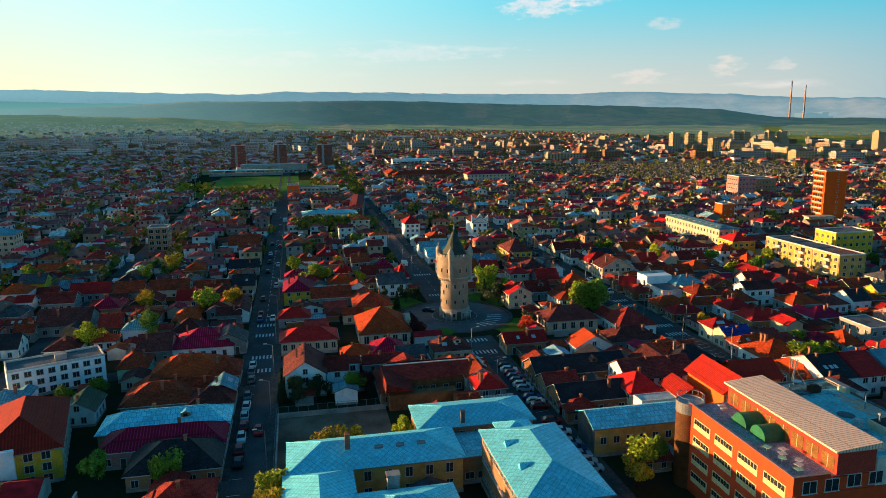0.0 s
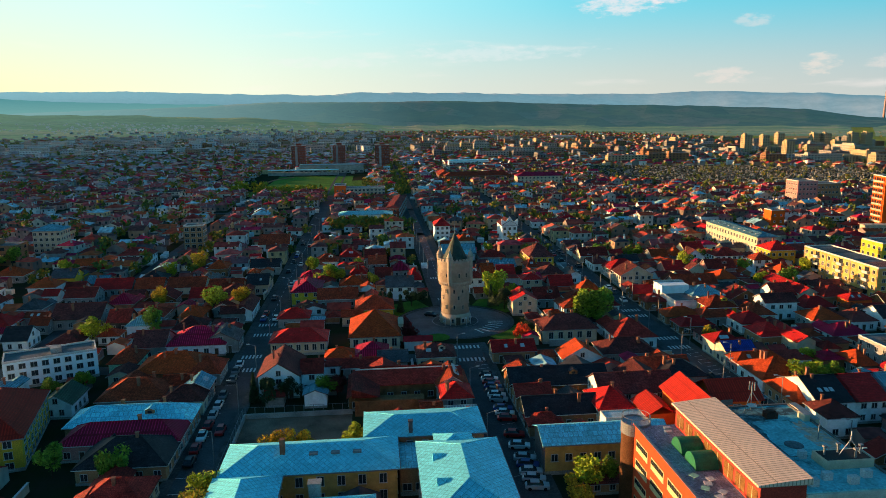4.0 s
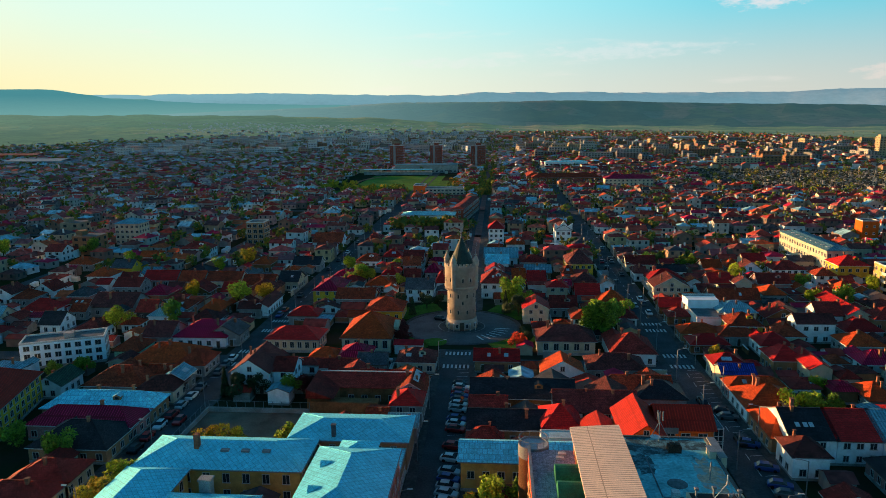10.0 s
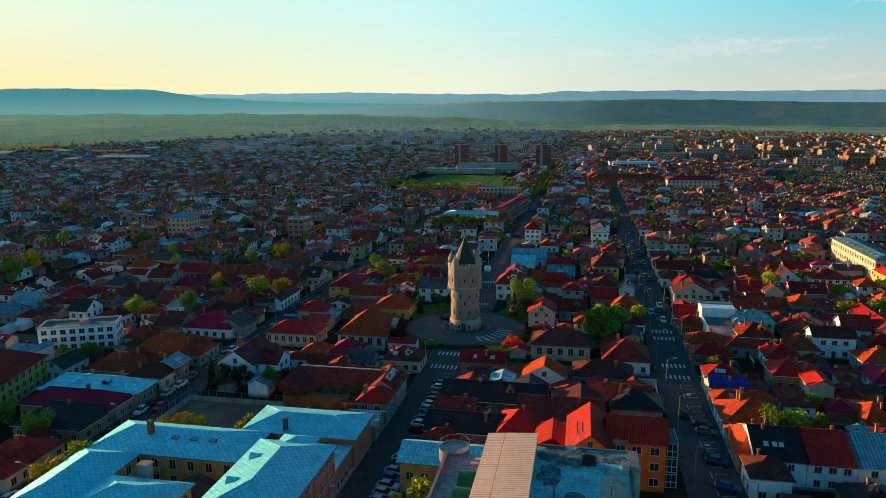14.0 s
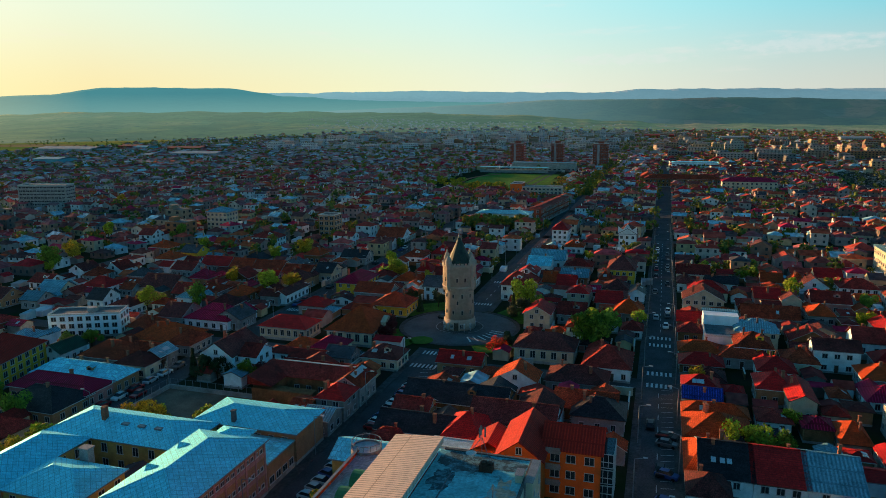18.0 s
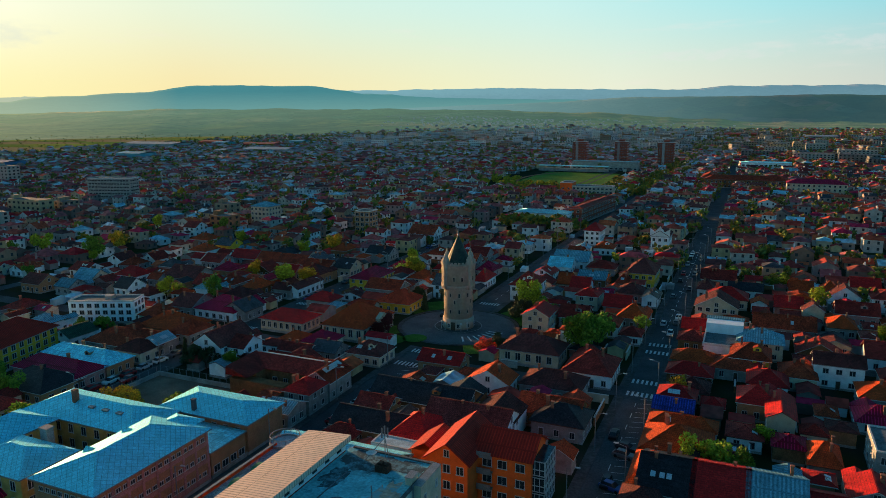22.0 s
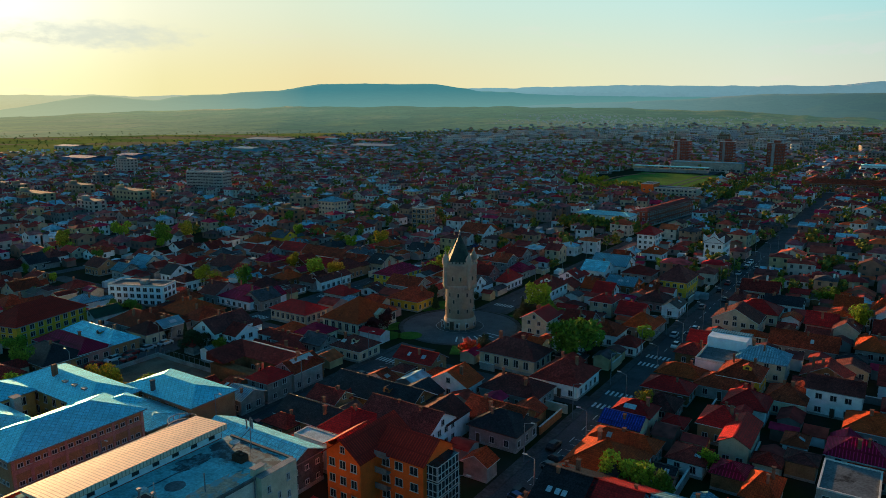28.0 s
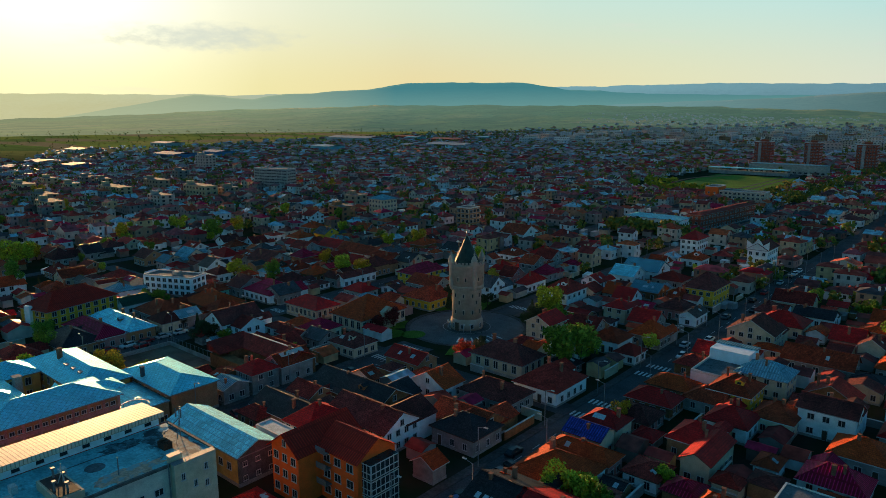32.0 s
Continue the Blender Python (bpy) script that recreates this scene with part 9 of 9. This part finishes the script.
def car(x, y, turn, p=None, moving=False):
    p = rc.choice((0, 0, 1, 1, 2, 2, 3, 4, 5, 5)) if p is None else p
    t = thing("car", f"{CAR_WORD[p]} hatchback {'driving along' if moving else 'parked beside'} the street", "car", "cars in the streets", at=(x, y, 0.04), turn=turn)
    b, gl = car_meshes(p)
    part("body", b, t)
    part("glazing", gl, t, "dark car glass")
    for sx in (-0.78, 0.78):
        for sy in (-1.32, 1.3):
            part("wheel", WHEEL, t, "", (sx, sy, 0.31))


for k in range(24):
    if rc.random() < 0.66:
        car(48.9, 107.5 + 2.5 * k, 78 + rc.uniform(-4, 4))
for k in range(18):
    if rc.random() < 0.48:
        car(-12.9 + rc.uniform(-0.15, 0.15), 92 + 5.2 * k, rc.choice((0, 180)) + rc.uniform(-2, 2))
for k in range(13):
    if rc.random() < 0.4:
        car(106.0, 110 + 3.1 * k, 75 + rc.uniform(-4, 4), rc.choice((1, 2, 2, 4, 5)))
for k in range(24):
    y = 216 + 6.2 * k
    for xx in (-13.0, -9.2, 102.2, 106.4):
        if rc.random() < 0.3:
            car(xx, y, rc.choice((0, 180)))
car(-9.8, 136, 0, 3, True)
car(102.8, 152, 180, 2, True)
car(105.8, 223, 0, 0, True)
car(102.9, 232, 180, 1, True)
car(104.9, 133, 0, 2, True)
car(39.5, 214, 60, 2, True)
car(57, 176.5, 90, 3)
car(28, 175, 90, 1, True)

# ---- street lamps ----
LAMP = Geo().bar((0, 0, 0), (0, 0, 7.6), 0.09, 0, 6).bar((0, 0, 7.6), (1.6, 0, 8.0), 0.05, 0, 5).mesh("pole", METAL)
HEAD = Geo().box(1.3, 2.1, -0.14, 0.14, 7.95, 8.1).mesh("lamp_head", FRAME)


def street_lamp(x, y, turn):
    t = thing("street_lamp", "grey steel street lamp with a curved arm", "street lamp", "street lamps", at=(x, y, 0.1), turn=turn)
    part("pole", LAMP, t)
    part("lamp_head", HEAD, t)


for k in range(13):
    street_lamp(-7.6, 96 + 24 * k, 180)
    street_lamp(100.6, 100 + 22 * k, 0)
    street_lamp(108.0, 111 + 22 * k, 180)
    if k < 4 or k > 6:
        street_lamp(42.6, 98 + 24 * k, 0)
